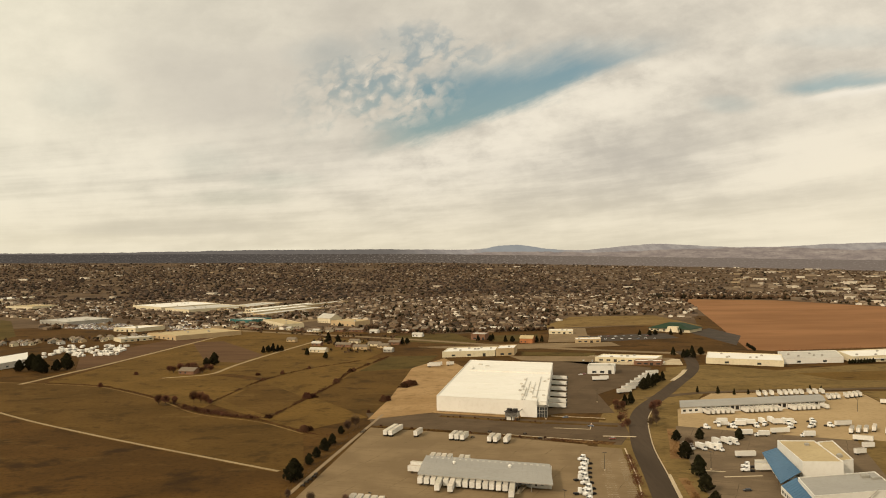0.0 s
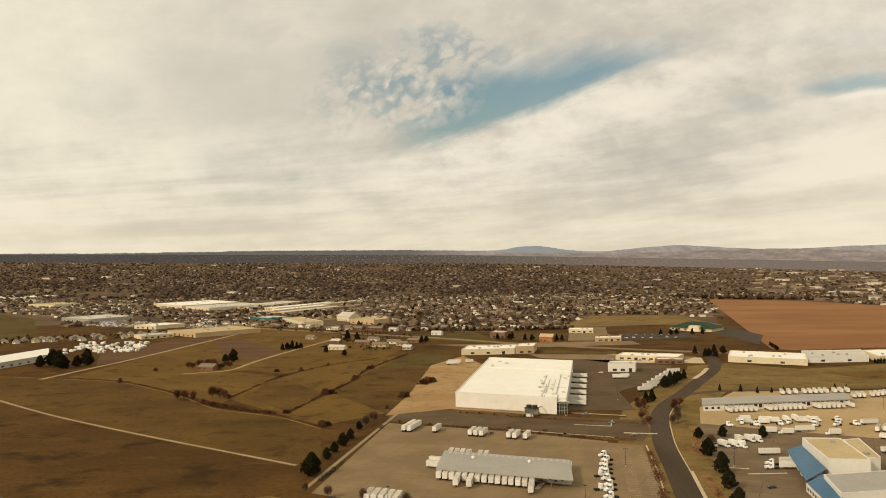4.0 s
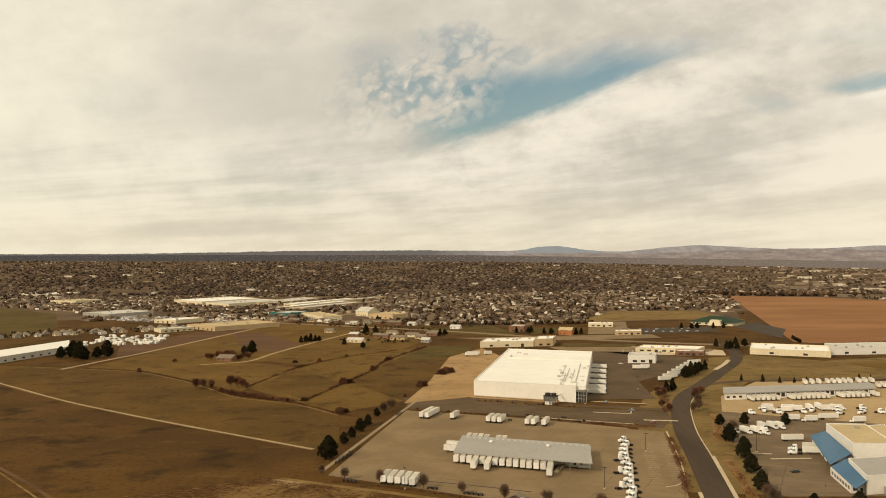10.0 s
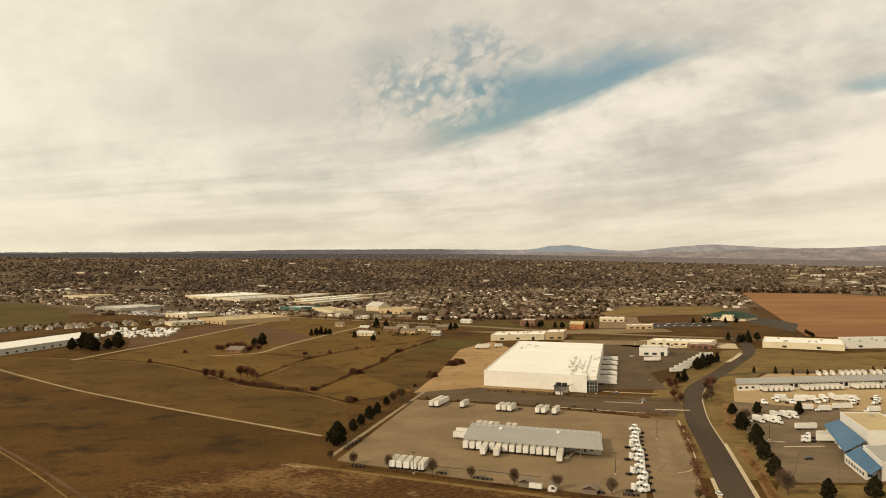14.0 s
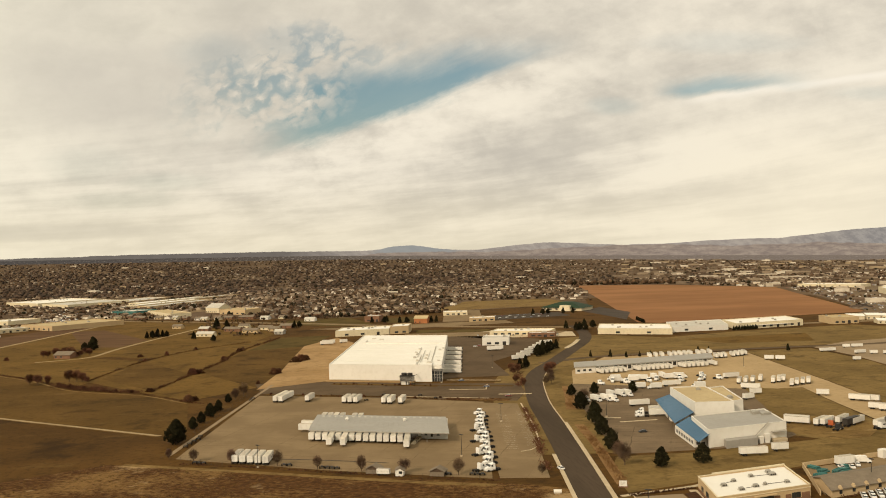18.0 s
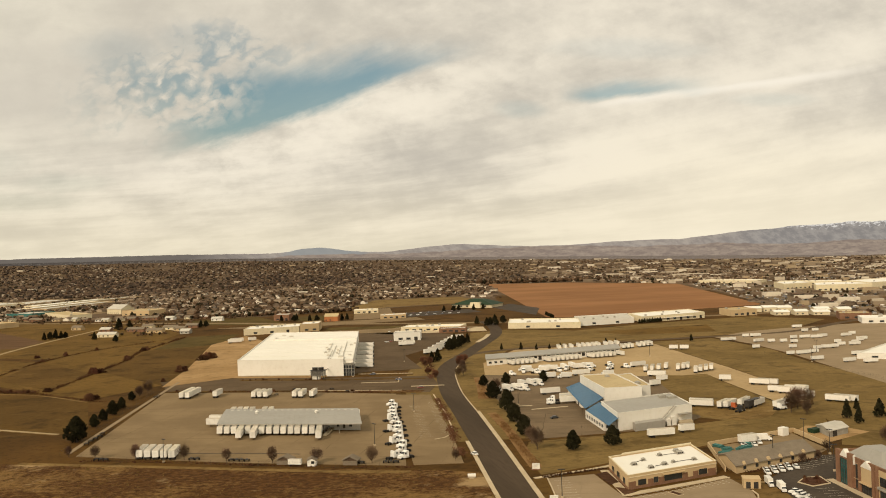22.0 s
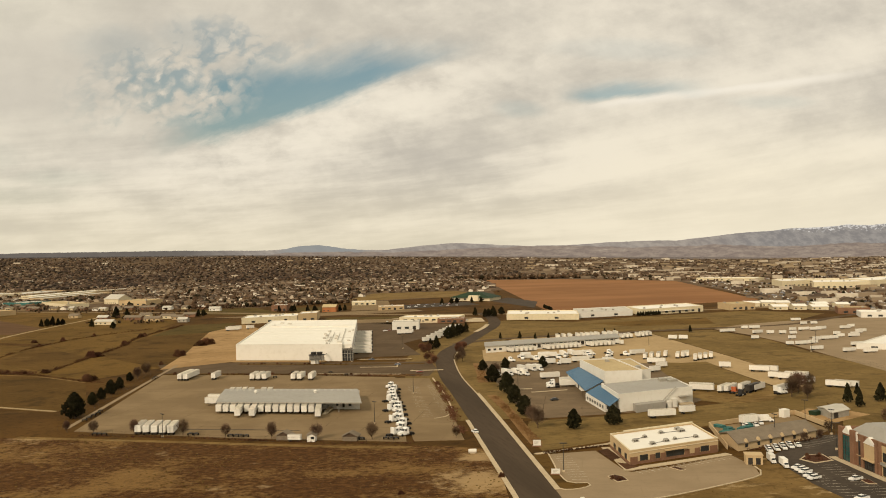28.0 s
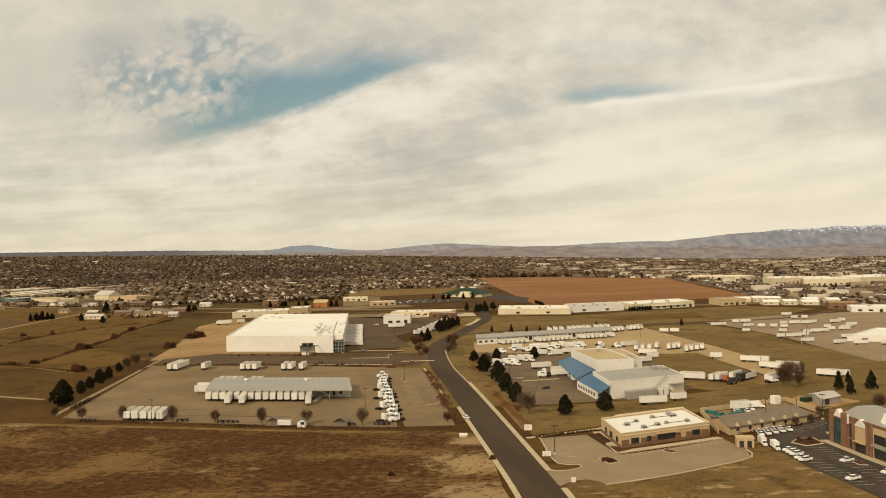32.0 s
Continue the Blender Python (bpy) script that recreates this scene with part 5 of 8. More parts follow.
def lean_roof(lo, hi, z0, z1, material, name, nribs):
    """A single slope from the line lo to the line hi."""
    bm = bmesh.new()
    pts = [(*lo[0], z0), (*lo[1], z0), (*hi[1], z1), (*hi[0], z1)]
    b0 = [bm.verts.new(q) for q in pts]
    t0 = [bm.verts.new(Vector(q) + Vector((0, 0, 0.2))) for q in pts]
    bm.faces.new(t0)
    bm.faces.new(b0[::-1])
    for i in range(4):
        bm.faces.new((b0[i], b0[(i + 1) % 4], t0[(i + 1) % 4], t0[i]))
    lines = [(t0[0].co.lerp(t0[1].co, k / nribs), t0[3].co.lerp(t0[2].co, k / nribs)) for k in range(nribs + 1)]
    bmesh.ops.recalc_face_normals(bm, faces=bm.faces)
    sheet = part(name, bm, material, root)
    for A, B in lines:
        rb = bmesh.new()
        tube(rb, A, B, 0.09, n=4)
        part("roof_rib", rb, material, sheet)


lean_roof([(158.6, 388), (164.0, 427.5)], [(167.3, 395), (173.2, 433)], 4.0, 6.3, BLUE_ROOF, "blue_wing_roof", 12)
lean_roof([(164.5, 430), (180.0, 497)], [(179.5, 443), (188.5, 498)], 4.3, 6.6, BLUE_ROOF, "blue_wing_roof", 22)
wing = Plan((160, 396.5), (167, 397.5), (163.8, 428))
walls(root, wing, 4.0, WHITE_WALL, 0.25)
wing2 = Plan((173, 457), (181, 452), (182, 499))
walls(root, wing2, 4.1, WHITE_WALL, 0.25)
for k in range(7):
    window(root, wing, "left", 2 + k * 4.2, 2.2, 1.2, 2.6)
window(root, wing, "front", 1.0, 2.0, 1.2, 2.6)
door(root, wing, "front", 4.2, 1.2, 2.2, DARK)
for k in range(3):
    part("dock_door", on_face(wing2, "left", 6 + k * 11, 3.2, 0.2, 3.6, 0.06), DARK, root)
roof_unit(root, gry, 32, 24, 4, 4, 7.7, 1.6)
roof_unit(root, gry, 36, 20, 5, 3, 7.7, 1.2)
roof_unit(root, tan, 12, 40, 2, 3, 10.6, 1.2)
roof_unit(root, annex, 3, 8, 3, 4, 9.2, 1.6)
bm = bmesh.new()
for k in range(5):
    q0, q1 = gry.at(24 + k * 1.6, -1.0), gry.at(25.6 + k * 1.6, -1.0)
    tube(bm, (*q0, 3 + k * 1.2), (*q1, 4.2 + k * 1.2), 0.22, n=6)
part("outside_stair", bm, STEEL, root)
for k, (u, w) in enumerate(((26, 2.4), (29, 2.6))):
    part("tank", prism(bmesh.new(), gry.quad(u, u + w, -3.4, -0.9), 0, 3.0 + k), WHITE_WALL, root)
part("loading_dock", prism(bmesh.new(), gry.quad(33.5, 41, -4.0, -0.1), 0, 1.2), CONC, root)
part("dock_canopy", prism(bmesh.new(), gry.quad(33.5, 41, -3.0, -0.1), 4.2, 4.5), STEEL, root)
part("lean_to", prism(bmesh.new(), gry.quad(8, 24.5, -5.0, -0.2), 0, 3.4), GREY_ROOF, root, "grey metal lean-to along the wall")

# long low cross-dock behind it
root = thing("cross_dock", "long low white cross-dock building with a pale roof", "industrial building")
ld = Plan((176, 645), (287, 664), (183.5, 673))
walls(root, ld, 4.6, WHITE_WALL)
for g in gable_roof(root, ld, 4.6, 1.3, GREY_ROOF, 1.0, "u", ribs=4.0):
    part("gable", g, WHITE_WALL, root)
for k in range(26):
    part("dock_door", on_face(ld, "front", 16 + k * 3.7, 2.7, 1.2, 4.0, 0.05), DARK, root)
for k in range(3):
    window(root, ld, "front", 1.5 + k * 4.5, 2.2, 1.4, 2.8)

# single-storey office
root = thing("office_building", "single-storey tan stucco office with brick piers and white roof", "office")
of = Plan((128.3, 302), (166, 310.5), (133.5, 330))
walls(root, of, 4.9, STUCCO)
flat_roof(root, of, 4.9, WHITE_ROOF, 0.5, CREAM)
for u, w in ((0.2, 3.0), (8.4, 2.2), (13.0, 2.2), (23.4, 2.2), (28.0, 2.2), (34.8, 3.4)):
    part("brick_pier", on_face(of, "front", u, w, 0, 2.6, 0.25), BRICK, root)
for u, w in ((4.2, 3.4), (10.8, 2.0), (30.6, 3.8)):
    window(root, of, "front", u, w, 1.0, 2.9)
window(root, of, "front", 15.4, 7.8, 0.2, 3.2)
door(root, of, "front", 19.0, 1.8, 2.4, GLASS)
for v, w in ((4, 3.0), (12, 4.0), (20, 3.0)):
    window(root, of, "left", v, w, 1.0, 2.9)
part("brick_base", on_face(of, "front", 0.1, of.lu - 0.2, 0, 0.95, 0.15), BRICK, root)
part("brick_base", on_face(of, "left", 0.3, of.lv - 0.6, 0, 0.95, 0.15), BRICK, root)
part("cornice", on_face(of, "front", -0.1, of.lu + 0.2, 3.95, 4.2, 0.2), CREAM, root)
part("canopy", on_face(of, "front", 14.5, 9.6, 3.3, 3.65, 1.4), STUCCO, root)
for u, v, w in ((6, 13, 1.9), (11, 5.5, 1.9), (17.5, 7, 1.9), (11.5, 17, 1.5), (20, 20, 1.6), (28.5, 18.5, 2.6), (28.5, 22.5, 1.9), (31, 7, 1.6), (22, 8, 1.2)):
    fr = roof_unit(root, of, u, v, w, w * 1.2, 4.4, 0.95, STEEL)
    for k in range(3):
        part("grille", prism(bmesh.new(), of.quad(u + 0.15 + k * w / 3, u + w / 3 - 0.1 + k * w / 3, v - 0.04, v + 0.06), 4.5, 5.05), DARK, fr)
    part("curb", prism(bmesh.new(), of.quad(u - 0.5, u + w + 0.5, v - 0.5, v + w * 1.2 + 0.5), 4.40, 4.44), PALE_ROOF, fr)
bm = bmesh.new()
for u0, v0, u1, v1 in ((6, 16, 12, 18), (14, 7.5, 18, 8), (20, 21, 29, 20), (22, 9, 31, 8.5)):
    tube(bm, (*of.at(u0, v0), 4.5), (*of.at(u1, v1), 4.5), 0.09, n=5)
part("roof_pipe", bm, DARK, root)
part("raised_parapet", prism(bmesh.new(), of.quad(6, of.lu, of.lv - 0.5, of.lv + 0.06), 5.05, 5.5), CREAM, root)

# low storage office with a brown hipped roof, and its walled yard
root = thing("storage_office", "low tan building with a brown shingle roof and small gables", "office")
st = Plan((173, 309), (212, 320), (176, 327))
walls(root, st, 2.7, STUCCO)
for g in gable_roof(root, st, 2.7, 2.2, SHINGLE, 0.7, "u"):
    part("gable", g, STUCCO, root)
for k in range(6):
    u = 3 + k * 6.2
    part("dormer", prism(bmesh.new(), st.quad(u, u + 1.8, -0.75, 1.4), 2.7, 3.9, inset=0.6), STUCCO, root)
    window(root, st, "front", u + 0.4, 1.4, 1.0, 2.3)
root = thing("yard_wall", "low tan masonry wall round a storage yard", "wall")
for a, b in (((171, 313), (186, 352)), ((186, 352), (233, 364)), ((233, 364), (228, 332))):
    d = Vector((b[0] - a[0], b[1] - a[1], 0)).normalized()
    n = Vector((-d.y, d.x, 0)) * 0.2
    q = [(a[0] - n.x, a[1] - n.y), (b[0] - n.x, b[1] - n.y), (b[0] + n.x, b[1] + n.y), (a[0] + n.x, a[1] + n.y)]
    part("wall_panel", prism(bmesh.new(), q, 0, 1.9), STUCCO, root)
slab("storage_yard", [(173, 313), (186, 350), (231, 362), (226, 331), (212, 321), (176, 328)], 0.12, YARD, "paved storage yard behind a wall", "paving")

# brick and stucco hotel block
root = thing("brick_building", "two-storey brown brick building with teal glass towers and white gables", "office building")
bk = Plan((193.2, 249), (199.5, 290), (224.2, 245))
# front runs north along the car park, so the outline goes clockwise
for q in (bk.quad(0, bk.lu, 0, 0.4), bk.quad(0, bk.lu, bk.lv - 0.4, bk.lv), bk.quad(0, 0.4, 0.4, bk.lv - 0.4), bk.quad(bk.lu - 0.4, bk.lu, 0.4, bk.lv - 0.4)):
    part("wall", prism(bmesh.new(), q, 0, 10.2), BRICK, root)
part("roof", prism(bmesh.new(), bk.quad(0.4, bk.lu - 0.4, 0.4, bk.lv - 0.4), 9.2, 9.5), GREY_ROOF, root)


def glazed(u0, u1, z0, z1, rows, cols, out, glass):
    """A grid of dark bars over glass, standing a little out of the wall."""
    g = part("glass_bay", prism(bmesh.new(), bk.quad(u0, u1, -out, 0.2), z0, z1), glass, root, "teal curtain glass bay")
    for k in range(rows + 1):
        z = z0 + (z1 - z0) * k / rows
        part("mullion", prism(bmesh.new(), bk.quad(u0 - 0.05, u1 + 0.05, -out - 0.1, 0.1), z - 0.08, z + 0.08), DARK, g)
    for k in range(cols + 1):
        u = u0 + (u1 - u0) * k / cols
        part("mullion", prism(bmesh.new(), bk.quad(u - 0.07, u + 0.07, -out - 0.1, 0.1), z0, z1), DARK, g)


def wall_gable(u0, u1, z0, z1, out):
    """A pointed white panel on the front wall, with a small roof behind it."""
    bm = bmesh.new()
    tri = [(*bk.at(u0, -out), z0), (*bk.at(u1, -out), z0), (*bk.at((u0 + u1) / 2, -out), z1)]
    tri2 = [(*bk.at(u0, 0.8), z0), (*bk.at(u1, 0.8), z0), (*bk.at((u0 + u1) / 2, 0.8), z1)]
    A, B = [bm.verts.new(v) for v in tri], [bm.verts.new(v) for v in tri2]
    bm.faces.new(A)
    bm.faces.new(B[::-1])
    for i in range(3):
        bm.faces.new((A[i], A[(i + 1) % 3], B[(i + 1) % 3], B[i]))
    bmesh.ops.recalc_face_normals(bm, faces=bm.faces)
    part("white_gable", bm, WHITE_WALL, root, "white pointed gable panel")


# brick tower with the tall glass bay
for s0, w in ((30.0, 2.6), (37.4, 2.6)):
    part("brick_pier", on_face(bk, "front", s0, w, 0, 11.2, 0.9), BRICK, root)
glazed(32.7, 37.3, 0.4, 8.8, 5, 3, 0.6, GLASS_TEAL)
part("brick_panel", on_face(bk, "front", 32.6, 4.8, 8.8, 9.4, 0.7), BRICK, root)
wall_gable(32.4, 37.6, 9.4, 12.0, 0.75)
# brick link with a dark slot
part("dark_slot", on_face(bk, "front", 27.6, 1.1, 0.5, 8.8, 0.05), GLASS, root)
part("white_fin", on_face(bk, "front", 28.9, 0.7, 8.0, 11.0, 0.4), WHITE_WALL, root)
# two stucco bays between brick piers
for s0 in (25.0, 17.0, 14.6, 5.2):
    part("brick_pier", on_face(bk, "front", s0, 1.3, 0, 10.6, 0.6), BRICK, root)
part("stucco_panel", on_face(bk, "front", 18.3, 6.7, 3.6, 8.4, 0.3), STUCCO, root, "warm tan stucco bay")
glazed(18.8, 24.6, 0.4, 3.3, 2, 4, 0.2, GLASS)
wall_gable(18.1, 25.2, 8.4, 10.9, 0.5)
part("canopy", on_face(bk, "front", 18.2, 6.8, 3.3, 3.6, 1.3), STUCCO, root)
part("stucco_panel", on_face(bk, "front", 6.5, 8.1, 0.0, 9.6, 0.3), STUCCO, root, "warm tan stucco bay")
glazed(7.6, 13.6, 0.6, 3.2, 2, 4, 0.4, GLASS)
glazed(7.6, 13.6, 5.0, 7.6, 2, 4, 0.4, GLASS)
part("balcony", on_face(bk, "front", 7.0, 7.2, 3.9, 4.6, 1.2), STEEL, root)
for s0 in (1.0, 3.2):
    glazed(s0, s0 + 1.6, 1.0, 3.0, 1, 2, 0.1, GLASS)
    glazed(s0, s0 + 1.6, 5.4, 7.6, 1, 2, 0.1, GLASS)
for z in (3.5, 8.5):
    part("string_course", on_face(bk, "front", 0.0, bk.lu, z, z + 0.2, 0.1, 0.3), STUCCO, root)
part("parapet_cap", on_face(bk, "front", -0.2, 30.0, 10.2, 10.45, 0.2, 0.5), BRICK, root)
part("parapet_cap", on_face(bk, "right", 0.5, bk.lv - 0.5, 10.2, 10.45, 0.2, 0.5), BRICK, root)
for k in range(4):
    window(root, bk, "right", 4 + k * 6.5, 2.2, 1.2, 3.0)
    window(root, bk, "right", 4 + k * 6.5, 2.2, 5.4, 7.4)
# broken roofs behind the parapet: two grey slopes, a white monitor and a raised brick end
part("roof_slope", prism(bmesh.new(), bk.quad(20, bk.lu - 1.5, 4, 16), 9.5, 12.6, inset=0.45), GREY_ROOF, root, "grey hipped roof")
part("roof_slope", prism(bmesh.new(), bk.quad(2, 18, 5, bk.lv - 3), 9.5, 12.4, inset=0.45), PALE_ROOF, root, "pale hipped roof")
part("roof_monitor", prism(bmesh.new(), bk.quad(16, 21, 6, 12), 9.5, 12.8, inset=0.35), WHITE_ROOF, root, "white roof monitor")
part("brick_end", prism(bmesh.new(), bk.quad(26, bk.lu - 0.5, 18, bk.lv - 0.5), 9.5, 11.4), BRICK, root, "raised brick end of the building")

root = thing("gate_kiosk", "small tan stucco enclosure at the car park edge", "kiosk")
ks = Plan((164.6, 290.5), (169.6, 288.4), (166.6, 295))
walls(root, ks, 3.0, STUCCO, 0.3)
part("roof", prism(bmesh.new(), ks.quad(-0.2, ks.lu + 0.2, -0.2, ks.lv + 0.2), 3.0, 3.25), STUCCO, root)
for s in (0.7, 3.2):
    part("gate_panel", on_face(ks, "front", s, 1.5, 0.1, 2.3, 0.05), DARK, root)

root = thing("grey_shed", "low grey shed with a pale gabled roof", "shed")
sh = Plan((240, 349), (252, 353.5), (243, 362))
walls(root, sh, 2.6, STEEL, 0.2)
for g in gable_roof(root, sh, 2.6, 1.1, PALE_ROOF, 0.5, "u"):
    part("gable", g, STEEL, root)
door(root, sh, "front", 2.0, 3.0, 2.5, DARK)

root = thing("gatehouse", "small white cabin with a gabled roof at the yard edge", "cabin")
gh = Plan((27.0, 377.3), (30.2, 376.0), (28, 382))
walls(root, gh, 2.1, WHITE_WALL, 0.2)
for g in gable_roof(root, gh, 2.1, 1.1, SHINGLE, 0.4, "v"):
    part("gable", g, WHITE_WALL, root)
window(root, gh, "front", 1.5, 1.4, 1.0, 2.0)


for x, y in ((15.5, 384.5), (40.5, 374.0)):
    root = thing("open_shelter", "low brown-roofed shelter at the yard edge", "shelter")
    hp = Plan((x, y), (x + 5.4, y - 2.2), (x + 1.7, y + 4.2))
    walls(root, hp, 1.7, SHINGLE, 0.2)
    for g in gable_roof(root, hp, 1.7, 1.6, SHINGLE, 0.5, "v"):
        part("gable", g, BARK, root)
tagged(mesh_ob("yard_seam", ribbon([(-23, 421), (2, 411.5), (26, 400.5)], -0.6, 0.6, 0.0, 0.112, 6), NEWASPH), "dark patched seam across the yard paving", "paving", kind="structure")


def warehouse_box(name, label, a, b, d, h, wall_m, roof_m, doors=5, units=4, group="", canopy=False):
    """A flat-roofed block with parapet, doors, windows and rooftop units."""
    p = Plan(a, b, d)
    rt = thing(name, label, "building", group)
    walls(rt, p, h, wall_m, 0.4)
    flat_roof(rt, p, h, roof_m, 0.6, wall_m)
    for k in range(doors):
        s = p.lu * (k + 0.6) / (doors + 0.4)
        if k % 3 == 2:
            part("door", on_face(p, "front", s, 3.2, 0, min(3.6, h * 0.6), 0.06), DARK, rt)
        else:
            window(rt, p, "front", s, min(4.0, p.lu / doors * 0.6), 1.0, min(3.0, h * 0.55))
    rnd = random.Random(int(a[0] * 7 + a[1]))
    for k in range(units):
        roof_unit(rt, p, rnd.uniform(0.1, 0.85) * p.lu, rnd.uniform(0.15, 0.8) * p.lv, 2.5, 2.5, h - 0.6, 1.6)
    if canopy:
        part("canopy", on_face(p, "front", p.lu * 0.2, p.lu * 0.6, 3.2, 3.7, 1.6), roof_m, rt)
    return rt, p


warehouse_box("flat_warehouse", "low cream warehouse with a flat pale roof", (281, 934), (348, 898), (300, 990), 6.0, CREAM, WHITE_ROOF, 2, 6)
warehouse_box("flat_warehouse", "low white warehouse with a pale metal roof", (354, 920), (420, 925), (375, 985), 5.5, WHITE_WALL, PALE_ROOF, 2, 5)
warehouse_box("shop_strip", "cream strip of shops with a flat white roof", (427, 920), (512, 940), (436, 975), 6.5, CREAM, WHITE_ROOF, 9, 5, canopy=True)
warehouse_box("shop_block", "small tan stucco shop", (544, 938), (577, 940), (550, 975), 7.0, STUCCO, TAN_ROOF, 4, 2)
warehouse_box("brick_block", "low red-brown brick block of shops", (606, 835), (632, 820), (622, 862), 6.5, BRICK, TAN_ROOF, 3, 2)
warehouse_box("white_block", "white two-storey block of offices", (594, 785), (640, 760), (612, 815), 5.2, WHITE_WALL, WHITE_ROOF, 5, 3)
warehouse_box("white_shop", "white metal workshop in the yard", (147, 866), (172, 862), (153, 890), 7.5, WHITE_WALL, PALE_ROOF, 3, 1)
warehouse_box("tan_store", "long cream retail block with a stepped parapet", (10, 1022), (70, 1030), (18, 1066), 6.5, CREAM, WHITE_ROOF, 3, 8)
warehouse_box("tan_store", "tall tan end of the retail block", (71, 1030), (92, 1034), (78, 1068), 8.5, STUCCO, WHITE_ROOF, 2, 1)
warehouse_box("strip_mall", "long low shop row with a pale roof", (172, 965), (232, 943), (185, 992), 4.8, CREAM, WHITE_ROOF, 8, 4)
warehouse_box("red_shop", "small red and white shop", (205, 928), (232, 922), (210, 942), 4.5, BRICK, WHITE_ROOF, 4, 2)
warehouse_box("grey_bank", "brown block with a pale flat roof", (51, 1232), (70, 1222), (58, 1262), 8.0, BRICK, PALE_ROOF, 3, 2)
warehouse_box("tan_shop", "low cream shop by the street", (166, 1302), (200, 1296), (170, 1330), 5.0, CREAM, WHITE_ROOF, 4, 2)
warehouse_box("tan_shop", "low tan shop with a pitched front", (182, 1165), (216, 1168), (186, 1190), 5.0, STUCCO, WHITE_ROOF, 4, 2)
warehouse_box("retail_block", "large cream department store", (915, 1395), (975, 1405), (950, 1480), 10, CREAM, WHITE_ROOF, 6, 4)
warehouse_box("retail_block", "large cream store with many windows", (921, 1318), (1005, 1290), (975, 1400), 10, CREAM, WHITE_ROOF, 10, 4)
warehouse_box("retail_block", "large cream store with a long front", (1010, 1300), (1120, 1330), (1040, 1400), 11, CREAM, WHITE_ROOF, 10, 4)
warehouse_box("retail_block", "long low cream retail row", (960, 1770), (1030, 1660), (1000, 1800), 6, CREAM, WHITE_ROOF, 8, 4)
warehouse_box("retail_block", "low white retail row", (1010, 1560), (1090, 1480), (1040, 1600), 6, CREAM, WHITE_ROOF, 8, 4)
warehouse_box("store_warehouse", "wide low white-roofed store", (-700, 2128), (-600, 2015), (-605, 2275), 8, CREAM, WHITE_ROOF, 6, 6)
warehouse_box("store_warehouse", "low store with a pale metal roof", (-590, 2010), (-515, 1925), (-500, 2150), 7, CREAM, PALE_ROOF, 6, 6)
warehouse_box("store_warehouse", "long low white-roofed storage building", (-500, 2010), (-440, 1967), (-425, 2260), 5, STUCCO, PALE_ROOF, 4, 4)
warehouse_box("store_warehouse", "long low white-roofed storage row", (-405, 1960), (-375, 1937), (-300, 2190), 5, CREAM, WHITE_ROOF, 4, 4)
warehouse_box("store_warehouse", "narrow low white-roofed storage row", (-352, 1780), (-325, 1760), (-262, 1990), 6, STUCCO, PALE_ROOF, 4, 2)
warehouse_box("store_warehouse", "low white-roofed storage row", (-388, 1862), (-362, 1843), (-300, 2060), 5, CREAM, WHITE_ROOF, 4, 2)
warehouse_box("store_warehouse", "low pale-roofed storage row", (-330, 2050), (-305, 2034), (-235, 2280), 5, STUCCO, PALE_ROOF, 4, 2)
warehouse_box("grey_store", "wide store with a pale roof in the town", (-715, 1660), (-640, 1595), (-665, 1745), 7, STEEL, PALE_ROOF, 6, 6)
warehouse_box("tan_row", "low tan commercial row", (-420, 1340), (-362, 1282), (-345, 1420), 6.5, STUCCO, TAN_ROOF, 6, 4)
warehouse_box("white_office", "low cream office by the street", (-512, 1462), (-470, 1440), (-480, 1510), 6.0, CREAM, WHITE_ROOF, 4, 2)
warehouse_box("teal_shop", "low shop with a teal metal front", (-362, 1625), (-318, 1600), (-335, 1670), 6.0, TEAL, PALE_ROOF, 4, 2)
warehouse_box("motel_row", "long cream motel row with many windows", (-297, 1590), (-240, 1470), (-268, 1610), 7.0, CREAM, TAN_ROOF, 12, 2)
warehouse_box("tan_block", "tan two-storey block beside the church", (-172, 1530), (-128, 1490), (-150, 1570), 8.0, STUCCO, TAN_ROOF, 5, 3)
warehouse_box("corner_shop", "low white shop in the west", (-1345, 2560), (-1195, 2540), (-1300, 2700), 9.0, CREAM, WHITE_ROOF, 6, 3)
warehouse_box("corner_shop", "low cream store in the west", (-1010, 2160), (-930, 2120), (-980, 2230), 8.0, CREAM, TAN_ROOF, 6, 3)

# long white greenhouse-like shed in the west
root = thing("white_shed", "long white metal shed with a low gabled roof", "shed")
ws = Plan((-488, 825), (-449, 1010), (-519, 893))
walls(root, ws, 6.5, PALE_ROOF, 0.3)
for g in gable_roof(root, ws, 6.5, 3.6, WHITE_ROOF, 0.8, "u", ribs=5.0):
    part("gable", g, PALE_ROOF, root)
for k in range(14):
    window(root, ws, "front", 5 + k * 13.5, 4.0, 1.2, 3.0)

warehouse_box("white_depot", "white-roofed depot in the far trailer yard", (415, 560), (470, 520), (470, 600), 4.0, WHITE_WALL, WHITE_ROOF, 4, 3)
warehouse_box("pale_hall", "long low hall with a pale green roof", (-432, 1262), (-398, 1300), (-452, 1290), 5.0, CREAM, PALE_ROOF, 5, 2)

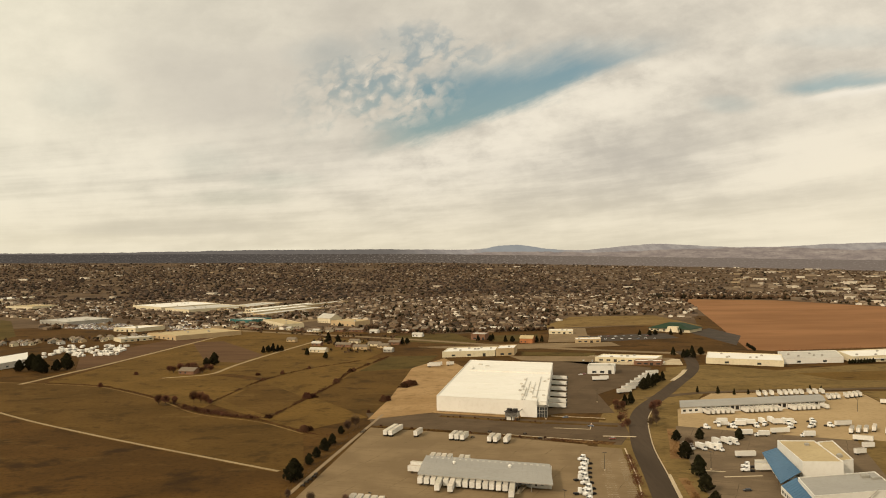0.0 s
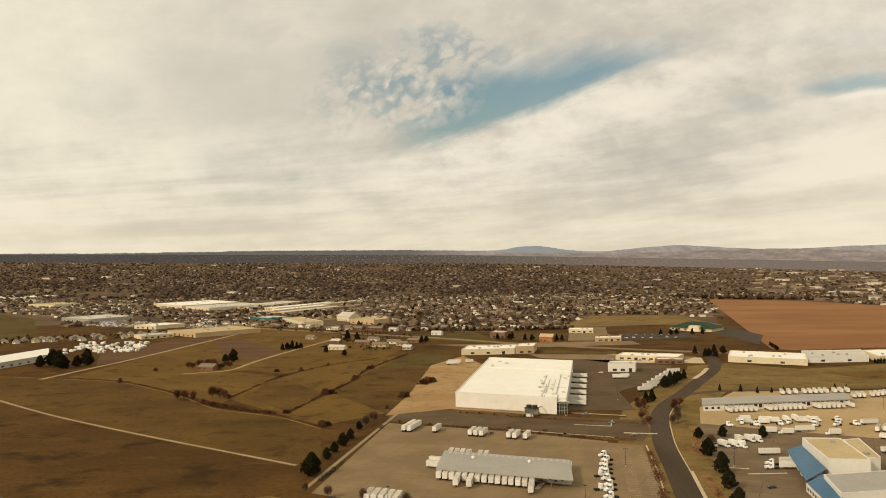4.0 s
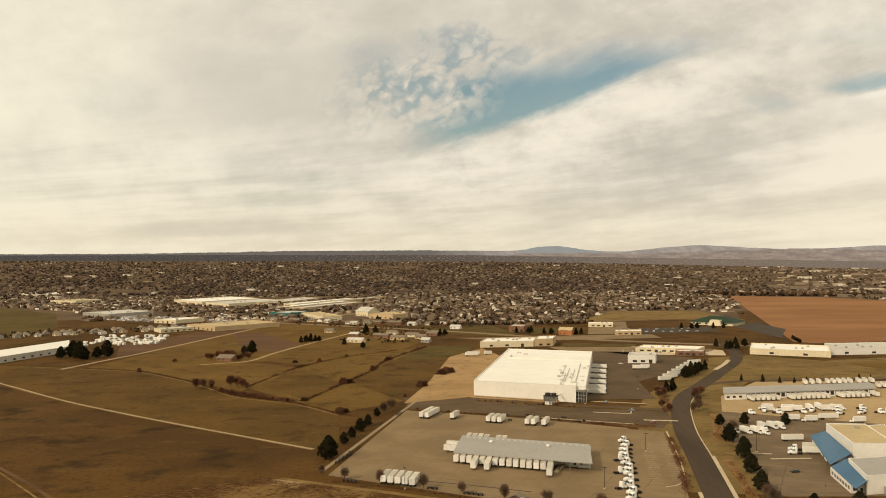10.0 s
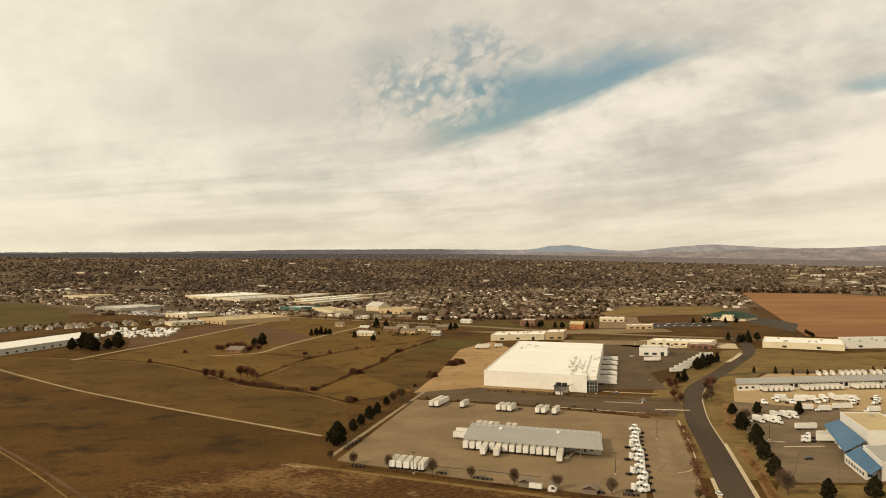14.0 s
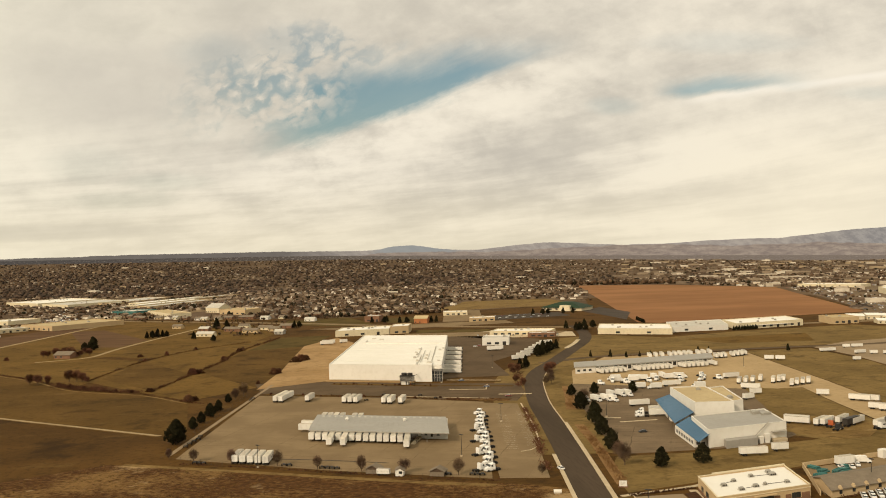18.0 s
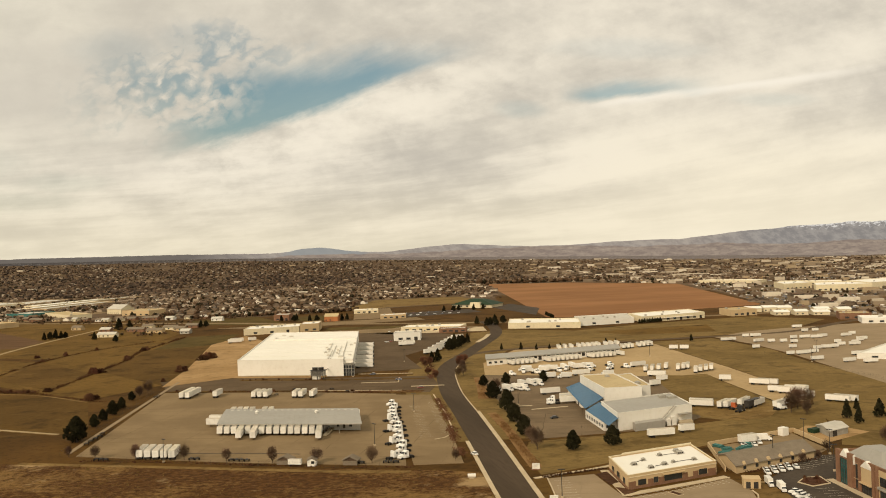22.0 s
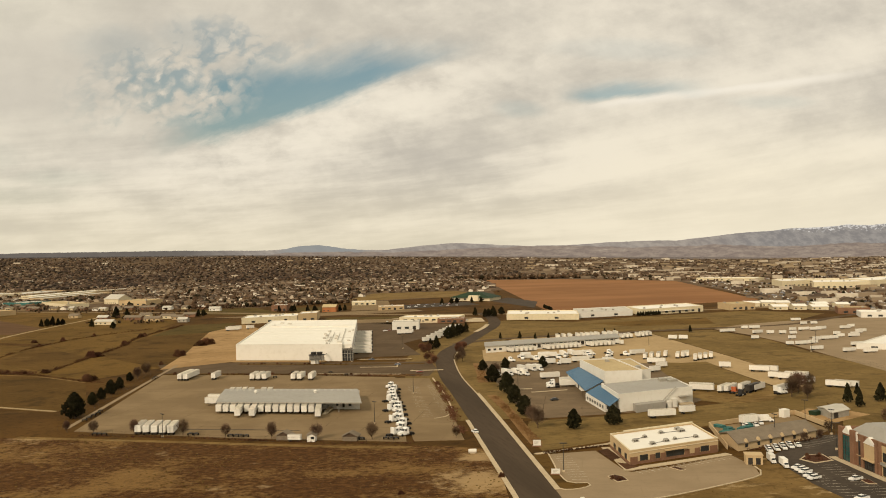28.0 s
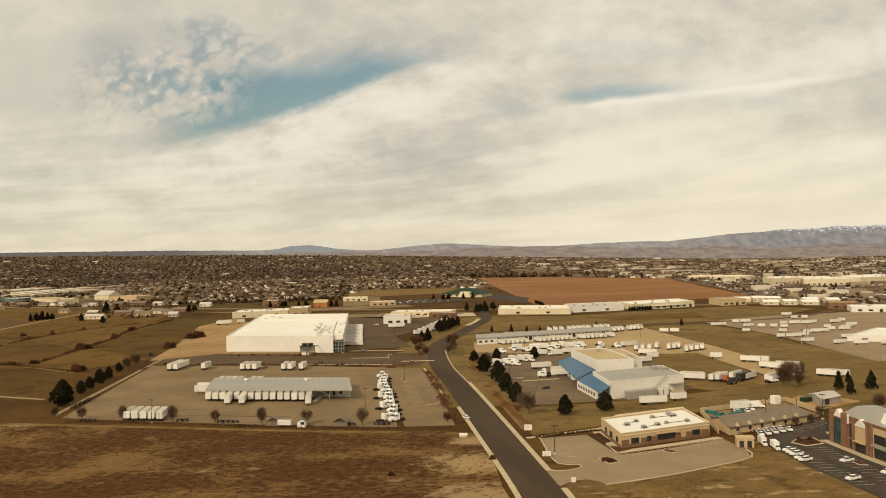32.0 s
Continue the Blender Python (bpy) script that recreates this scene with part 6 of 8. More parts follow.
# green-roofed hall
root = thing("green_roofed_hall", "tan hall under a broad green hipped roof", "hall")
gr = Plan((318, 1335), (366, 1290), (345, 1370))
walls(root, gr, 4.5, CREAM)
part("roof", prism(bmesh.new(), gr.quad(-2, gr.lu + 2, -2, gr.lv + 2), 4.5, 12.0, inset=0.72), GREEN_ROOF, root, "green metal hipped roof")
part("front_gable", prism(bmesh.new(), gr.quad(gr.lu * 0.45, gr.lu * 0.75, -5, 6), 0, 8.0, inset=0.25), CREAM, root)
for k in range(6):
    window(root, gr, "front", 3 + k * 10, 3.5, 1.0, 3.2)


def small_house(name, label, a, b, d, h, wall_m, roof_m, rise=3.0, group=""):
    p = Plan(a, b, d)
    rt = thing(name, label, "house", group)
    walls(rt, p, h, wall_m, 0.25)
    for g in gable_roof(rt, p, h, rise, roof_m, 0.6, "u"):
        part("gable", g, wall_m, rt)
    for k in range(max(2, int(p.lu / 6))):
        window(rt, p, "front", 1.2 + k * 5.5, 1.8, 1.0, 2.4)
    c = p.at(p.lu * 0.3, p.lv * 0.55)
    part("chimney", box(bmesh.new(), c[0] - 0.5, c[0] + 0.5, c[1] - 0.5, c[1] + 0.5, h, h + rise + 0.8), BRICK, rt)
    return rt


small_house("terracotta_house", "terracotta house with hipped roof by the street", (112, 1176), (128, 1170), (117, 1190), 6, ORANGE, TAN_ROOF, 3.5)
small_house("church", "cream church with a steep roof", (-203, 1600), (-178, 1572), (-185, 1625), 8, CREAM, PALE_ROOF, 7)
small_house("farmhouse", "dark farmhouse among bare trees", (-254, 908), (-238, 903), (-250, 922), 3.2, BRICK, SHINGLE, 3.0)
for x, y, w, m, rf in ((-150, 1100, 20, CREAM, PALE_ROOF), (-125, 1160, 20, BRICK, SHINGLE), (-100, 1128, 18, STUCCO, SHINGLE), (-84, 1165, 16, CREAM, SHINGLE), (-70, 1138, 13, STUCCO, SHINGLE), (-58, 1180, 14, BRICK, SHINGLE),
                       (-158, 1180, 12, BRICK, PALE_ROOF), (-60, 1090, 10, STEEL, PALE_ROOF), (-112, 1205, 13, CREAM, SHINGLE), (-30, 1290, 14, WHITE_WALL, PALE_ROOF), (-200, 1240, 12, STUCCO, SHINGLE)):
    small_house("country_house", "low country house with a gabled roof", (x, y), (x + w, y - w * 0.45), (x + 3, y + 10), 3.2, m, rf, 2.4, "houses on the country lane")

for x, y, w, h in ((592, 985, 15, 6), (610, 978, 13, 7), (626, 974, 14, 6), (588, 922, 14, 5), (606, 910, 12, 6), (622, 900, 15, 5), (645, 930, 14, 6), (662, 912, 12, 6)):
    small_house("gabled_shop", "cream shop with a pale gabled roof by the street", (x, y), (x + w, y - w * 0.5), (x + 6, y + 18), h * 0.68, CREAM, WHITE_ROOF, 2.0, "gabled shops")

rh = random.Random(4)
for k in range(34):
    t = k % 17 / 16
    x, y = -650 + 235 * t + (k // 17) * 30 + rh.uniform(-7, 7), 1175 + 150 * t + (k // 17) * 50 + rh.uniform(-12, 12)
    w = rh.uniform(4.0, 6.5)
    small_house("gabled_house", "two-storey house with a pale gable", (x, y), (x + w, y - 0.6 * w), (x + 4.5, y + 7), rh.uniform(2.6, 3.6), rh.choice((CREAM, STUCCO, STEEL, WHITE_WALL)), SHINGLE, rh.uniform(2.2, 3.2), "houses of the new estate")


def make_mobile_home():
    rt = thing("mobile_home", "small white mobile home with a shallow roof", "mobile home", "mobile homes")
    part("body", box(bmesh.new(), -5.5, 5.5, -2.0, 2.0, 0.5, 3.0), WHITE_WALL, rt)
    part("roof", prism(bmesh.new(), [(-5.8, -2.3), (5.8, -2.3), (5.8, 2.3), (-5.8, 2.3)], 3.0, 3.8, inset=0.3), WHITE_ROOF, rt)
    part("skirt", box(bmesh.new(), -5.3, 5.3, -1.9, 1.9, 0, 0.5), STEEL, rt)
    for x in (-3.5, 0.5, 3.2):
        part("window", box(bmesh.new(), x, x + 1.3, -2.05, -1.95, 1.5, 2.4), GLASS, rt)
    part("door", box(bmesh.new(), -1.4, -0.5, -2.05, -1.95, 0.5, 2.6), DARK, rt)
    return rt


home = make_mobile_home()
rh = random.Random(3)
for k in range(84):
    t, w = rh.random(), rh.random()
    m = pose(-492 + 90 * t + 22 * (1 - w), 1068 + 150 * w + 25 * t * (1 - w), 0, 0, 0, rh.choice((70, 75, 160)) + rh.uniform(-8, 8))
    if k == 0:
        home.matrix_basis = m
    else:
        copy_thing(home, m).scale = (rh.uniform(0.35, 0.65), rh.uniform(0.5, 0.75), rh.uniform(0.6, 0.85))

rh = random.Random(9)
for k in range(30):
    t = k / 29
    x, y = -330 + 480 * t + rh.uniform(-4, 4), 1478 - 255 * min(t, 0.42) / 0.42 * 0.45 - 12 * t + rh.uniform(0, 45)
    w = rh.uniform(7, 12)
    small_house("edge_house", "small house with a gabled roof at the town edge", (x, y), (x + w, y - 0.4 * w), (x + 4, y + 9), rh.uniform(2.6, 3.6), rh.choice((CREAM, WHITE_WALL, STUCCO, BRICK, BRICK)), rh.choice((SHINGLE, SHINGLE, SHINGLE, PALE_ROOF)), 2.2, "houses along the town edge")

# ---- vehicles ----
def wheel_bm(r, w):
    bm = bmesh.new()
    n = 14
    prof = [(0.0, 0.25 * w), (0.55 * r, 0.30 * w), (0.62 * r, 0.5 * w), (0.93 * r, 0.5 * w), (r, 0.3 * w)]
    prof = prof + [(a, -b) for a, b in prof[::-1]]
    rows = [[bm.verts.new((a * math.cos(6.2832 * i / n), b, a * math.sin(6.2832 * i / n))) for i in range(n)] for a, b in prof]
    for p, q in zip(rows, rows[1:]):
        for i in range(n):
            bm.faces.new((p[i], p[(i + 1) % n], q[(i + 1) % n], q[i]))
    bmesh.ops.remove_doubles(bm, verts=bm.verts, dist=1e-4)
    return bm


def placed(ob, x, y, z):
    ob.location = (x, y, z)
    return ob


def wheels(root, spots, r, w):
    first = None
    for x, y in spots:
        if first is None:
            ob = first = part("wheel", wheel_bm(r, w), TYRE, root)
        else:
            ob = new("wheel", first.data)
            ob.parent = root
        placed(ob, x, y, r)


def make_trailer(L, label, skin=TRAILER, roof=TRAILER_ROOF, reefer=False):
    """A box trailer: its rear doors at x = 0, its nose at x = L."""
    rt = thing("semi_trailer", label, "trailer", "parked box trailers")
    n = int(L / 1.25)
    side = []
    for k in range(1, n):
        side += [(k * L / n - 0.05, 1.27), (k * L / n - 0.04, 1.31), (k * L / n + 0.04, 1.31), (k * L / n + 0.05, 1.27)]
    out = [(0.06, -1.27)] + [(x, -y) for x, y in side] + [(L - 0.1, -1.27), (L, -1.15), (L, 1.15), (L - 0.1, 1.27)] + side[::-1] + [(0.06, 1.27)]
    part("box_body", prism(bmesh.new(), out, 1.15, 4.02), skin, rt)
    part("roof_skin", box(bmesh.new(), 0.1, L - 0.05, -1.2, 1.2, 4.02, 4.09, inset=0.01), roof, rt)
    for s in (-1, 1):
        part("rear_door", box(bmesh.new(), 0.0, 0.06, min(0, s * 1.26) + 0.02, max(0, s * 1.26) - 0.02, 1.2, 3.96), skin, rt)
    part("underframe", box(box(bmesh.new(), 0.2, L - 0.6, -0.55, 0.55, 0.92, 1.15), 0.0, 0.2, -1.2, 1.2, 0.55, 0.75), DARK, rt)
    for s in (-1, 1):
        bm = bmesh.new()
        tube(bm, (L * 0.74, s * 0.75, 0.08), (L * 0.74, s * 0.75, 1.1), 0.09, n=6)
        box(bm, L * 0.74 - 0.2, L * 0.74 + 0.2, s * 0.75 - 0.15, s * 0.75 + 0.15, 0.0, 0.08)
        part("landing_leg", bm, DARK, rt)
    ax = (1.4, 2.7) if L > 11 else (1.4,)
    wheels(rt, [(a, s * 0.98) for a in ax for s in (-1, 1)], 0.5, 0.55)
    if reefer:
        part("cooling_unit", box(bmesh.new(), L, L + 0.5, -0.95, 0.95, 2.2, 3.9, inset=0.05), DARK, rt, "dark refrigeration unit")
    return rt


def make_tractor(label, paint=CAB):
    rt = thing("truck_tractor", label, "truck", "parked truck tractors")
    bm = bmesh.new()
    vs = []
    for x, hw, z0, z1 in ((0.0, 1.0, 0.6, 1.55), (1.7, 1.1, 0.6, 1.85), (1.75, 1.15, 0.6, 1.95), (2.3, 1.15, 0.6, 2.9), (3.7, 1.18, 0.6, 3.3), (4.3, 1.18, 0.7, 3.2)):
        vs.append([bm.verts.new(v) for v in ((x, -hw, z0), (x, hw, z0), (x, hw * 0.93, z1), (x, -hw * 0.93, z1))])
    for a, b in zip(vs, vs[1:]):
        for i in range(4):
            bm.faces.new((a[i], a[(i + 1) % 4], b[(i + 1) % 4], b[i]))
    bm.faces.new(vs[0][::-1])
    bm.faces.new(vs[-1])
    bmesh.ops.recalc_face_normals(bm, faces=bm.faces)
    part("cab", bm, paint, rt)
    bm = bmesh.new()
    q = [bm.verts.new(v) for v in ((1.79, -1.0, 2.02), (1.79, 1.0, 2.02), (2.26, 0.98, 2.8), (2.26, -0.98, 2.8))]
    w = [bm.verts.new(v.co + Vector((-0.03, 0, 0.03))) for v in q]
    bm.faces.new(w)
    bm.faces.new(q[::-1])
    for i in range(4):
        bm.faces.new((q[i], q[(i + 1) % 4], w[(i + 1) % 4], w[i]))
    bmesh.ops.recalc_face_normals(bm, faces=bm.faces)
    part("windscreen", bm, GLASS, rt)
    for s in (-1, 1):
        part("side_window", box(bmesh.new(), 2.35, 3.05, s * 1.14 - 0.06, s * 1.14 + 0.06, 2.0, 2.7), GLASS, rt)
        bm = bmesh.new()
        tube(bm, (3.0, s * 0.95, 0.75), (4.2, s * 0.95, 0.75), 0.32, n=8)
        part("fuel_tank", bm, STEEL, rt)
    part("chassis", box(box(bmesh.new(), 0.3, 7.0, -0.45, 0.45, 0.65, 0.95), 5.3, 6.5, -0.5, 0.5, 0.95, 1.15), DARK, rt)
    part("bumper", box(bmesh.new(), -0.15, 0.05, -1.1, 1.1, 0.4, 0.75), STEEL, rt)
    wheels(rt, [(x, s * 0.95) for x in (1.0, 5.2, 6.4) for s in (-1, 1)], 0.5, 0.45)
    return rt


def make_box_truck(label):
    rt = thing("box_truck", label, "truck", "parked box trucks")
    bm = bmesh.new()
    vs = []
    for x, z1 in ((0.0, 1.45), (0.9, 1.6), (1.35, 2.45), (2.2, 2.5)):
        vs.append([bm.verts.new(v) for v in ((x, -1.0, 0.5), (x, 1.0, 0.5), (x, 0.92, z1), (x, -0.92, z1))])
    for a, b in zip(vs, vs[1:]):
        for i in range(4):
            bm.faces.new((a[i], a[(i + 1) % 4], b[(i + 1) % 4], b[i]))
    bm.faces.new(vs[0][::-1])
    bm.faces.new(vs[-1])
    bmesh.ops.recalc_face_normals(bm, faces=bm.faces)
    part("cab", bm, CAB, rt)
    part("windscreen", prism(bmesh.new(), [(0.93, -0.85), (1.3, -0.85), (1.3, 0.85), (0.93, 0.85)], 1.66, 2.4, inset=0.05), GLASS, rt)
    part("cargo_box", box(bmesh.new(), 2.35, 9.0, -1.22, 1.22, 0.95, 3.7), TRAILER, rt)
    part("chassis", box(bmesh.new(), 0.5, 8.8, -0.45, 0.45, 0.6, 0.95), DARK, rt)
    wheels(rt, [(x, s * 0.95) for x in (1.0, 7.0) for s in (-1, 1)], 0.45, 0.4)
    return rt


def make_car(label, paint, pickup=False, name="car"):
    rt = thing(name, label, "car", "parked cars")
    rt.scale = (0.9, 0.9, 0.9)
    bm = bmesh.new()
    prof = [(-2.25, 0.55, 0.70), (-2.2, 0.35, 0.85), (-1.2, 0.3, 0.98), (1.3, 0.3, 1.0), (2.2, 0.35, 0.9), (2.3, 0.5, 0.75)]
    if pickup:
        prof = [(-2.6, 0.6, 0.85), (-2.55, 0.4, 1.05), (-1.2, 0.35, 1.15), (1.0, 0.35, 1.15), (2.7, 0.4, 1.15), (2.75, 0.6, 1.1)]
    vs = [[bm.verts.new(v) for v in ((x, -0.9, z0), (x, 0.9, z0), (x, 0.84, z1), (x, -0.84, z1))] for x, z0, z1 in prof]
    for a, b in zip(vs, vs[1:]):
        for i in range(4):
            bm.faces.new((a[i], a[(i + 1) % 4], b[(i + 1) % 4], b[i]))
    bm.faces.new(vs[0][::-1])
    bm.faces.new(vs[-1])
    bmesh.ops.recalc_face_normals(bm, faces=bm.faces)
    part("body", bm, paint, rt)
    x0, x1 = (-1.2, 0.9) if pickup else (-1.1, 1.7)
    z = 1.15 if pickup else 0.98
    part("glasshouse", prism(bmesh.new(), [(x0, -0.82), (x1, -0.82), (x1, 0.82), (x0, 0.82)], z, z + 0.48, inset=0.22), GLASS, rt)
    w = (x1 - x0) * 0.36
    m = (x0 + x1) / 2
    part("roof_panel", prism(bmesh.new(), [(m - w, -0.62), (m + w, -0.62), (m + w, 0.62), (m - w, 0.62)], z + 0.481, z + 0.56, inset=0.1), paint, rt)
    if pickup:
        part("load_bed", box(bmesh.new(), 1.15, 2.6, -0.68, 0.68, 1.151, 1.17), DARK, rt)
    wheels(rt, [(x, s * 0.8) for x in (-1.45, 1.45) for s in (-1, 1)], 0.34, 0.24)
    return rt


class Kind:
    """Places copies of one pattern; the pattern itself takes the first place."""

    def __init__(self, ob):
        self.ob, self.used = ob, False

    def put(self, x, y, deg, z=0.0, label="", size=1.0):
        m = pose(x, y, z, 0, 0, deg) @ Matrix.Scale(size, 4)
        if not self.used:
            self.used = True
            self.ob.matrix_basis = m @ Matrix.Diagonal((*self.ob.scale, 1))
            o = self.ob
        else:
            o = copy_thing(self.ob, m)
        if label:
            tagged(o, label)
        return o


PUP = Kind(make_trailer(7.6, "short white box trailer with a grey roof"))
MID = Kind(make_trailer(12.6, "white box trailer with a grey roof"))
LONG = Kind(make_trailer(13.2, "long white box trailer with ribbed sides"))
XLONG = Kind(make_trailer(23.0, "very long white box trailer pulled out from the row"))
REEFER = Kind(make_trailer(13.8, "long white refrigerated trailer with a dark cooling unit", reefer=True))
TRACTOR = Kind(make_tractor("white truck tractor without trailer"))
BOXTRUCK = Kind(make_box_truck("white box truck parked in the yard"))
rnd = random.Random(5)
YZ = 0.10

# terminal docks
vdeg = math.degrees(math.atan2(tm.d[1] - tm.a[1], tm.d[0] - tm.a[0]))
for k in range(15):
    x, y = tm.at(0.8 + 1.35 + k * 3.45, -2.6)
    (XLONG if k in (3, 5, 14) else MID).put(x, y, vdeg + 180 + rnd.uniform(-0.6, 0.6), YZ)
for k in range(14):
    if k in (4,) or k > 6:
        continue
    x, y = tm.at(1.4 + k * 3.45, tm.lv + 0.35)
    MID.put(x, y, vdeg, YZ)
for v in (9, 18):
    x, y = tm.at(-0.6, v)
    PUP.put(x, y, math.degrees(tm.yaw) + 180 + rnd.uniform(-2, 2), YZ)
# row along the far edge of the terminal yard
bdeg = 74.0
for x, y, kd in ((-31.5, 579, XLONG), (-28, 577.5, XLONG), (-12, 575, MID), (10.2, 563, MID), (13.6, 561.6, MID), (17, 560.2, MID), (33.3, 553.5, MID), (36.8, 552, MID), (43, 550, MID)):
    d = Vector((math.cos(radians(bdeg)), math.sin(radians(bdeg)))) * (22 if kd is XLONG else 13.2)
    kd.put(x, y, bdeg, YZ)
for k in range(5):
    MID.put(-39.5 + k * 3.35, 414.5 - k * 1.5, vdeg, YZ)
PUP.put(20.0, 380.3, -23, YZ, "short white trailer beside the cabin", size=0.7)
# tractors in a long double row
for k in range(13):
    t = k / 12
    TRACTOR.put(80.5 - 17.5 * t + rnd.uniform(-1, 1), 503 - 128 * t + rnd.uniform(-1, 1), 24 + rnd.uniform(-10, 10), YZ)
for k in range(4):
    t = k / 3
    TRACTOR.put(77 - 12.5 * t, 460 - 80 * t + rnd.uniform(-1, 1), 205 + rnd.uniform(-8, 8), YZ)
# warehouse east docks
wdeg = math.degrees(wh.yaw)
for v in (40, 62, 92, 124, 158, 192):
    x, y = wh.at(wh.lu + 0.3, v)
    REEFER.put(x, y, wdeg + rnd.uniform(-2, 2), YZ)
for k in range(8):
    t = k / 7
    LONG.put(150 + 50 * t, 740 + 112 * t, 24, YZ)
LONG.put(143, 818, 0, YZ)
PUP.put(151, 822, 8, YZ)
LONG.put(-6, 934, 12, YZ)
LONG.put(-4, 944, 14, YZ)
PUP.put(14, 946, 20, YZ)

# truck yard behind the blue-roofed building
for k in range(26):
    if k in (6, 7, 16, 17, 24):
        continue
    x, y = ld.at(16 + 1.35 + k * 3.7, -0.4)
    MID.put(x, y, math.degrees(ld.yaw) + 270 - 8, 0.07, size=0.86)
for x in (257, 262.5, 268, 275, 279.5, 284, 288.5, 293, 300, 305, 310.5):
    MID.put(x, 714 + (x - 257) * 0.12, 78, 0.07, size=0.9)
for x, y in ((304, 694), (308, 695), (312, 696), (320, 699), (324.5, 701), (329, 703), (333, 705)):
    MID.put(x, y, 76, 0.07, size=0.9)
for x, y in ((260, 566), (265, 567), (270, 567.5), (277, 571), (281, 562), (286, 564), (290, 566), (285, 546), (290, 549), (295, 551), (300, 553)):
    MID.put(x, y - 2, 60, 0.07, size=0.9)
for x, y, dg, kd in ((340, 670, -28, PUP), (333, 674, -28, PUP), (282, 510, -32, PUP), (253, 546, -35, MID), (248, 523, 6, PUP), (236, 507, 14, PUP), (262, 590, 10, MID),
                     (224, 438, -40, LONG), (226, 442, -40, LONG), (233.5, 426, 38, LONG), (236.5, 425, 38, LONG), (246, 428, 38, LONG), (250, 423, 34, REEFER), (258, 416, 30, LONG),
                     (290, 490, -48, MID), (294, 488, -48, MID), (284, 462, -46, MID), (293, 460, -46, MID), (298, 458, -50, PUP), (289, 440, -50, PUP), (293, 425, -56, LONG), (297, 424, -56, LONG), (286, 456, -46, PUP),
                     (171.5, 376.5, -3, LONG), (188.5, 381, 2, PUP), (168, 505, 2, MID), (212, 569, 6, LONG)):
    kd.put(x, y, dg, 0.07, size=0.9)
FLAT = Kind(make_trailer(13.2, "dark curtain-sided trailer on rough ground", DARK, DARK))
FLAT.put(245, 420, 34, 0.07)
for x, y, dg in ((157, 517, -70), (163, 517, -70), (166, 514, -70), (150.5, 519, -70), (176, 531, -75), (180, 530, -75), (169.5, 530, -80), (190, 560, 178), (199, 556, 176), (226, 552, 178), (196, 590, 178), (187, 600, 175)):
    BOXTRUCK.put(x, y + 6, dg + 180, 0.10)
for x, y, dg in ((160, 472.5, -2), (163, 481, -2)):
    TRACTOR.put(x, y, dg, 0.11)
    LONG.put(x + 20.6, y - 0.7, dg + 180, 0.11)
for k in range(16):
    TRACTOR.put(180 + k * 5.2 + rnd.uniform(-1.5, 1.5), 585 + (k % 3) * 9 + rnd.uniform(-3, 3), 90 + rnd.uniform(-60, 60), 0.10)
for k in range(7):
    BOXTRUCK.put(196 + k * 7.5, 600 + rnd.uniform(-3, 3), rnd.choice((0, 180, 90)), 0.10)
ORANGETRUCK = Kind(make_tractor("orange truck tractor coupled to a long trailer", REDPAINT))
ORANGETRUCK.put(242.5, 425, 218, 0.07)
DARKTRUCK = Kind(make_tractor("dark truck tractor before a trailer", BLACKPAINT))
DARKTRUCK.put(241.5, 417, 214, 0.07)
TRACTOR.put(262, 413, 190, 0.07)

# trailers far off in the paved yard
for x, y in ((398, 708), (406, 709), (430, 728), (437, 727), (415, 686), (424, 680), (432, 675), (437, 668), (455, 695), (463, 694), (471, 690), (480, 694), (514, 780), (498, 742), (508, 741), (464, 650), (472, 640),
             (390, 648), (388, 600), (395, 599), (402, 600), (409, 602), (424, 620), (433, 623), (442, 624), (414, 636), (455, 634), (463, 631), (425, 578), (384, 566), (440, 560), (452, 590), (470, 600), (486, 652), (492, 660), (500, 690), (515, 700), (396, 548), (405, 540), (420, 532)):
    (MID if rnd.random() < 0.5 else PUP).put(x, y, rnd.choice((-12, -8, -4, 0, 4)) + rnd.uniform(-4, 4), 0.07, size=0.74)

# cars
CAR = Kind(make_car("car parked on the asphalt", CARPAINT))
WCAR = Kind(make_car("white saloon car on asphalt", WHITEPAINT))
WPICK = Kind(make_car("white pickup truck parked in a bay", WHITEPAINT, True, "pickup"))
BCAR = Kind(make_car("black saloon car in the yard", BLACKPAINT))
WCAR.put(93.5, 372, -80, 0.13, "white car on the asphalt road")
BCAR.put(150, 434, 5, 0.1, "black car parked in the yard")
for k in range(9):
    WPICK.put(182.5 + k * 1.75, 304.5 + k * 0.5 + (k % 2) * 3.2, 70, 0.11)
for x, y in ((176.8, 280), (176.2, 277.2), (175.6, 274.4), (174.0, 269.6), (173.4, 266.8), (184.5, 262), (171.8, 243), (186, 246)):
    WPICK.put(x, y, 14, 0.11)
for x, y, dg in ((173.5, 294, 72), (173.6, 287, 72)):
    BOXTRUCK.put(x, y - 6, dg, 0.11, size=0.72)
for x, y in ((220, 250), (214, 232), (206, 226)):
    CAR.put(x, y, 70, 0.11)
for k in range(10):
    WPICK.put(178 + k * 4.2, 334 + k * 2.0 + (k % 3), 70 + rnd.uniform(-12, 12), 0.12) if k in (5, 6, 7) else None
for x, y in ((92, 635), (104, 602), (143, 862), (139, 858), (110, 560)):
    CAR.put(x, y, rnd.uniform(-20, 20), 0.1)
for k in range(14):
    CAR.put(230 + (k % 7) * 11, 1212 + (k // 7) * 38 + rnd.uniform(-4, 4), rnd.uniform(-20, 20), 0.11)
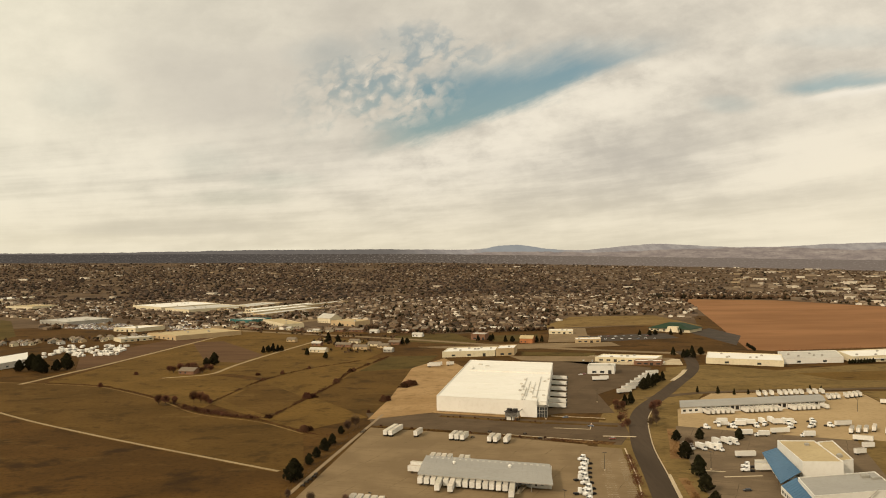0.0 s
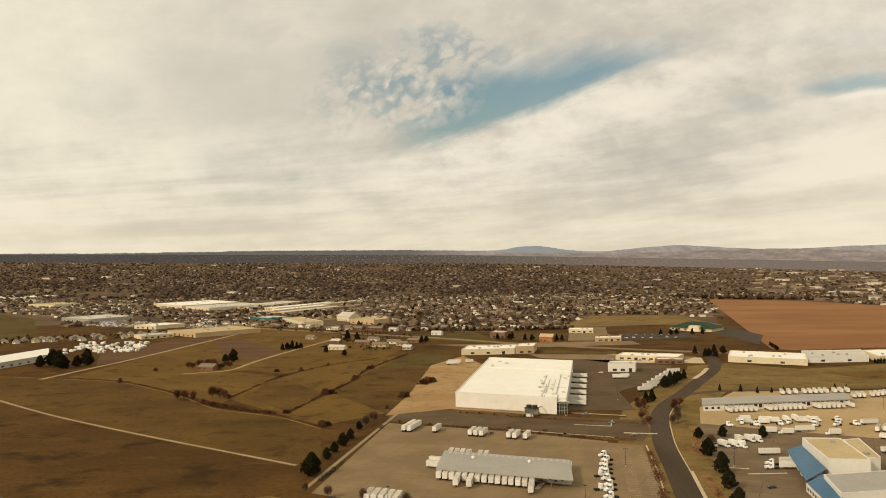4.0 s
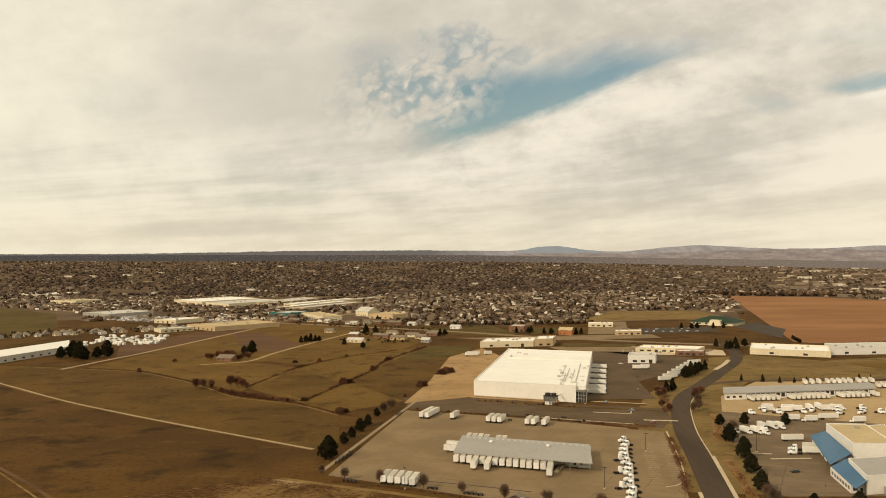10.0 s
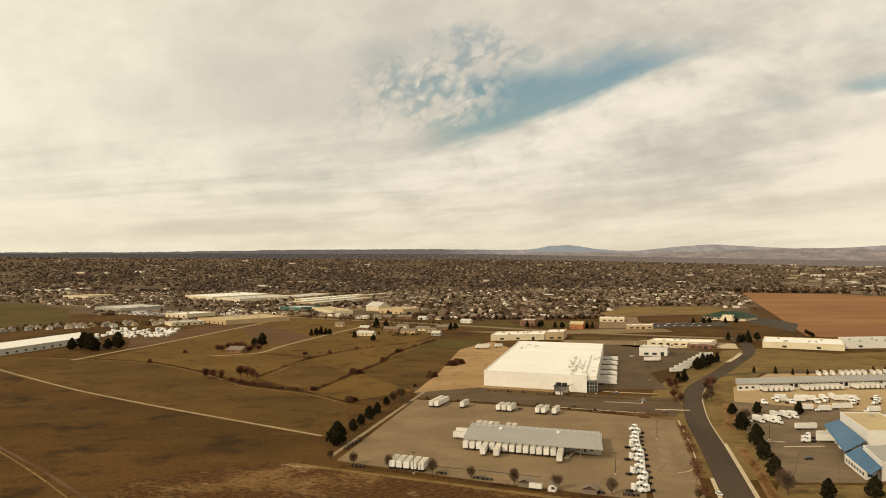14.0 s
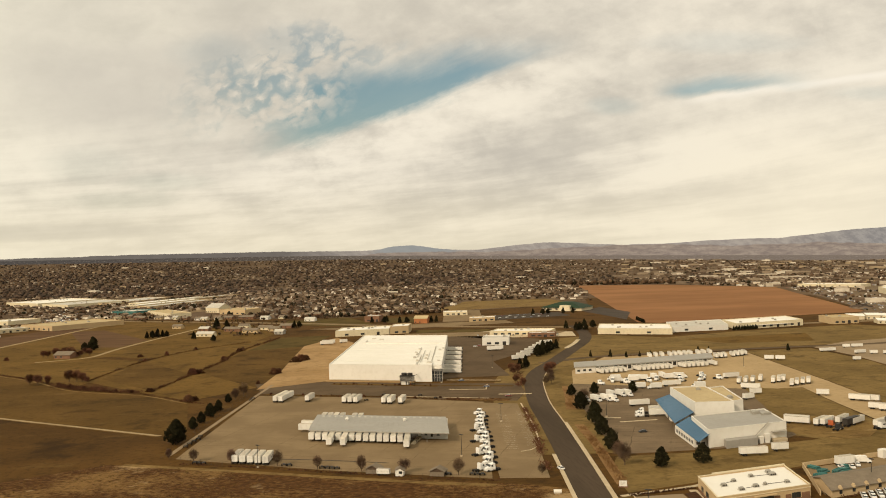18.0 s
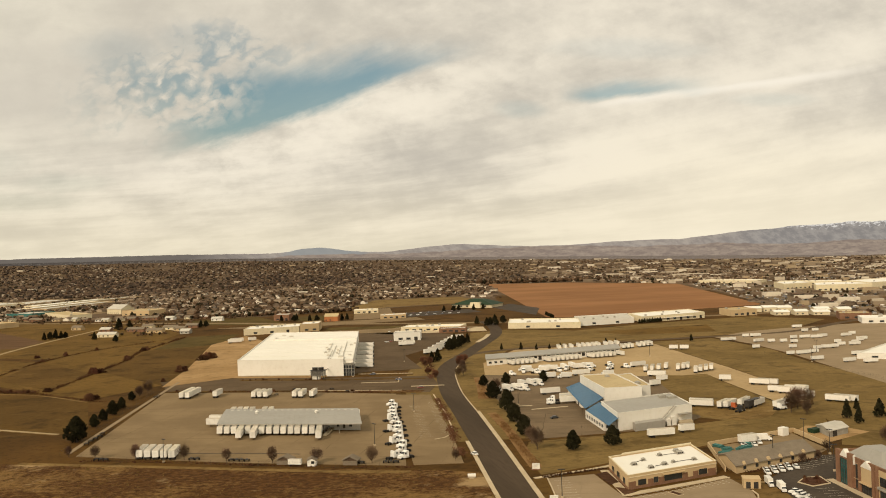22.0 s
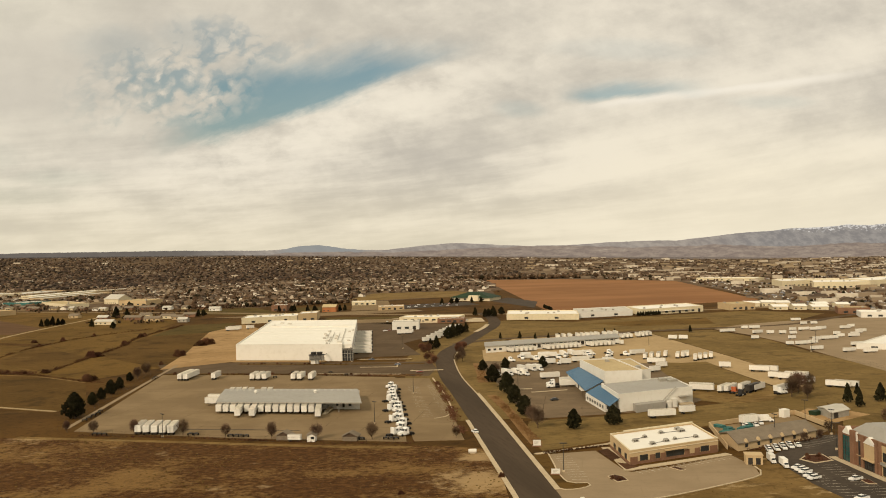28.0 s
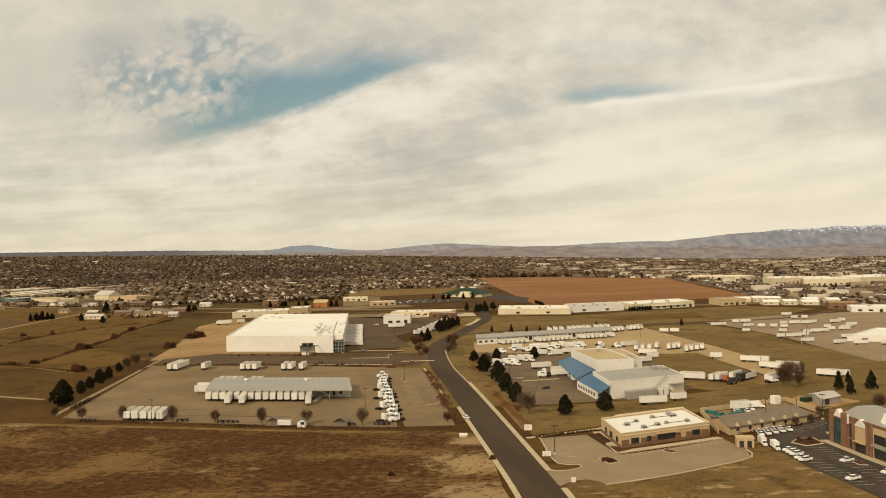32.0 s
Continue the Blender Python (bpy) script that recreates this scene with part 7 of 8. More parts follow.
for k in range(10):
    CAR.put(160 + k * 9, 968 - k * 2.5 + rnd.uniform(-3, 3), 70, 0.10)


def make_machine(label):
    """A stack of blue pipes and frames on the ground."""
    rt = thing("pipe_stack", label, "pipe stack")
    for k in range(7):
        bm = bmesh.new()
        tube(bm, (k % 4 * 1.1, 0, 0.4 + k // 4 * 0.75), (k % 4 * 1.1, 6, 0.4 + k // 4 * 0.75), 0.4, n=8)
        part("pipe", bm, TEAL, rt)
    part("timber", box(bmesh.new(), -0.4, 3.8, 0.8, 1.1, 0, 0.12), BARK, rt)
    return rt


PIPES = Kind(make_machine("stack of blue-green pipes in the storage yard"))
for x, y, dg in ((182, 337, -70), (187, 343, -60), (192, 341, -50), (189, 347, 20), (196, 344, -75), (201, 347, 15)):
    PIPES.put(x, y, dg, 0.12, size=0.85)
PUP.put(199, 350, 8, 0.12)
BOXTRUCK.put(215, 352, 165, 0.12, size=0.8)
root = tagged(mesh_ob("skip_container", prism(bmesh.new(), [(239, 358), (245, 360), (244, 363), (238, 361)], 0, 1.8, inset=-0.08), GREEN_ROOF), "green steel waste skip beside the shed", "skip")
root = tagged(mesh_ob("storage_tank", prism(bmesh.new(), [(224, 358), (227.5, 359), (227, 362), (223.5, 361)], 0, 3.4, inset=0.04), WHITE_WALL), "white storage container by the yard wall", "container")

# rows of parked dollies at the yard edge
def make_dolly():
    rt = thing("trailer_dolly", "dark trailer dolly parked at the fence", "dolly", "trailer dollies")
    part("frame", box(box(bmesh.new(), 0, 2.4, -0.5, 0.5, 0.7, 0.95), 2.4, 3.8, -0.12, 0.12, 0.6, 0.75), DARK, rt)
    bm = bmesh.new()
    tube(bm, (1.2, 0, 0.95), (1.2, 0, 1.1), 0.6, n=10)
    part("turntable", bm, DARK, rt)
    wheels(rt, [(1.2, -0.9), (1.2, 0.9)], 0.5, 0.5)
    return rt


DOLLY = Kind(make_dolly())
for x, y in ((-57, 416), (-55, 415), (-53, 414), (-18, 402), (-16, 401), (-2, 393.5), (0, 392.5), (2, 391.5), (4, 390.5), (22, 383.5), (24, 382.5), (42, 372), (44, 371), (46, 370), (48, 369), (57, 367), (59, 366.4), (61, 365.6),
             (-66, 452), (-65, 458), (-64, 464), (-63, 470), (-62.5, 476), (-47, 588), (-46, 594), (36, 584), (58, 575), (24, 566), (66, 560)):
    DOLLY.put(x, y + 3, 90 + rnd.uniform(-12, 12), 0.12)


# lamp posts
def make_lamp(h):
    rt = thing("lamp_post", "tall steel yard lamp post with two heads", "lamp post", "yard lamp posts")
    bm = bmesh.new()
    tube(bm, (0, 0, 0), (0, 0, h), 0.16, 0.08, n=8)
    part("pole", bm, DARK, rt)
    part("base", box(bmesh.new(), -0.4, 0.4, -0.4, 0.4, 0, 0.7, inset=0.1), CONC, rt)
    for s in (-1, 1):
        part("lamp_head", box(bmesh.new(), -0.25, 0.25, min(s * 0.1, s * 1.2), max(s * 0.1, s * 1.2), h - 0.15, h + 0.1), DARK, rt)
    return rt


LAMP = Kind(make_lamp(9.5))
for x, y in ((-29, 406), (58, 405), (90, 480), (146, 478), (78, 632), (126, 700), (196, 322), (104, 300), (206, 300), (188, 245), (221, 323), (412, 600), (300, 640), (380, 560), (225, 345)):
    LAMP.put(x, y, rnd.uniform(0, 90), 0.05)


def make_sign(w, h, label):
    rt = thing("monument_sign", label, "sign")
    part("sign_base", box(bmesh.new(), -w / 2 - 0.3, w / 2 + 0.3, -0.35, 0.35, 0, 0.4), BRICK, rt)
    part("sign_panel", box(bmesh.new(), -w / 2, w / 2, -0.22, 0.22, 0.4, h, inset=0.03), WHITE_WALL, rt)
    for k in range(3):
        part("writing_bar", box(bmesh.new(), -w / 2 + 0.5, w / 2 - 0.5 - 0.4 * k, -0.24, -0.2, h - 0.50 - k * 0.40, h - 0.40 - k * 0.40), STEEL, rt)
    return rt


for x, y, w, h in ((108.5, 339.5, 2.9, 2.4), (100.3, 297.5, 2.8, 1.9), (96.0, 264, 1.3, 1.7)):
    s = make_sign(w, h, "low white sign on a brick base beside the road")
    s.matrix_basis = pose(x, y, 0.1, 0, 0, -18)
root = thing("propane_tank", "white tank lying beside the road", "tank")
bm = bmesh.new()
tube(bm, (-1.4, 0, 1.0), (1.4, 0, 1.0), 0.75, n=12)
part("tank_shell", bm, WHITE_WALL, root)
part("cradle", box(bmesh.new(), -0.9, 0.9, -0.5, 0.5, 0, 0.4), CONC, root)
root.matrix_basis = pose(82.8, 336, 0.05, 0, 0, -10)

# kerbed planting islands
for pts, lb in (([(115.0, 290.2), (118.0, 291.6), (119.6, 287.8), (119.2, 283.2), (115.0, 282.2)], "kerbed planting island with shrubs"), ([(139, 294.5), (141, 295), (142.5, 290), (140.5, 289.5)], "kerbed planting island with low shrubs"),
                ([(185, 291), (186.5, 284.5), (194.5, 286), (197, 295.5), (191, 296)], "kerbed planting island with grasses"), ([(186, 262), (188.5, 261.5), (187.4, 256), (185, 257)], "kerbed planting island with low shrubs")):
    rt = thing("planting_island", lb, "planter", "car park islands")
    part("kerb", prism(bmesh.new(), pts, 0, 0.28), CONC, rt)
    cx, cy = sum(p[0] for p in pts) / len(pts), sum(p[1] for p in pts) / len(pts)
    part("soil", prism(bmesh.new(), [(p[0] + (cx - p[0]) * 0.14, p[1] + (cy - p[1]) * 0.14) for p in pts], 0.2, 0.34), SHRUB, rt)


# painted bays
def bays(a, b, n, ln, z, side, nm, lb):
    bm = bmesh.new()
    d = Vector((b[0] - a[0], b[1] - a[1], 0)).normalized()
    r = Vector((d.y, -d.x, 0)) * side
    for k in range(n):
        p = Vector((*a, z)).lerp(Vector((*b, z)), k / (n - 1))
        q = [p - d * 0.07, p + d * 0.07, p + d * 0.07 + r * ln, p - d * 0.07 + r * ln]
        prism(bm, [(v.x, v.y) for v in q], z - 0.02, z + 0.008)
    tagged(mesh_ob(nm, bm, PAINT), lb, "marking", kind="structure")


bays((126, 296), (163, 304.5), 16, 6.0, 0.112, 1, "bay_lines", "white parking bay lines at the office")
bays((109, 322), (103, 290), 11, 5.5, 0.112, -1, "bay_lines", "white parking bay lines")
bays((196, 310.5), (217, 322), 9, 6.5, 0.112, 1, "bay_lines", "white parking bay lines")
bays((192, 281), (184, 236), 16, 6.5, 0.112, 1, "bay_lines", "white parking bay lines")
bays((175.2, 281), (168.6, 238), 14, 6.0, 0.112, -1, "bay_lines", "white parking bay lines")
bays((92, 505), (80, 415), 22, 5.5, 0.112, -1, "bay_lines", "faded parking bay lines")
bays((108, 505), (96, 420), 22, 5.5, 0.112, 1, "bay_lines", "faded parking bay lines")
for a, b in (((137, 477), (152, 473)), ((148, 462), (168, 463))):
    tagged(mesh_ob("kerb_strip", ribbon([a, b], -0.8, 0.8, 0.0, 0.22, 4), CONC), "concrete kerb strip in the yard", "kerb", kind="structure")
tagged(mesh_ob("kerb_strip", ribbon([(109, 508), (112, 533)], -0.4, 0.4, 0.0, 0.25, 6), CONC), "concrete kerb", "kerb", kind="structure")
tagged(mesh_ob("kerb_strip", ribbon([(109, 508), (103, 460), (95, 417), (85, 408)], -0.3, 0.3, 0.0, 0.25, 6), CONC), "concrete kerb of the car park", "kerb", kind="structure")
for a, b in (((83.2, 643.6), (119, 631)), ((79, 599), (102, 592.5)), ((102, 592.5), (106.5, 614)), ((34, 584.7), (97.5, 556.4))):
    tagged(mesh_ob("kerb_strip", ribbon([a, b], -0.35, 0.35, 0.0, 0.3, 6), CONC), "thin concrete kerb round a planted strip", "kerb", kind="structure")
tagged(mesh_ob("planted_strip", ribbon([(84, 640), (119, 627.5)], -0.4, 4.5, 0.0, 0.16, 6), MEADOW), "dry planted strip before the warehouse yard", "verge", kind="structure")
tagged(mesh_ob("planted_strip", ribbon([(4, 650), (40, 634), (74, 617)], -3.0, 3.0, 0.0, 0.14, 6), MEADOW), "dry grass strip along the warehouse lane", "verge", kind="structure")
tagged(mesh_ob("kerb_strip", ribbon([(106, 570), (126, 566)], -1.0, 1.0, 0.0, 0.3, 6), CONC), "concrete kerb strip at the yard entrance", "kerb", kind="structure")


# fences
def fence(pts, h, step, name, label):
    rt = thing(name, label, "fence")
    L = resample(pts, step)
    first = None
    for p in L:
        if first is None:
            bm = bmesh.new()
            tube(bm, (0, 0, 0), (0, 0, h), 0.035, n=4)
            ob = first = part("post", bm, DARK, rt)
        else:
            ob = new("post", first.data)
            ob.parent = rt
        ob.location = (p.x, p.y, 0.05)
    for z in (0.15, h * 0.5, h):
        bm = bmesh.new()
        polytube(bm, [Vector((a.x, a.y, z)) for a in L], 0.015, 3)
        part("rail", bm, DARK, rt)


fence([(-69, 430), (-32, 406), (30, 374), (64, 361)], 2.0, 6.0, "yard_fence", "thin wire fence along the terminal yard")
fence([(-74, 436), (-50, 612)], 2.0, 6.0, "yard_fence", "thin wire fence beside the gravel strip")
fence([(378, 613), (366, 468)], 2.0, 6.0, "yard_fence", "thin wire fence of the far trailer yard")

# ---- trees and shrubs ----
def blades(bm, pts, size, rd):
    """Small crossed leaf-like tufts at the given points."""
    for p in pts:
        for _ in range(2):
            n = Vector((rd.gauss(0, 1), rd.gauss(0, 1), rd.gauss(0, 0.7))).normalized()
            t = n.orthogonal().normalized() * size * rd.uniform(0.6, 1.3)
            b = n.cross(t).normalized() * size * rd.uniform(0.35, 0.8)
            bm.faces.new([bm.verts.new(p + v) for v in (t, b, -t * 0.8, -b)])


def make_conifer(seed, h, w, round_top):
    rd = random.Random(seed)
    rt = thing("conifer", "dark green pine tree in winter", "tree", "pine trees")
    bm = bmesh.new()
    tube(bm, (0, 0, 0), (0.1, 0, h * 0.9), 0.26, 0.05, n=7)
    for k in range(14):
        z = h * (0.12 + 0.75 * k / 14)
        a = rd.uniform(0, 6.28)
        r = w * (1 - 0.75 * k / 14)
        tube(bm, (0, 0, z), (r * math.cos(a), r * math.sin(a), z + 0.3), 0.07, 0.02, n=4)
    part("trunk", bm, BARK, rt)
    bm = bmesh.new()
    pts = []
    for k in range(760):
        t = rd.random() ** 0.8
        z = h * (0.09 + 0.91 * t)
        prof = (1 - t) ** 0.75 if not round_top else min(1.0, 0.5 + 3.0 * t) * (1 - t ** 2.3) ** 0.7
        a = rd.uniform(0, 6.28)
        lump = 0.80 + 0.25 * math.sin(3 * a + 9 * t + seed) + 0.12 * math.sin(7 * a - 14 * t)
        r = w * prof * lump * (rd.uniform(0.45, 1.0) ** 0.5)
        pts.append(Vector((r * math.cos(a), r * math.sin(a), z + rd.uniform(-0.3, 0.3))))
    blades(bm, pts, 0.62, rd)
    part("crown", bm, PINE, rt)
    return rt


def make_bare(seed, h, w, twig, label, name="bare_tree"):
    rd = random.Random(seed)
    rt = thing(name, label, "tree", "bare trees")
    bm = bmesh.new()
    tips = []
    tube(bm, (0, 0, 0), (0, 0, h * 0.25), 0.20, 0.13, n=6)
    for k in range(9):
        a, e = rd.uniform(0, 6.28), rd.uniform(0.5, 1.0)
        p0 = Vector((0, 0, h * rd.uniform(0.12, 0.26)))
        p1 = Vector((w * e * math.cos(a) * 0.6, w * e * math.sin(a) * 0.6, h * rd.uniform(0.32, 0.62)))
        tube(bm, p0, p1, 0.10, 0.05, n=4)
        for j in range(4):
            b = a + rd.uniform(-0.9, 0.9)
            p2 = p1 + Vector((w * 0.45 * math.cos(b) * rd.random(), w * 0.45 * math.sin(b) * rd.random(), h * rd.uniform(0.08, 0.33)))
            tube(bm, p1.lerp(p0, rd.uniform(0, 0.3)), p2, 0.04, 0.02, n=3)
            tips.append((p1, p2))
    part("trunk", bm, BARK, rt)
    bm = bmesh.new()
    mid = Vector((0, 0, h * 0.60))
    for k in range(2300):
        d = Vector((rd.gauss(0, 1), rd.gauss(0, 1), rd.gauss(0, 1))).normalized()
        f = rd.random() ** 0.45 * (0.82 + 0.22 * math.sin(5 * math.atan2(d.y, d.x) + seed) * math.cos(4 * d.z))
        q = mid + Vector((d.x * w * f, d.y * w * f, d.z * h * 0.42 * f))
        e = (d + Vector((rd.gauss(0, 0.5), rd.gauss(0, 0.5), 0.5))).normalized() * rd.uniform(0.5, 1.2)
        s = e.orthogonal().normalized() * rd.uniform(0.035, 0.075)
        bm.faces.new([bm.verts.new(v) for v in (q - s, q + s, q + e)])
    part("twig_crown", bm, twig, rt)
    return rt


def make_bush(seed, w, h, material, label):
    rd = random.Random(seed)
    rt = thing("bush", label, "bush", "bushes in the fields")
    bm = bmesh.new()
    pts = []
    for _ in range(520):
        a, e, r = rd.uniform(0, 6.2832), rd.uniform(0, 1.0), rd.random() ** 0.4
        lump = 0.78 + 0.22 * math.sin(3 * a + seed) + 0.10 * math.sin(8 * a)
        pts.append(Vector((w * 0.8 * r * lump * math.cos(a) * (1 - 0.6 * e), w * 0.8 * r * lump * math.sin(a) * (1 - 0.6 * e), h * (0.05 + 0.95 * e * r))))
    blades(bm, pts, 0.27, rd)
    part("foliage", bm, material, rt)
    bm = bmesh.new()
    for k in range(6):
        tube(bm, (0, 0, 0), (rd.gauss(0, w * 0.3), rd.gauss(0, w * 0.3), h * 0.6), 0.06, 0.02, n=3)
    part("stems", bm, BARK, rt)
    return rt


class Mixed:
    """Copies of several patterns at a given height."""

    def __init__(self, kinds):
        self.k = [Kind(o) for o in kinds]
        self.i = 0

    def put(self, x, y, s=1.0, z=0.0, label=""):
        kd = self.k[self.i % len(self.k)]
        self.i += 1
        o = kd.put(x, y, (self.i * 67) % 360, z, label)
        o.scale = (s * (0.92 + 0.16 * ((self.i * 37) % 10) / 10), s, s)
        return o


PINES = Mixed([make_conifer(1, 8.6, 3.3, False), make_conifer(2, 8.2, 3.1, False), make_conifer(3, 7.6, 3.6, True)])
ROUND = Mixed([make_conifer(11, 7.4, 3.5, True), make_conifer(12, 7.8, 3.2, True), make_conifer(13, 7.0, 3.4, True)])
CONES = Mixed([make_conifer(4, 8.4, 2.4, False)])
BARES = Mixed([make_bare(1, 8, 3.0, TWIG, "bare winter tree with brown twigs"), make_bare(2, 8, 2.6, TWIG, "bare winter tree with brown twigs"), make_bare(3, 8, 3.3, TWIG, "bare spreading winter tree")])
REDS = Mixed([make_bare(5, 6, 2.6, REDTWIG, "bare reddish thicket tree in winter"), make_bare(6, 6, 3.0, REDTWIG, "bare reddish thicket tree in winter")])
BUSHES = Mixed([make_bush(1, 3.0, 2.4, REDTWIG, "reddish-brown leafless bush in grass"), make_bush(2, 3.6, 2.0, SHRUB, "low brown bush in grass"), make_bush(3, 2.4, 2.6, REDTWIG, "rust-brown bush in dry grass")])

ROUND.put(-72, 466.5, 1.55, label="large dark pine at the yard corner")
for x, y, s in ((-69.5, 504, 0.95), (-67.5, 521, 1.0), (-65, 539, 1.2), (-62.5, 557, 1.0), (-60.5, 590, 0.85)):
    ROUND.put(x, y, s * 0.85)
for x, y, s in ((140, 505, 1.25), (135.5, 464, 1.35), (130, 434, 1.2), (124.5, 402, 1.15), (133.5, 366, 1.0), (152, 369, 1.1), (163, 556, 0.9), (186, 552, 0.9), (147.8, 553, 0.9)):
    ROUND.put(x, y, s)
for x, y, s in ((273, 382, 1.0), (270, 370, 0.9), (291, 399, 0.65), (216, 742, 0.6), (230, 733, 0.72), (241, 726, 0.6), (253, 728, 0.5), (379, 724, 0.7), (308, 740, 0.6), (318, 742, 0.5), (265, 735, 0.45)):
    CONES.put(x, y, s)
PINES.put(288, 379, 0.95)
for x, y, s in ((-420, 955, 2.3), (-408, 943, 2.2), (-412, 950, 2.0), (-398, 931, 1.8), (-384, 956, 2.2), (-392, 950, 1.6), (-430, 948, 1.6), (-236, 981, 1.7), (-243, 975, 1.2)):
    ROUND.put(x, y, s)
for x, y, s in ((-205, 1098, 1.0), (-200, 1104, 1.1), (-195, 1108, 1.2), (-190, 1112, 1.0), (-186, 1116, 0.9), (-140, 1215, 1.6), (-128, 1222, 1.3), (-122, 1030, 0.9), (-148, 1065, 1.0), (-40, 1180, 1.1), (-34, 1188, 1.0)):
    PINES.put(x, y, s)
for x, y, s in ((150, 690, 1.1), (144, 684, 1.0), (176, 760, 1.3), (183, 772, 1.4), (190, 784, 1.2), (197, 800, 1.1), (205, 812, 1.0)):
    PINES.put(x, y, s)
for x, y in ((272, 985), (278, 992), (283, 985), (268, 1012), (300, 1015), (292, 1022)):
    PINES.put(x, y, 1.1)
for k in range(9):
    PINES.put(420 + k * 3.4, 912 + k * 0.8, 0.6)
for k in range(5):
    ROUND.put(371 + k * 2.2, 1046 + k * 12, 0.6)
for x, y in ((60, 1215), (76, 1212), (80, 1222), (95, 1195), (104, 1192), (135, 1182), (142, 1186), (310, 1265), (330, 1258), (345, 1262), (300, 1255), (285, 1250)):
    PINES.put(x, y, 1.0)
for x, y, s in ((-58, 424, 0.75), (-41, 416, 0.8), (-21, 407, 0.85), (-4, 397.5, 0.7), (14, 388, 0.85), (31, 381, 0.85), (52, 373, 0.85), (-70, 433, 0.6), (-53, 612, 1.1), (-57, 600, 0.9),
                (120.5, 373, 1.15), (122, 385, 0.9), (146, 520, 1.1), (259, 404, 1.25), (268, 412, 1.3), (276, 415, 1.2), (262, 396, 0.9), (252, 330, 0.9), (222, 326, 0.7), (211, 316, 0.5), (203, 314, 0.5),
                (148, 604, 1.0), (152, 622, 1.0), (143, 598, 0.8), (84, 365, 0.6)):
    BARES.put(x, y, s)
for x, y, s in ((160, 660, 1.2), (165, 668, 1.1), (157, 652, 1.0), (136, 676, 1.0), (138, 664, 1.1), (133, 656, 1.0), (128, 600, 0.9), (127, 618, 0.8)):
    REDS.put(x, y, s)
for x, y, s in ((-262, 918, 1.3), (-258, 930, 1.4), (-250, 926, 1.3), (-246, 935, 1.5), (-240, 922, 1.2), (-232, 915, 1.1), (-226, 925, 1.2), (-252, 940, 1.3), (-233, 936, 1.2), (-268, 925, 1.1)):
    REDS.put(x, y, s)
for x, y, s in ((-103, 740, 1.6), (-99, 744, 1.3), (-40, 719, 1.5), (-37, 723, 1.2), (-26, 795, 1.6), (-22, 800, 1.8), (-18, 806, 1.5), (-24, 810, 1.3), (-301, 824, 1.2), (-296, 908, 1.0), (-172, 890, 1.0), (-149, 898, 1.1), (-86, 600, 1.4), (-83, 604, 1.1), 
                (-128, 936, 0.9), (-160, 850, 0.9), (-119, 653, 1.0), (-48, 668, 0.8), (-89, 828, 1.3), (-83, 905, 1.2), (-80, 912, 1.1), (83, 300, 0.5), (48, 290, 0.4)):
    BUSHES.put(x, y, s * 1.35)


def hedge(name, label, pts, width, h, per_m, material, seed):
    """An uneven run of shrubs along a line."""
    rd = random.Random(seed)
    bm = bmesh.new()
    L = resample(pts, 1.0)
    for i in range(len(L) - 1):
        d = (L[i + 1] - L[i])
        k = 0.5 + 0.8 * noise.noise(Vector((L[i].x * 0.06, L[i].y * 0.06, seed)))
        if k <= 0.1:
            continue
        for _ in range(max(1, int(per_m * d.length * k))):
            p = L[i].lerp(L[i + 1], rd.random()) + Vector((rd.gauss(0, width * 0.35), rd.gauss(0, width * 0.35), abs(rd.gauss(0, h * 0.45 * k + 0.1))))
            blades(bm, [p], 0.45, rd)
    ob = mesh_ob(name, bm, material)
    return tagged(ob, label, "hedge", kind="stuff")


hedge("hedge", "uneven brown hedge along a ditch", [(-365, 856), (-303, 830), (-249, 776), (-214, 734), (-175, 679), (-122, 642), (-86, 598), (-66, 585)], 2.2, 1.1, 5, SHRUB, 1)
hedge("hedge", "thick reddish-brown thicket in the ditch", [(-196, 704), (-172, 684), (-148, 664), (-126, 652)], 6.0, 4.0, 40, REDTWIG, 2)
hedge("hedge", "thin dark hedge between paddocks", [(-178, 720), (-162, 845), (-128, 936), (-80, 1000)], 1.8, 1.6, 8, SHRUB, 3)
hedge("hedge", "thin dark hedge between paddocks", [(-119, 651), (-103, 742), (-89, 826), (-83, 905), (-51, 1036)], 2.6, 2.2, 15, SHRUB, 4)
hedge("hedge", "reddish dry hedge beside the road", [(88, 372), (95, 415), (104, 470), (110, 515)], 3.2, 1.3, 16, REDTWIG, 5)
hedge("hedge", "clipped dark hedge behind the office", [(107, 328), (133, 332)], 1.0, 0.9, 14, SHRUB, 6)
hedge("hedge", "dry reeds in the roadside ditch", [(110.5, 345), (114, 368), (121, 415), (126.5, 455)], 3.0, 0.9, 14, WEEDS, 7)
hedge("hedge", "dry reeds in the roadside ditch", [(136, 512), (145, 545), (152, 575)], 4.0, 1.0, 12, WEEDS, 8)
hedge("hedge", "low dark shrubs at the yard edge", [(-64, 421), (-30, 406), (30, 375), (66, 360)], 1.4, 0.7, 4, SHRUB, 9)
hedge("hedge", "low shrubs at the yard edge", [(-40, 612), (30, 583), (90, 550)], 2.0, 0.8, 5, SHRUB, 10)
hedge("hedge", "dark trees and shrubs behind the shops", [(395, 1040), (500, 1058), (600, 1065)], 3.0, 2.0, 3, SHRUB, 11)
hedge("hedge", "reddish shrubs in the yard bed", [(126, 600), (133, 640), (141, 672)], 5.0, 1.4, 10, REDTWIG, 13)
hedge("hedge", "shrubs before the storage office", [(177, 308), (211, 318)], 1.5, 1.2, 8, SHRUB, 14)
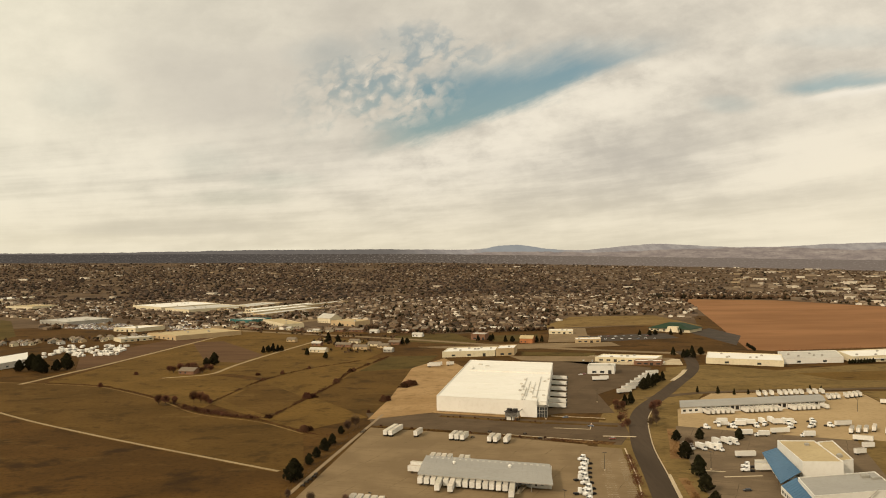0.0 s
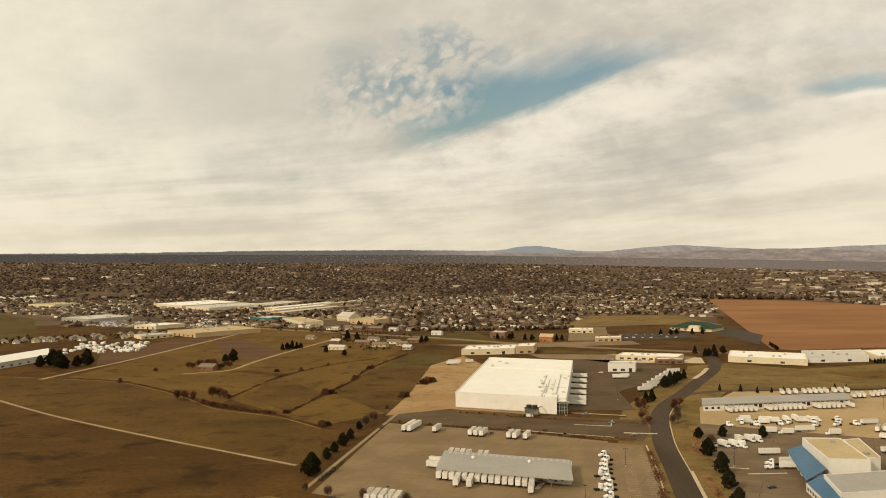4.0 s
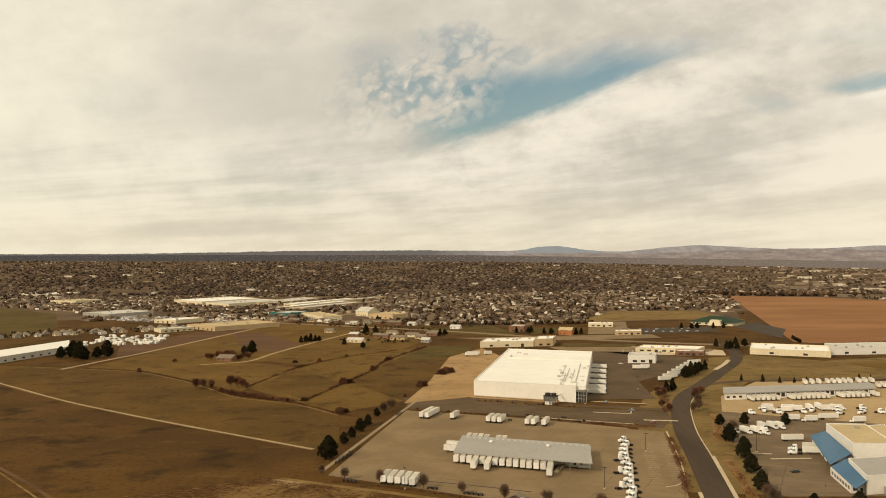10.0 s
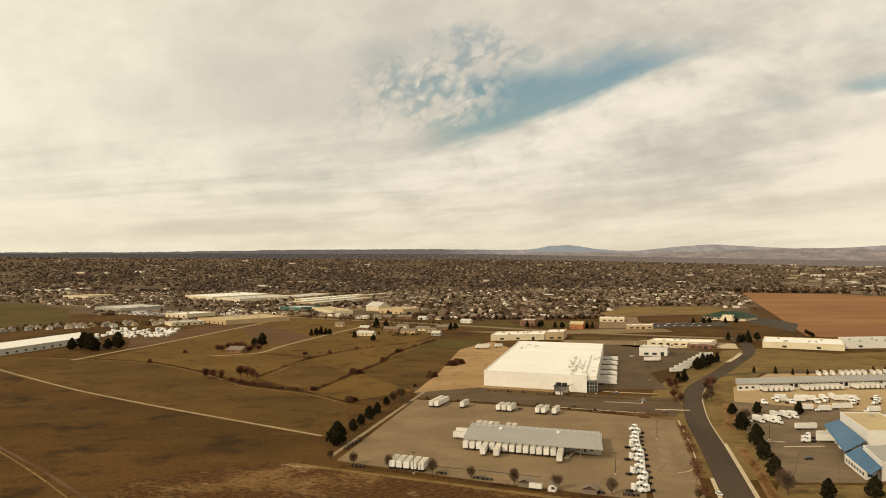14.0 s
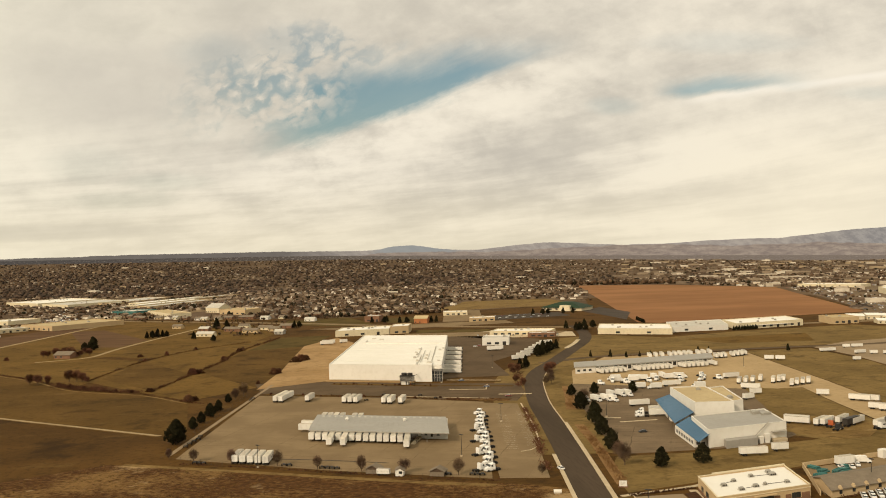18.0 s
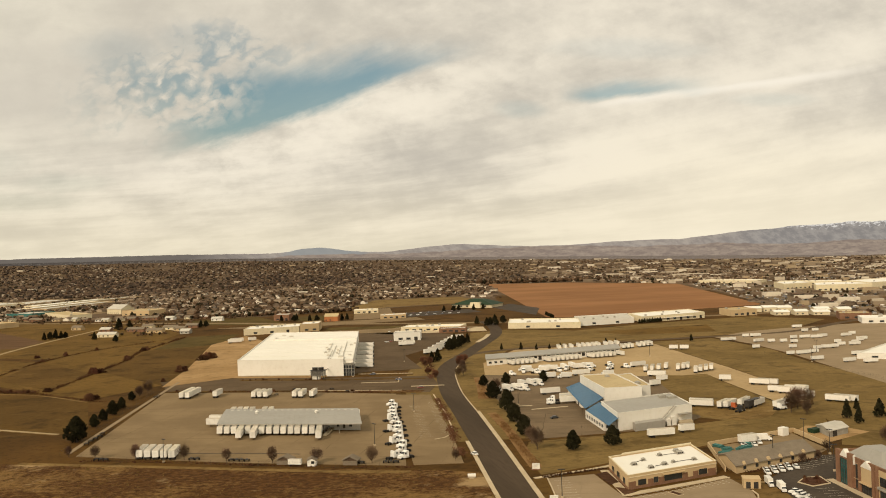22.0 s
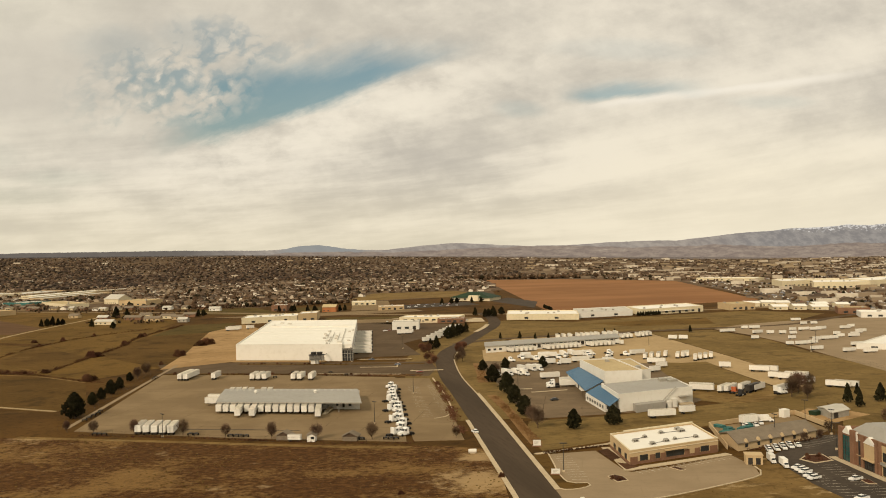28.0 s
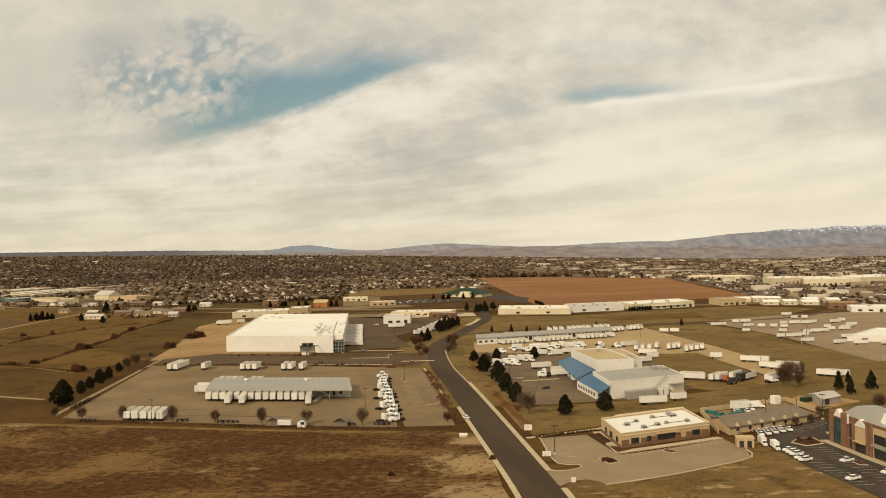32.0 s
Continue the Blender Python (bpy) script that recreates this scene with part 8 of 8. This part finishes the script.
tagged(mesh_ob("ditch_band", ribbon([(109.5, 344), (113, 368), (120.5, 415), (126, 462)], -1.8, 3.0, -0.1, 0.07, 8), WEEDS), "dry grassy ditch beside the road", "ditch", kind="structure")
tagged(mesh_ob("ditch_band", ribbon([(135, 505), (145, 545), (155, 590)], -3.5, 5, -0.1, 0.07, 8), WEEDS), "dry grassy ditch beside the road", "ditch", kind="structure")


# ---- the town: many houses and trees ----
def inside(px, py, poly):
    r = np.zeros(len(px), bool)
    j = len(poly) - 1
    for i in range(len(poly)):
        (xi, yi), (xj, yj) = poly[i], poly[j]
        c = ((yi > py) != (yj > py)) & (px < (xj - xi) * (py - yi) / (yj - yi + 1e-9) + xi)
        r ^= c
        j = i
    return r


TOWN = [(-3400, 4850), (-1500, 2050), (-1050, 2000), (-790, 1800), (-640, 1500), (-400, 1500), (-330, 1490), (-60, 1375), (40, 1350), (150, 1345), (250, 1660), (405, 1670), (440, 1500), (520, 1790), (615, 2240), (800, 2130), (935, 1790), (1150, 1800), (2900, 3100), (3600, 4000), (3000, 4850)]
EAST = [(690, 1110), (780, 1330), (930, 1770), (1150, 1790), (2600, 2900), (2300, 1500), (1300, 900), (900, 720), (690, 770), (660, 900)]
KEEP = [[(-735, 2160), (-500, 1880), (-280, 2430), (-580, 2360)], [(-760, 1680), (-560, 1520), (-600, 1760), (-680, 1790)], [(-420, 1970), (-320, 1740), (-250, 1990), (-260, 2270)], [(900, 1280), (1130, 1290), (1130, 1490), (900, 1490)], [(-310, 1600), (-235, 1450), (-110, 1470), (-110, 1640), (-200, 1650)], [(950, 1640), (1100, 1470), (1110, 1650), (1010, 1820)]]
rs = np.random.RandomState(11)


def scatter(n, y0, y1, poly, power=1.0):
    """Random places in the wedge ahead, inside poly and clear of the large stores."""
    y = y0 + (y1 - y0) * rs.rand(n) ** power
    x = y * (-0.82 + 1.85 * rs.rand(n))
    ok = inside(x, y, poly) & (np.hypot(x, y) < 4850)
    for k in KEEP:
        ok &= ~inside(x, y, k)
    return x[ok], y[ok]


def merged(name, verts, faces, material, label, category):
    me = bpy.data.meshes.new(name)
    me.from_pydata(verts, [], faces)
    me.materials.append(material)
    return tagged(new(name, me), label, category, kind="stuff")


def houses(name, X, Y, label, wmin=9, wmax=16, wall=FAR_WALL):
    """Walls and gabled roofs of many houses, each turned and sized on its own."""
    wv, wf, rv, rf = [], [], [], []
    for x, y in zip(X, Y):
        w = rs.uniform(wmin, wmax)
        d, h, rise = w * rs.uniform(0.6, 1.1), rs.uniform(2.4, 4.0), rs.uniform(1.2, 2.6)
        a = radians(-25 + rs.choice([0, 90]) + rs.uniform(-14, 14))
        ca_, sa_, z = math.cos(a), math.sin(a), far_rise(x, y)
        P = lambda u, v, q: (x + u * ca_ - v * sa_, y + u * sa_ + v * ca_, z + q)
        i = len(wv)
        wv += [P(-w / 2, -d / 2, 0), P(w / 2, -d / 2, 0), P(w / 2, d / 2, 0), P(-w / 2, d / 2, 0), P(-w / 2, -d / 2, h), P(w / 2, -d / 2, h), P(w / 2, d / 2, h), P(-w / 2, d / 2, h), P(-w / 2, 0, h + rise), P(w / 2, 0, h + rise)]
        wf += [(i, i + 1, i + 5, i + 4), (i + 1, i + 2, i + 6, i + 9, i + 5), (i + 2, i + 3, i + 7, i + 6), (i + 3, i, i + 4, i + 8, i + 7)]
        i = len(rv)
        o = 0.6
        rv += [P(-w / 2 - o, -d / 2 - o, h - 0.2), P(w / 2 + o, -d / 2 - o, h - 0.2), P(w / 2 + o, 0, h + rise + 0.15), P(-w / 2 - o, 0, h + rise + 0.15), P(w / 2 + o, d / 2 + o, h - 0.2), P(-w / 2 - o, d / 2 + o, h - 0.2)]
        rf += [(i, i + 1, i + 2, i + 3), (i + 3, i + 2, i + 4, i + 5)]
    merged(name + "_walls", wv, wf, wall, label, "houses")
    merged(name + "_roofs", rv, rf, FAR_ROOF, label, "houses")


ICO_V = [(0, 0, -1), (0.72, -0.53, -0.45), (-0.28, -0.85, -0.45), (-0.89, 0, -0.45), (-0.28, 0.85, -0.45), (0.72, 0.53, -0.45), (0.28, -0.85, 0.45), (-0.72, -0.53, 0.45), (-0.72, 0.53, 0.45), (0.28, 0.85, 0.45), (0.89, 0, 0.45), (0, 0, 1)]
ICO_F = [(0, 1, 2), (1, 0, 5), (0, 2, 3), (0, 3, 4), (0, 4, 5), (1, 5, 10), (2, 1, 6), (3, 2, 7), (4, 3, 8), (5, 4, 9), (1, 10, 6), (2, 6, 7), (3, 7, 8), (4, 8, 9), (5, 9, 10), (6, 10, 11), (7, 6, 11), (8, 7, 11), (9, 8, 11), (10, 9, 11)]
ICO_V, ICO_F = np.array(ICO_V), np.array(ICO_F)


def tree_mass(name, X, Y, rmin, rmax, label, clumps=1, tall=1.0, material=FAR_TREE):
    """Crowns of far trees, each of a few uneven clumps."""
    V, F = [], []
    n = 0
    for x, y in zip(X, Y):
        r = rs.uniform(rmin, rmax)
        z = far_rise(x, y)
        for c in range(clumps):
            rr = r * rs.uniform(0.5, 1.0) if clumps > 1 else r
            off = np.array([rs.normal(0, r * 0.5), rs.normal(0, r * 0.5), r * rs.uniform(0.5, 1.2) * tall]) if clumps > 1 else np.array([0, 0, r * 0.8 * tall])
            v = ICO_V * (rr * np.array([1, 1, rs.uniform(0.7, 1.2) * tall])) * rs.uniform(0.62, 1.25, (12, 1)) + off + np.array([x, y, z])
            V.append(v)
            F.append(ICO_F + n)
            n += 12
    merged(name, np.concatenate(V).tolist(), np.concatenate(F).tolist(), material, label, "trees")


def clustered(X, Y, cut, size=0.006):
    """Keeps the places where a broad noise is high, so that trees and houses come in groups."""
    keep = [noise.noise(Vector((a * size, b * size * 0.5, 3.1))) + rs.normal(0, 0.22) > cut for a, b in zip(X, Y)]
    keep = np.array(keep, bool)
    return X[keep], Y[keep]


def street_plots(x0, x1, y0, y1, along, across, turn, poly, cut, size):
    """House plots in rows along streets that bend a little, thinned by a broad noise."""
    c, s_ = math.cos(radians(turn)), math.sin(radians(turn))
    half = 0.75 * max(x1 - x0, y1 - y0)
    mx, my = (x0 + x1) / 2, (y0 + y1) / 2
    U_, V_ = np.meshgrid(np.arange(-half, half, along), np.arange(-half, half, across))
    U_, V_ = U_.ravel(), V_.ravel()
    V_ = V_ + 26 * np.sin(U_ / 170.0 + V_ / 420.0)
    x = mx + U_ * c - V_ * s_ + rs.normal(0, along * 0.14, len(U_))
    y = my + U_ * s_ + V_ * c + rs.normal(0, across * 0.10, len(U_))
    ok = inside(x, y, poly) & (np.hypot(x, y) < 4850) & (y > y0) & (y < y1) & (x > -0.86 * y) & (x < 1.06 * y)
    for k in KEEP:
        ok &= ~inside(x, y, k)
    return clustered(x[ok], y[ok], cut, size)


def beside(X, Y, each, spread):
    """Places strewn round the given ones."""
    x, y = np.repeat(X, each), np.repeat(Y, each)
    x, y = x + rs.normal(0, spread, len(x)), y + rs.normal(0, spread * 1.3, len(y))
    ok = inside(x, y, TOWN) & (np.hypot(x, y) < 4850)
    for k in KEEP:
        ok &= ~inside(x, y, k)
    return x[ok], y[ok]


HX, HY = street_plots(-2300, 1500, 1330, 2500, 19.0, 44.0, -22, TOWN, -0.42, 0.006)
houses("town_houses", HX, HY, "many small houses with gabled roofs among trees", 8.0, 13.5)
TX, TY = clustered(*beside(HX, HY, 3, 15.0), -0.30, 0.010)
tree_mass("town_trees", TX, TY, 1.3, 3.3, "bare and evergreen trees between the houses", 2)
TX, TY = clustered(*scatter(5200, 1330, 2500, TOWN), 0.10, 0.010)
tree_mass("town_trees", TX, TY, 2.2, 4.8, "tall bare trees standing over the houses", 3)
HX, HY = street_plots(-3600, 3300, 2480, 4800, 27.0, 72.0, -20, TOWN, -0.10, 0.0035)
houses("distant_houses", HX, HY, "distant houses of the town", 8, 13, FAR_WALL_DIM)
TX, TY = clustered(*beside(HX, HY, 2, 28.0), -0.30, 0.005)
tree_mass("distant_trees", TX, TY, 2.4, 5.0, "distant trees of the town", 1, 0.8)
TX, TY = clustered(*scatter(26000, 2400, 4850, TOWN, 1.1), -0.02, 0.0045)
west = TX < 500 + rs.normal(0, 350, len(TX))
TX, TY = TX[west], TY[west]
tree_mass("distant_woods", TX, TY, 3.2, 7.5, "distant woods and tree belts on the plain", 1, 0.7, FAR_WOOD_HAZED)
CLUTTER = [(-340, 1500), (-330, 1440), (-170, 1320), (-160, 1090), (-60, 1085), (-30, 1180), (-60, 1290), (40, 1330), (150, 1345), (140, 1380), (40, 1365), (-60, 1390)]
X, Y = clustered(*scatter(9000, 1080, 1500, CLUTTER), 0.05, 0.03)
tree_mass("edge_trees", X[:2000], Y[:2000], 0.7, 2.3, "bare trees and bushes round the edge houses", 2)
def car_rows(name, X, Y, label):
    """Many small cars, each with a body and a narrower cabin."""
    V, F = [], []
    for x, y in zip(X, Y):
        a = radians(-25 + rs.choice([0, 90]))
        i = len(V)
        for q, w in ((0.25, 1.0), (0.9, 1.0), (1.5, 0.7)):
            for u, v in ((-2.2, -0.9), (2.2, -0.9), (2.2, 0.9), (-2.2, 0.9)):
                V.append((x + w * (u * math.cos(a) - v * math.sin(a)), y + w * (u * math.sin(a) + v * math.cos(a)), q + 0.06))
        F += [(i + 8, i + 9, i + 10, i + 11)] + [(i + k + j, i + k + (j + 1) % 4, i + k + 4 + (j + 1) % 4, i + k + 4 + j) for k in (0, 4) for j in range(4)]
    merged(name, V, F, FAR_CAR, label, "cars")


X, Y = scatter(14000, 800, 2600, EAST, 1.2)
car_rows("parked_cars", X[:4600], Y[:4600], "hundreds of parked cars in the shopping district")
for lot in ([(-1400, 2650), (-1160, 2520), (-880, 1960), (-1030, 1990)], [(-910, 2400), (-800, 2380), (-650, 1960), (-745, 1970)], [(-550, 1880), (-425, 1785), (-350, 1480), (-425, 1455)], [(-660, 1560), (-520, 1480), (-500, 1560), (-640, 1700)]):
    slab("town_carpark", lot, 0.09, OLDASPH, "worn car park among the stores", "paving")
    lx, ly = [p[0] for p in lot], [p[1] for p in lot]
    X, Y = rs.uniform(min(lx), max(lx), 2400), rs.uniform(min(ly), max(ly), 2400)
    ok = inside(X, Y, lot)
    X, Y = clustered(X[ok], Y[ok], -0.1, 0.02)
    car_rows("parked_cars", X[:420], Y[:420], "rows of parked cars before the stores")
tx = np.linspace(560, 900, 120) + rs.normal(0, 4, 120)
tree_mass("tree_line", tx, 2245 - (tx - 600) * 0.38 + rs.normal(0, 5, 120), 4, 7, "dark line of trees behind the ploughed field", 2)
tx = np.linspace(-665, -390, 260) + rs.normal(0, 6, 260)
tree_mass("tree_line", tx, 1222 + (tx + 650) * 0.62 + rs.normal(0, 26, 260), 1.2, 2.8, "dark trees behind the new houses", 2)
tx = np.linspace(-60, 180, 90) + rs.normal(0, 2, 90)
tree_mass("tree_line", tx, 1352 + np.abs(tx - 40) * 0.1 + rs.normal(0, 3, 90), 2.0, 4.2, "trees along the edge of the houses", 2)
X, Y = scatter(1500, 780, 2900, EAST)
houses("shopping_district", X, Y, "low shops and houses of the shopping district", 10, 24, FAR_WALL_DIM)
X, Y = scatter(7500, 780, 2900, EAST)
tree_mass("shopping_trees", X, Y, 1.2, 3.2, "small trees among car parks and shops", 1)


def blocks(name, X, Y, label, lo, hi, material):
    """Low flat-roofed blocks."""
    V, F = [], []
    for x, y in zip(X, Y):
        w, d, h = rs.uniform(lo, hi), rs.uniform(lo * 0.5, hi * 0.5), rs.uniform(4, 8)
        a = radians(-25 + rs.uniform(-6, 6))
        i = len(V)
        for q in (0, h):
            for u, v in ((-1, -1), (1, -1), (1, 1), (-1, 1)):
                V.append((x + (u * w * math.cos(a) - v * d * math.sin(a)) / 2, y + (u * w * math.sin(a) + v * d * math.cos(a)) / 2, far_rise(x, y) + q))
        F += [(i + 4, i + 5, i + 6, i + 7), (i, i + 1, i + 5, i + 4), (i + 1, i + 2, i + 6, i + 5), (i + 2, i + 3, i + 7, i + 6), (i + 3, i, i + 4, i + 7)]
    merged(name, V, F, material, label, "buildings")


X, Y = scatter(900, 900, 3400, EAST)
blocks("distant_shops", X[:210], Y[:210], "distant flat-roofed shops and stores", 10, 30, FAR_FLAT)
EASTFAR = [(940, 1850), (1150, 1820), (2900, 3000), (3500, 3900), (2700, 4800), (1500, 4800), (900, 2700)]
X, Y = scatter(900, 1850, 4700, EASTFAR, 1.0)
blocks("distant_shops", X[:230], Y[:230], "distant pale flat-roofed shops in the east", 16, 52, FAR_FLAT)
X, Y = scatter(420, 1700, 4600, TOWN, 0.9)
blocks("distant_stores", X[:100], Y[:100], "distant flat-roofed schools and stores", 14, 44, FAR_FLAT)

for x, y in ((188, 290), (191, 288), (193, 292), (190, 294), (115, 286), (117, 285), (194, 293)):
    BUSHES.put(x, y, 0.45, 0.3)


# tufts of taller dead grass and weeds over the open land
def tufts(name, poly, n, size, material, label, seed):
    rt_ = np.random.RandomState(seed)
    px, py = [p[0] for p in poly], [p[1] for p in poly]
    x, y = rt_.uniform(min(px), max(px), n), rt_.uniform(min(py), max(py), n)
    ok = inside(x, y, poly)
    V, F = [], []
    for a, b in zip(x[ok], y[ok]):
        if noise.noise(Vector((a * 0.03, b * 0.03, seed))) + rt_.normal(0, 0.25) < 0.05:
            continue
        s = size * rt_.uniform(0.5, 1.5)
        for k in range(3):
            t = rt_.uniform(0, 3.14)
            dx, dy = s * math.cos(t), s * math.sin(t)
            i = len(V)
            lx, ly = rt_.normal(0, 0.3 * s, 2)
            V += [(a - dx, b - dy, 0.05), (a + dx, b + dy, 0.05), (a + dx * 0.5 + lx, b + dy * 0.5 + ly, s * 0.9), (a - dx * 0.6 + lx, b - dy * 0.6 + ly, s * 0.75)]
            F.append((i, i + 1, i + 2, i + 3))
    merged(name, V, F, material, label, "weeds")


tufts("weed_tufts", [(-150, 395), (-95, 428), (-32, 397), (76, 352), (92, 340), (76, 268), (58, 200), (-60, 200), (-150, 250)], 9000, 0.26, LOTGRASS, "dry weeds standing over the rough lot", 21)
tufts("weed_tufts", [(105, 257), (121, 260), (141, 266), (160, 274), (168, 262), (150, 225), (96, 150), (84, 150), (92, 225)], 1200, 0.25, LOTGRASS, "dry weeds beside the office parking", 26)

for x, y, s in ((-103, 741, 0.75), (-98, 745, 0.6), (-40, 720, 0.8), (-36, 724, 0.7), (-26, 796, 0.8), (-21, 802, 0.9), (-17, 807, 0.7), (-86, 600, 0.7), (-218, 722, 1.25), (-212, 720, 1.3), (-206, 724, 1.0), (-192, 729, 1.5), (-186, 727, 1.45), (-181, 723, 1.2), (-176, 716, 0.9),
                (-218, 742, 0.7), (-205, 720, 0.6), (-192, 702, 0.6), (-180, 688, 0.6), (-168, 676, 0.6), (-155, 664, 0.5), (-142, 655, 0.5), (-130, 648, 0.5), (-89, 829, 0.7), (-83, 906, 0.6), (-172, 890, 0.5), (-128, 936, 0.5)):
    REDS.put(x, y, s)
for pts, nm in (([(126.7, 325.5), (131.5, 327.5), (129.5, 312), (125.3, 310)], "dark mulched bed beside the office"), ([(125.6, 306.5), (128.1, 303.8), (130.0, 298.6), (124.4, 296.2)], "dark mulched bed at the office corner")):
    slab("planting_bed", pts, 0.235, SHRUB, nm, "bed", 0.2)
rd = random.Random(77)
for k in range(16):
    t = k / 15
    BUSHES.put(4 + 70 * t + rd.uniform(-2, 2), 650 - 33 * t + rd.uniform(-2.5, 2.5), rd.uniform(0.3, 0.6))
for k in range(12):
    t = k / 11
    BUSHES.put(-38 + 128 * t + rd.uniform(-3, 3), 614 - 58 * t + rd.uniform(-1.5, 1.5), rd.uniform(0.3, 0.6))
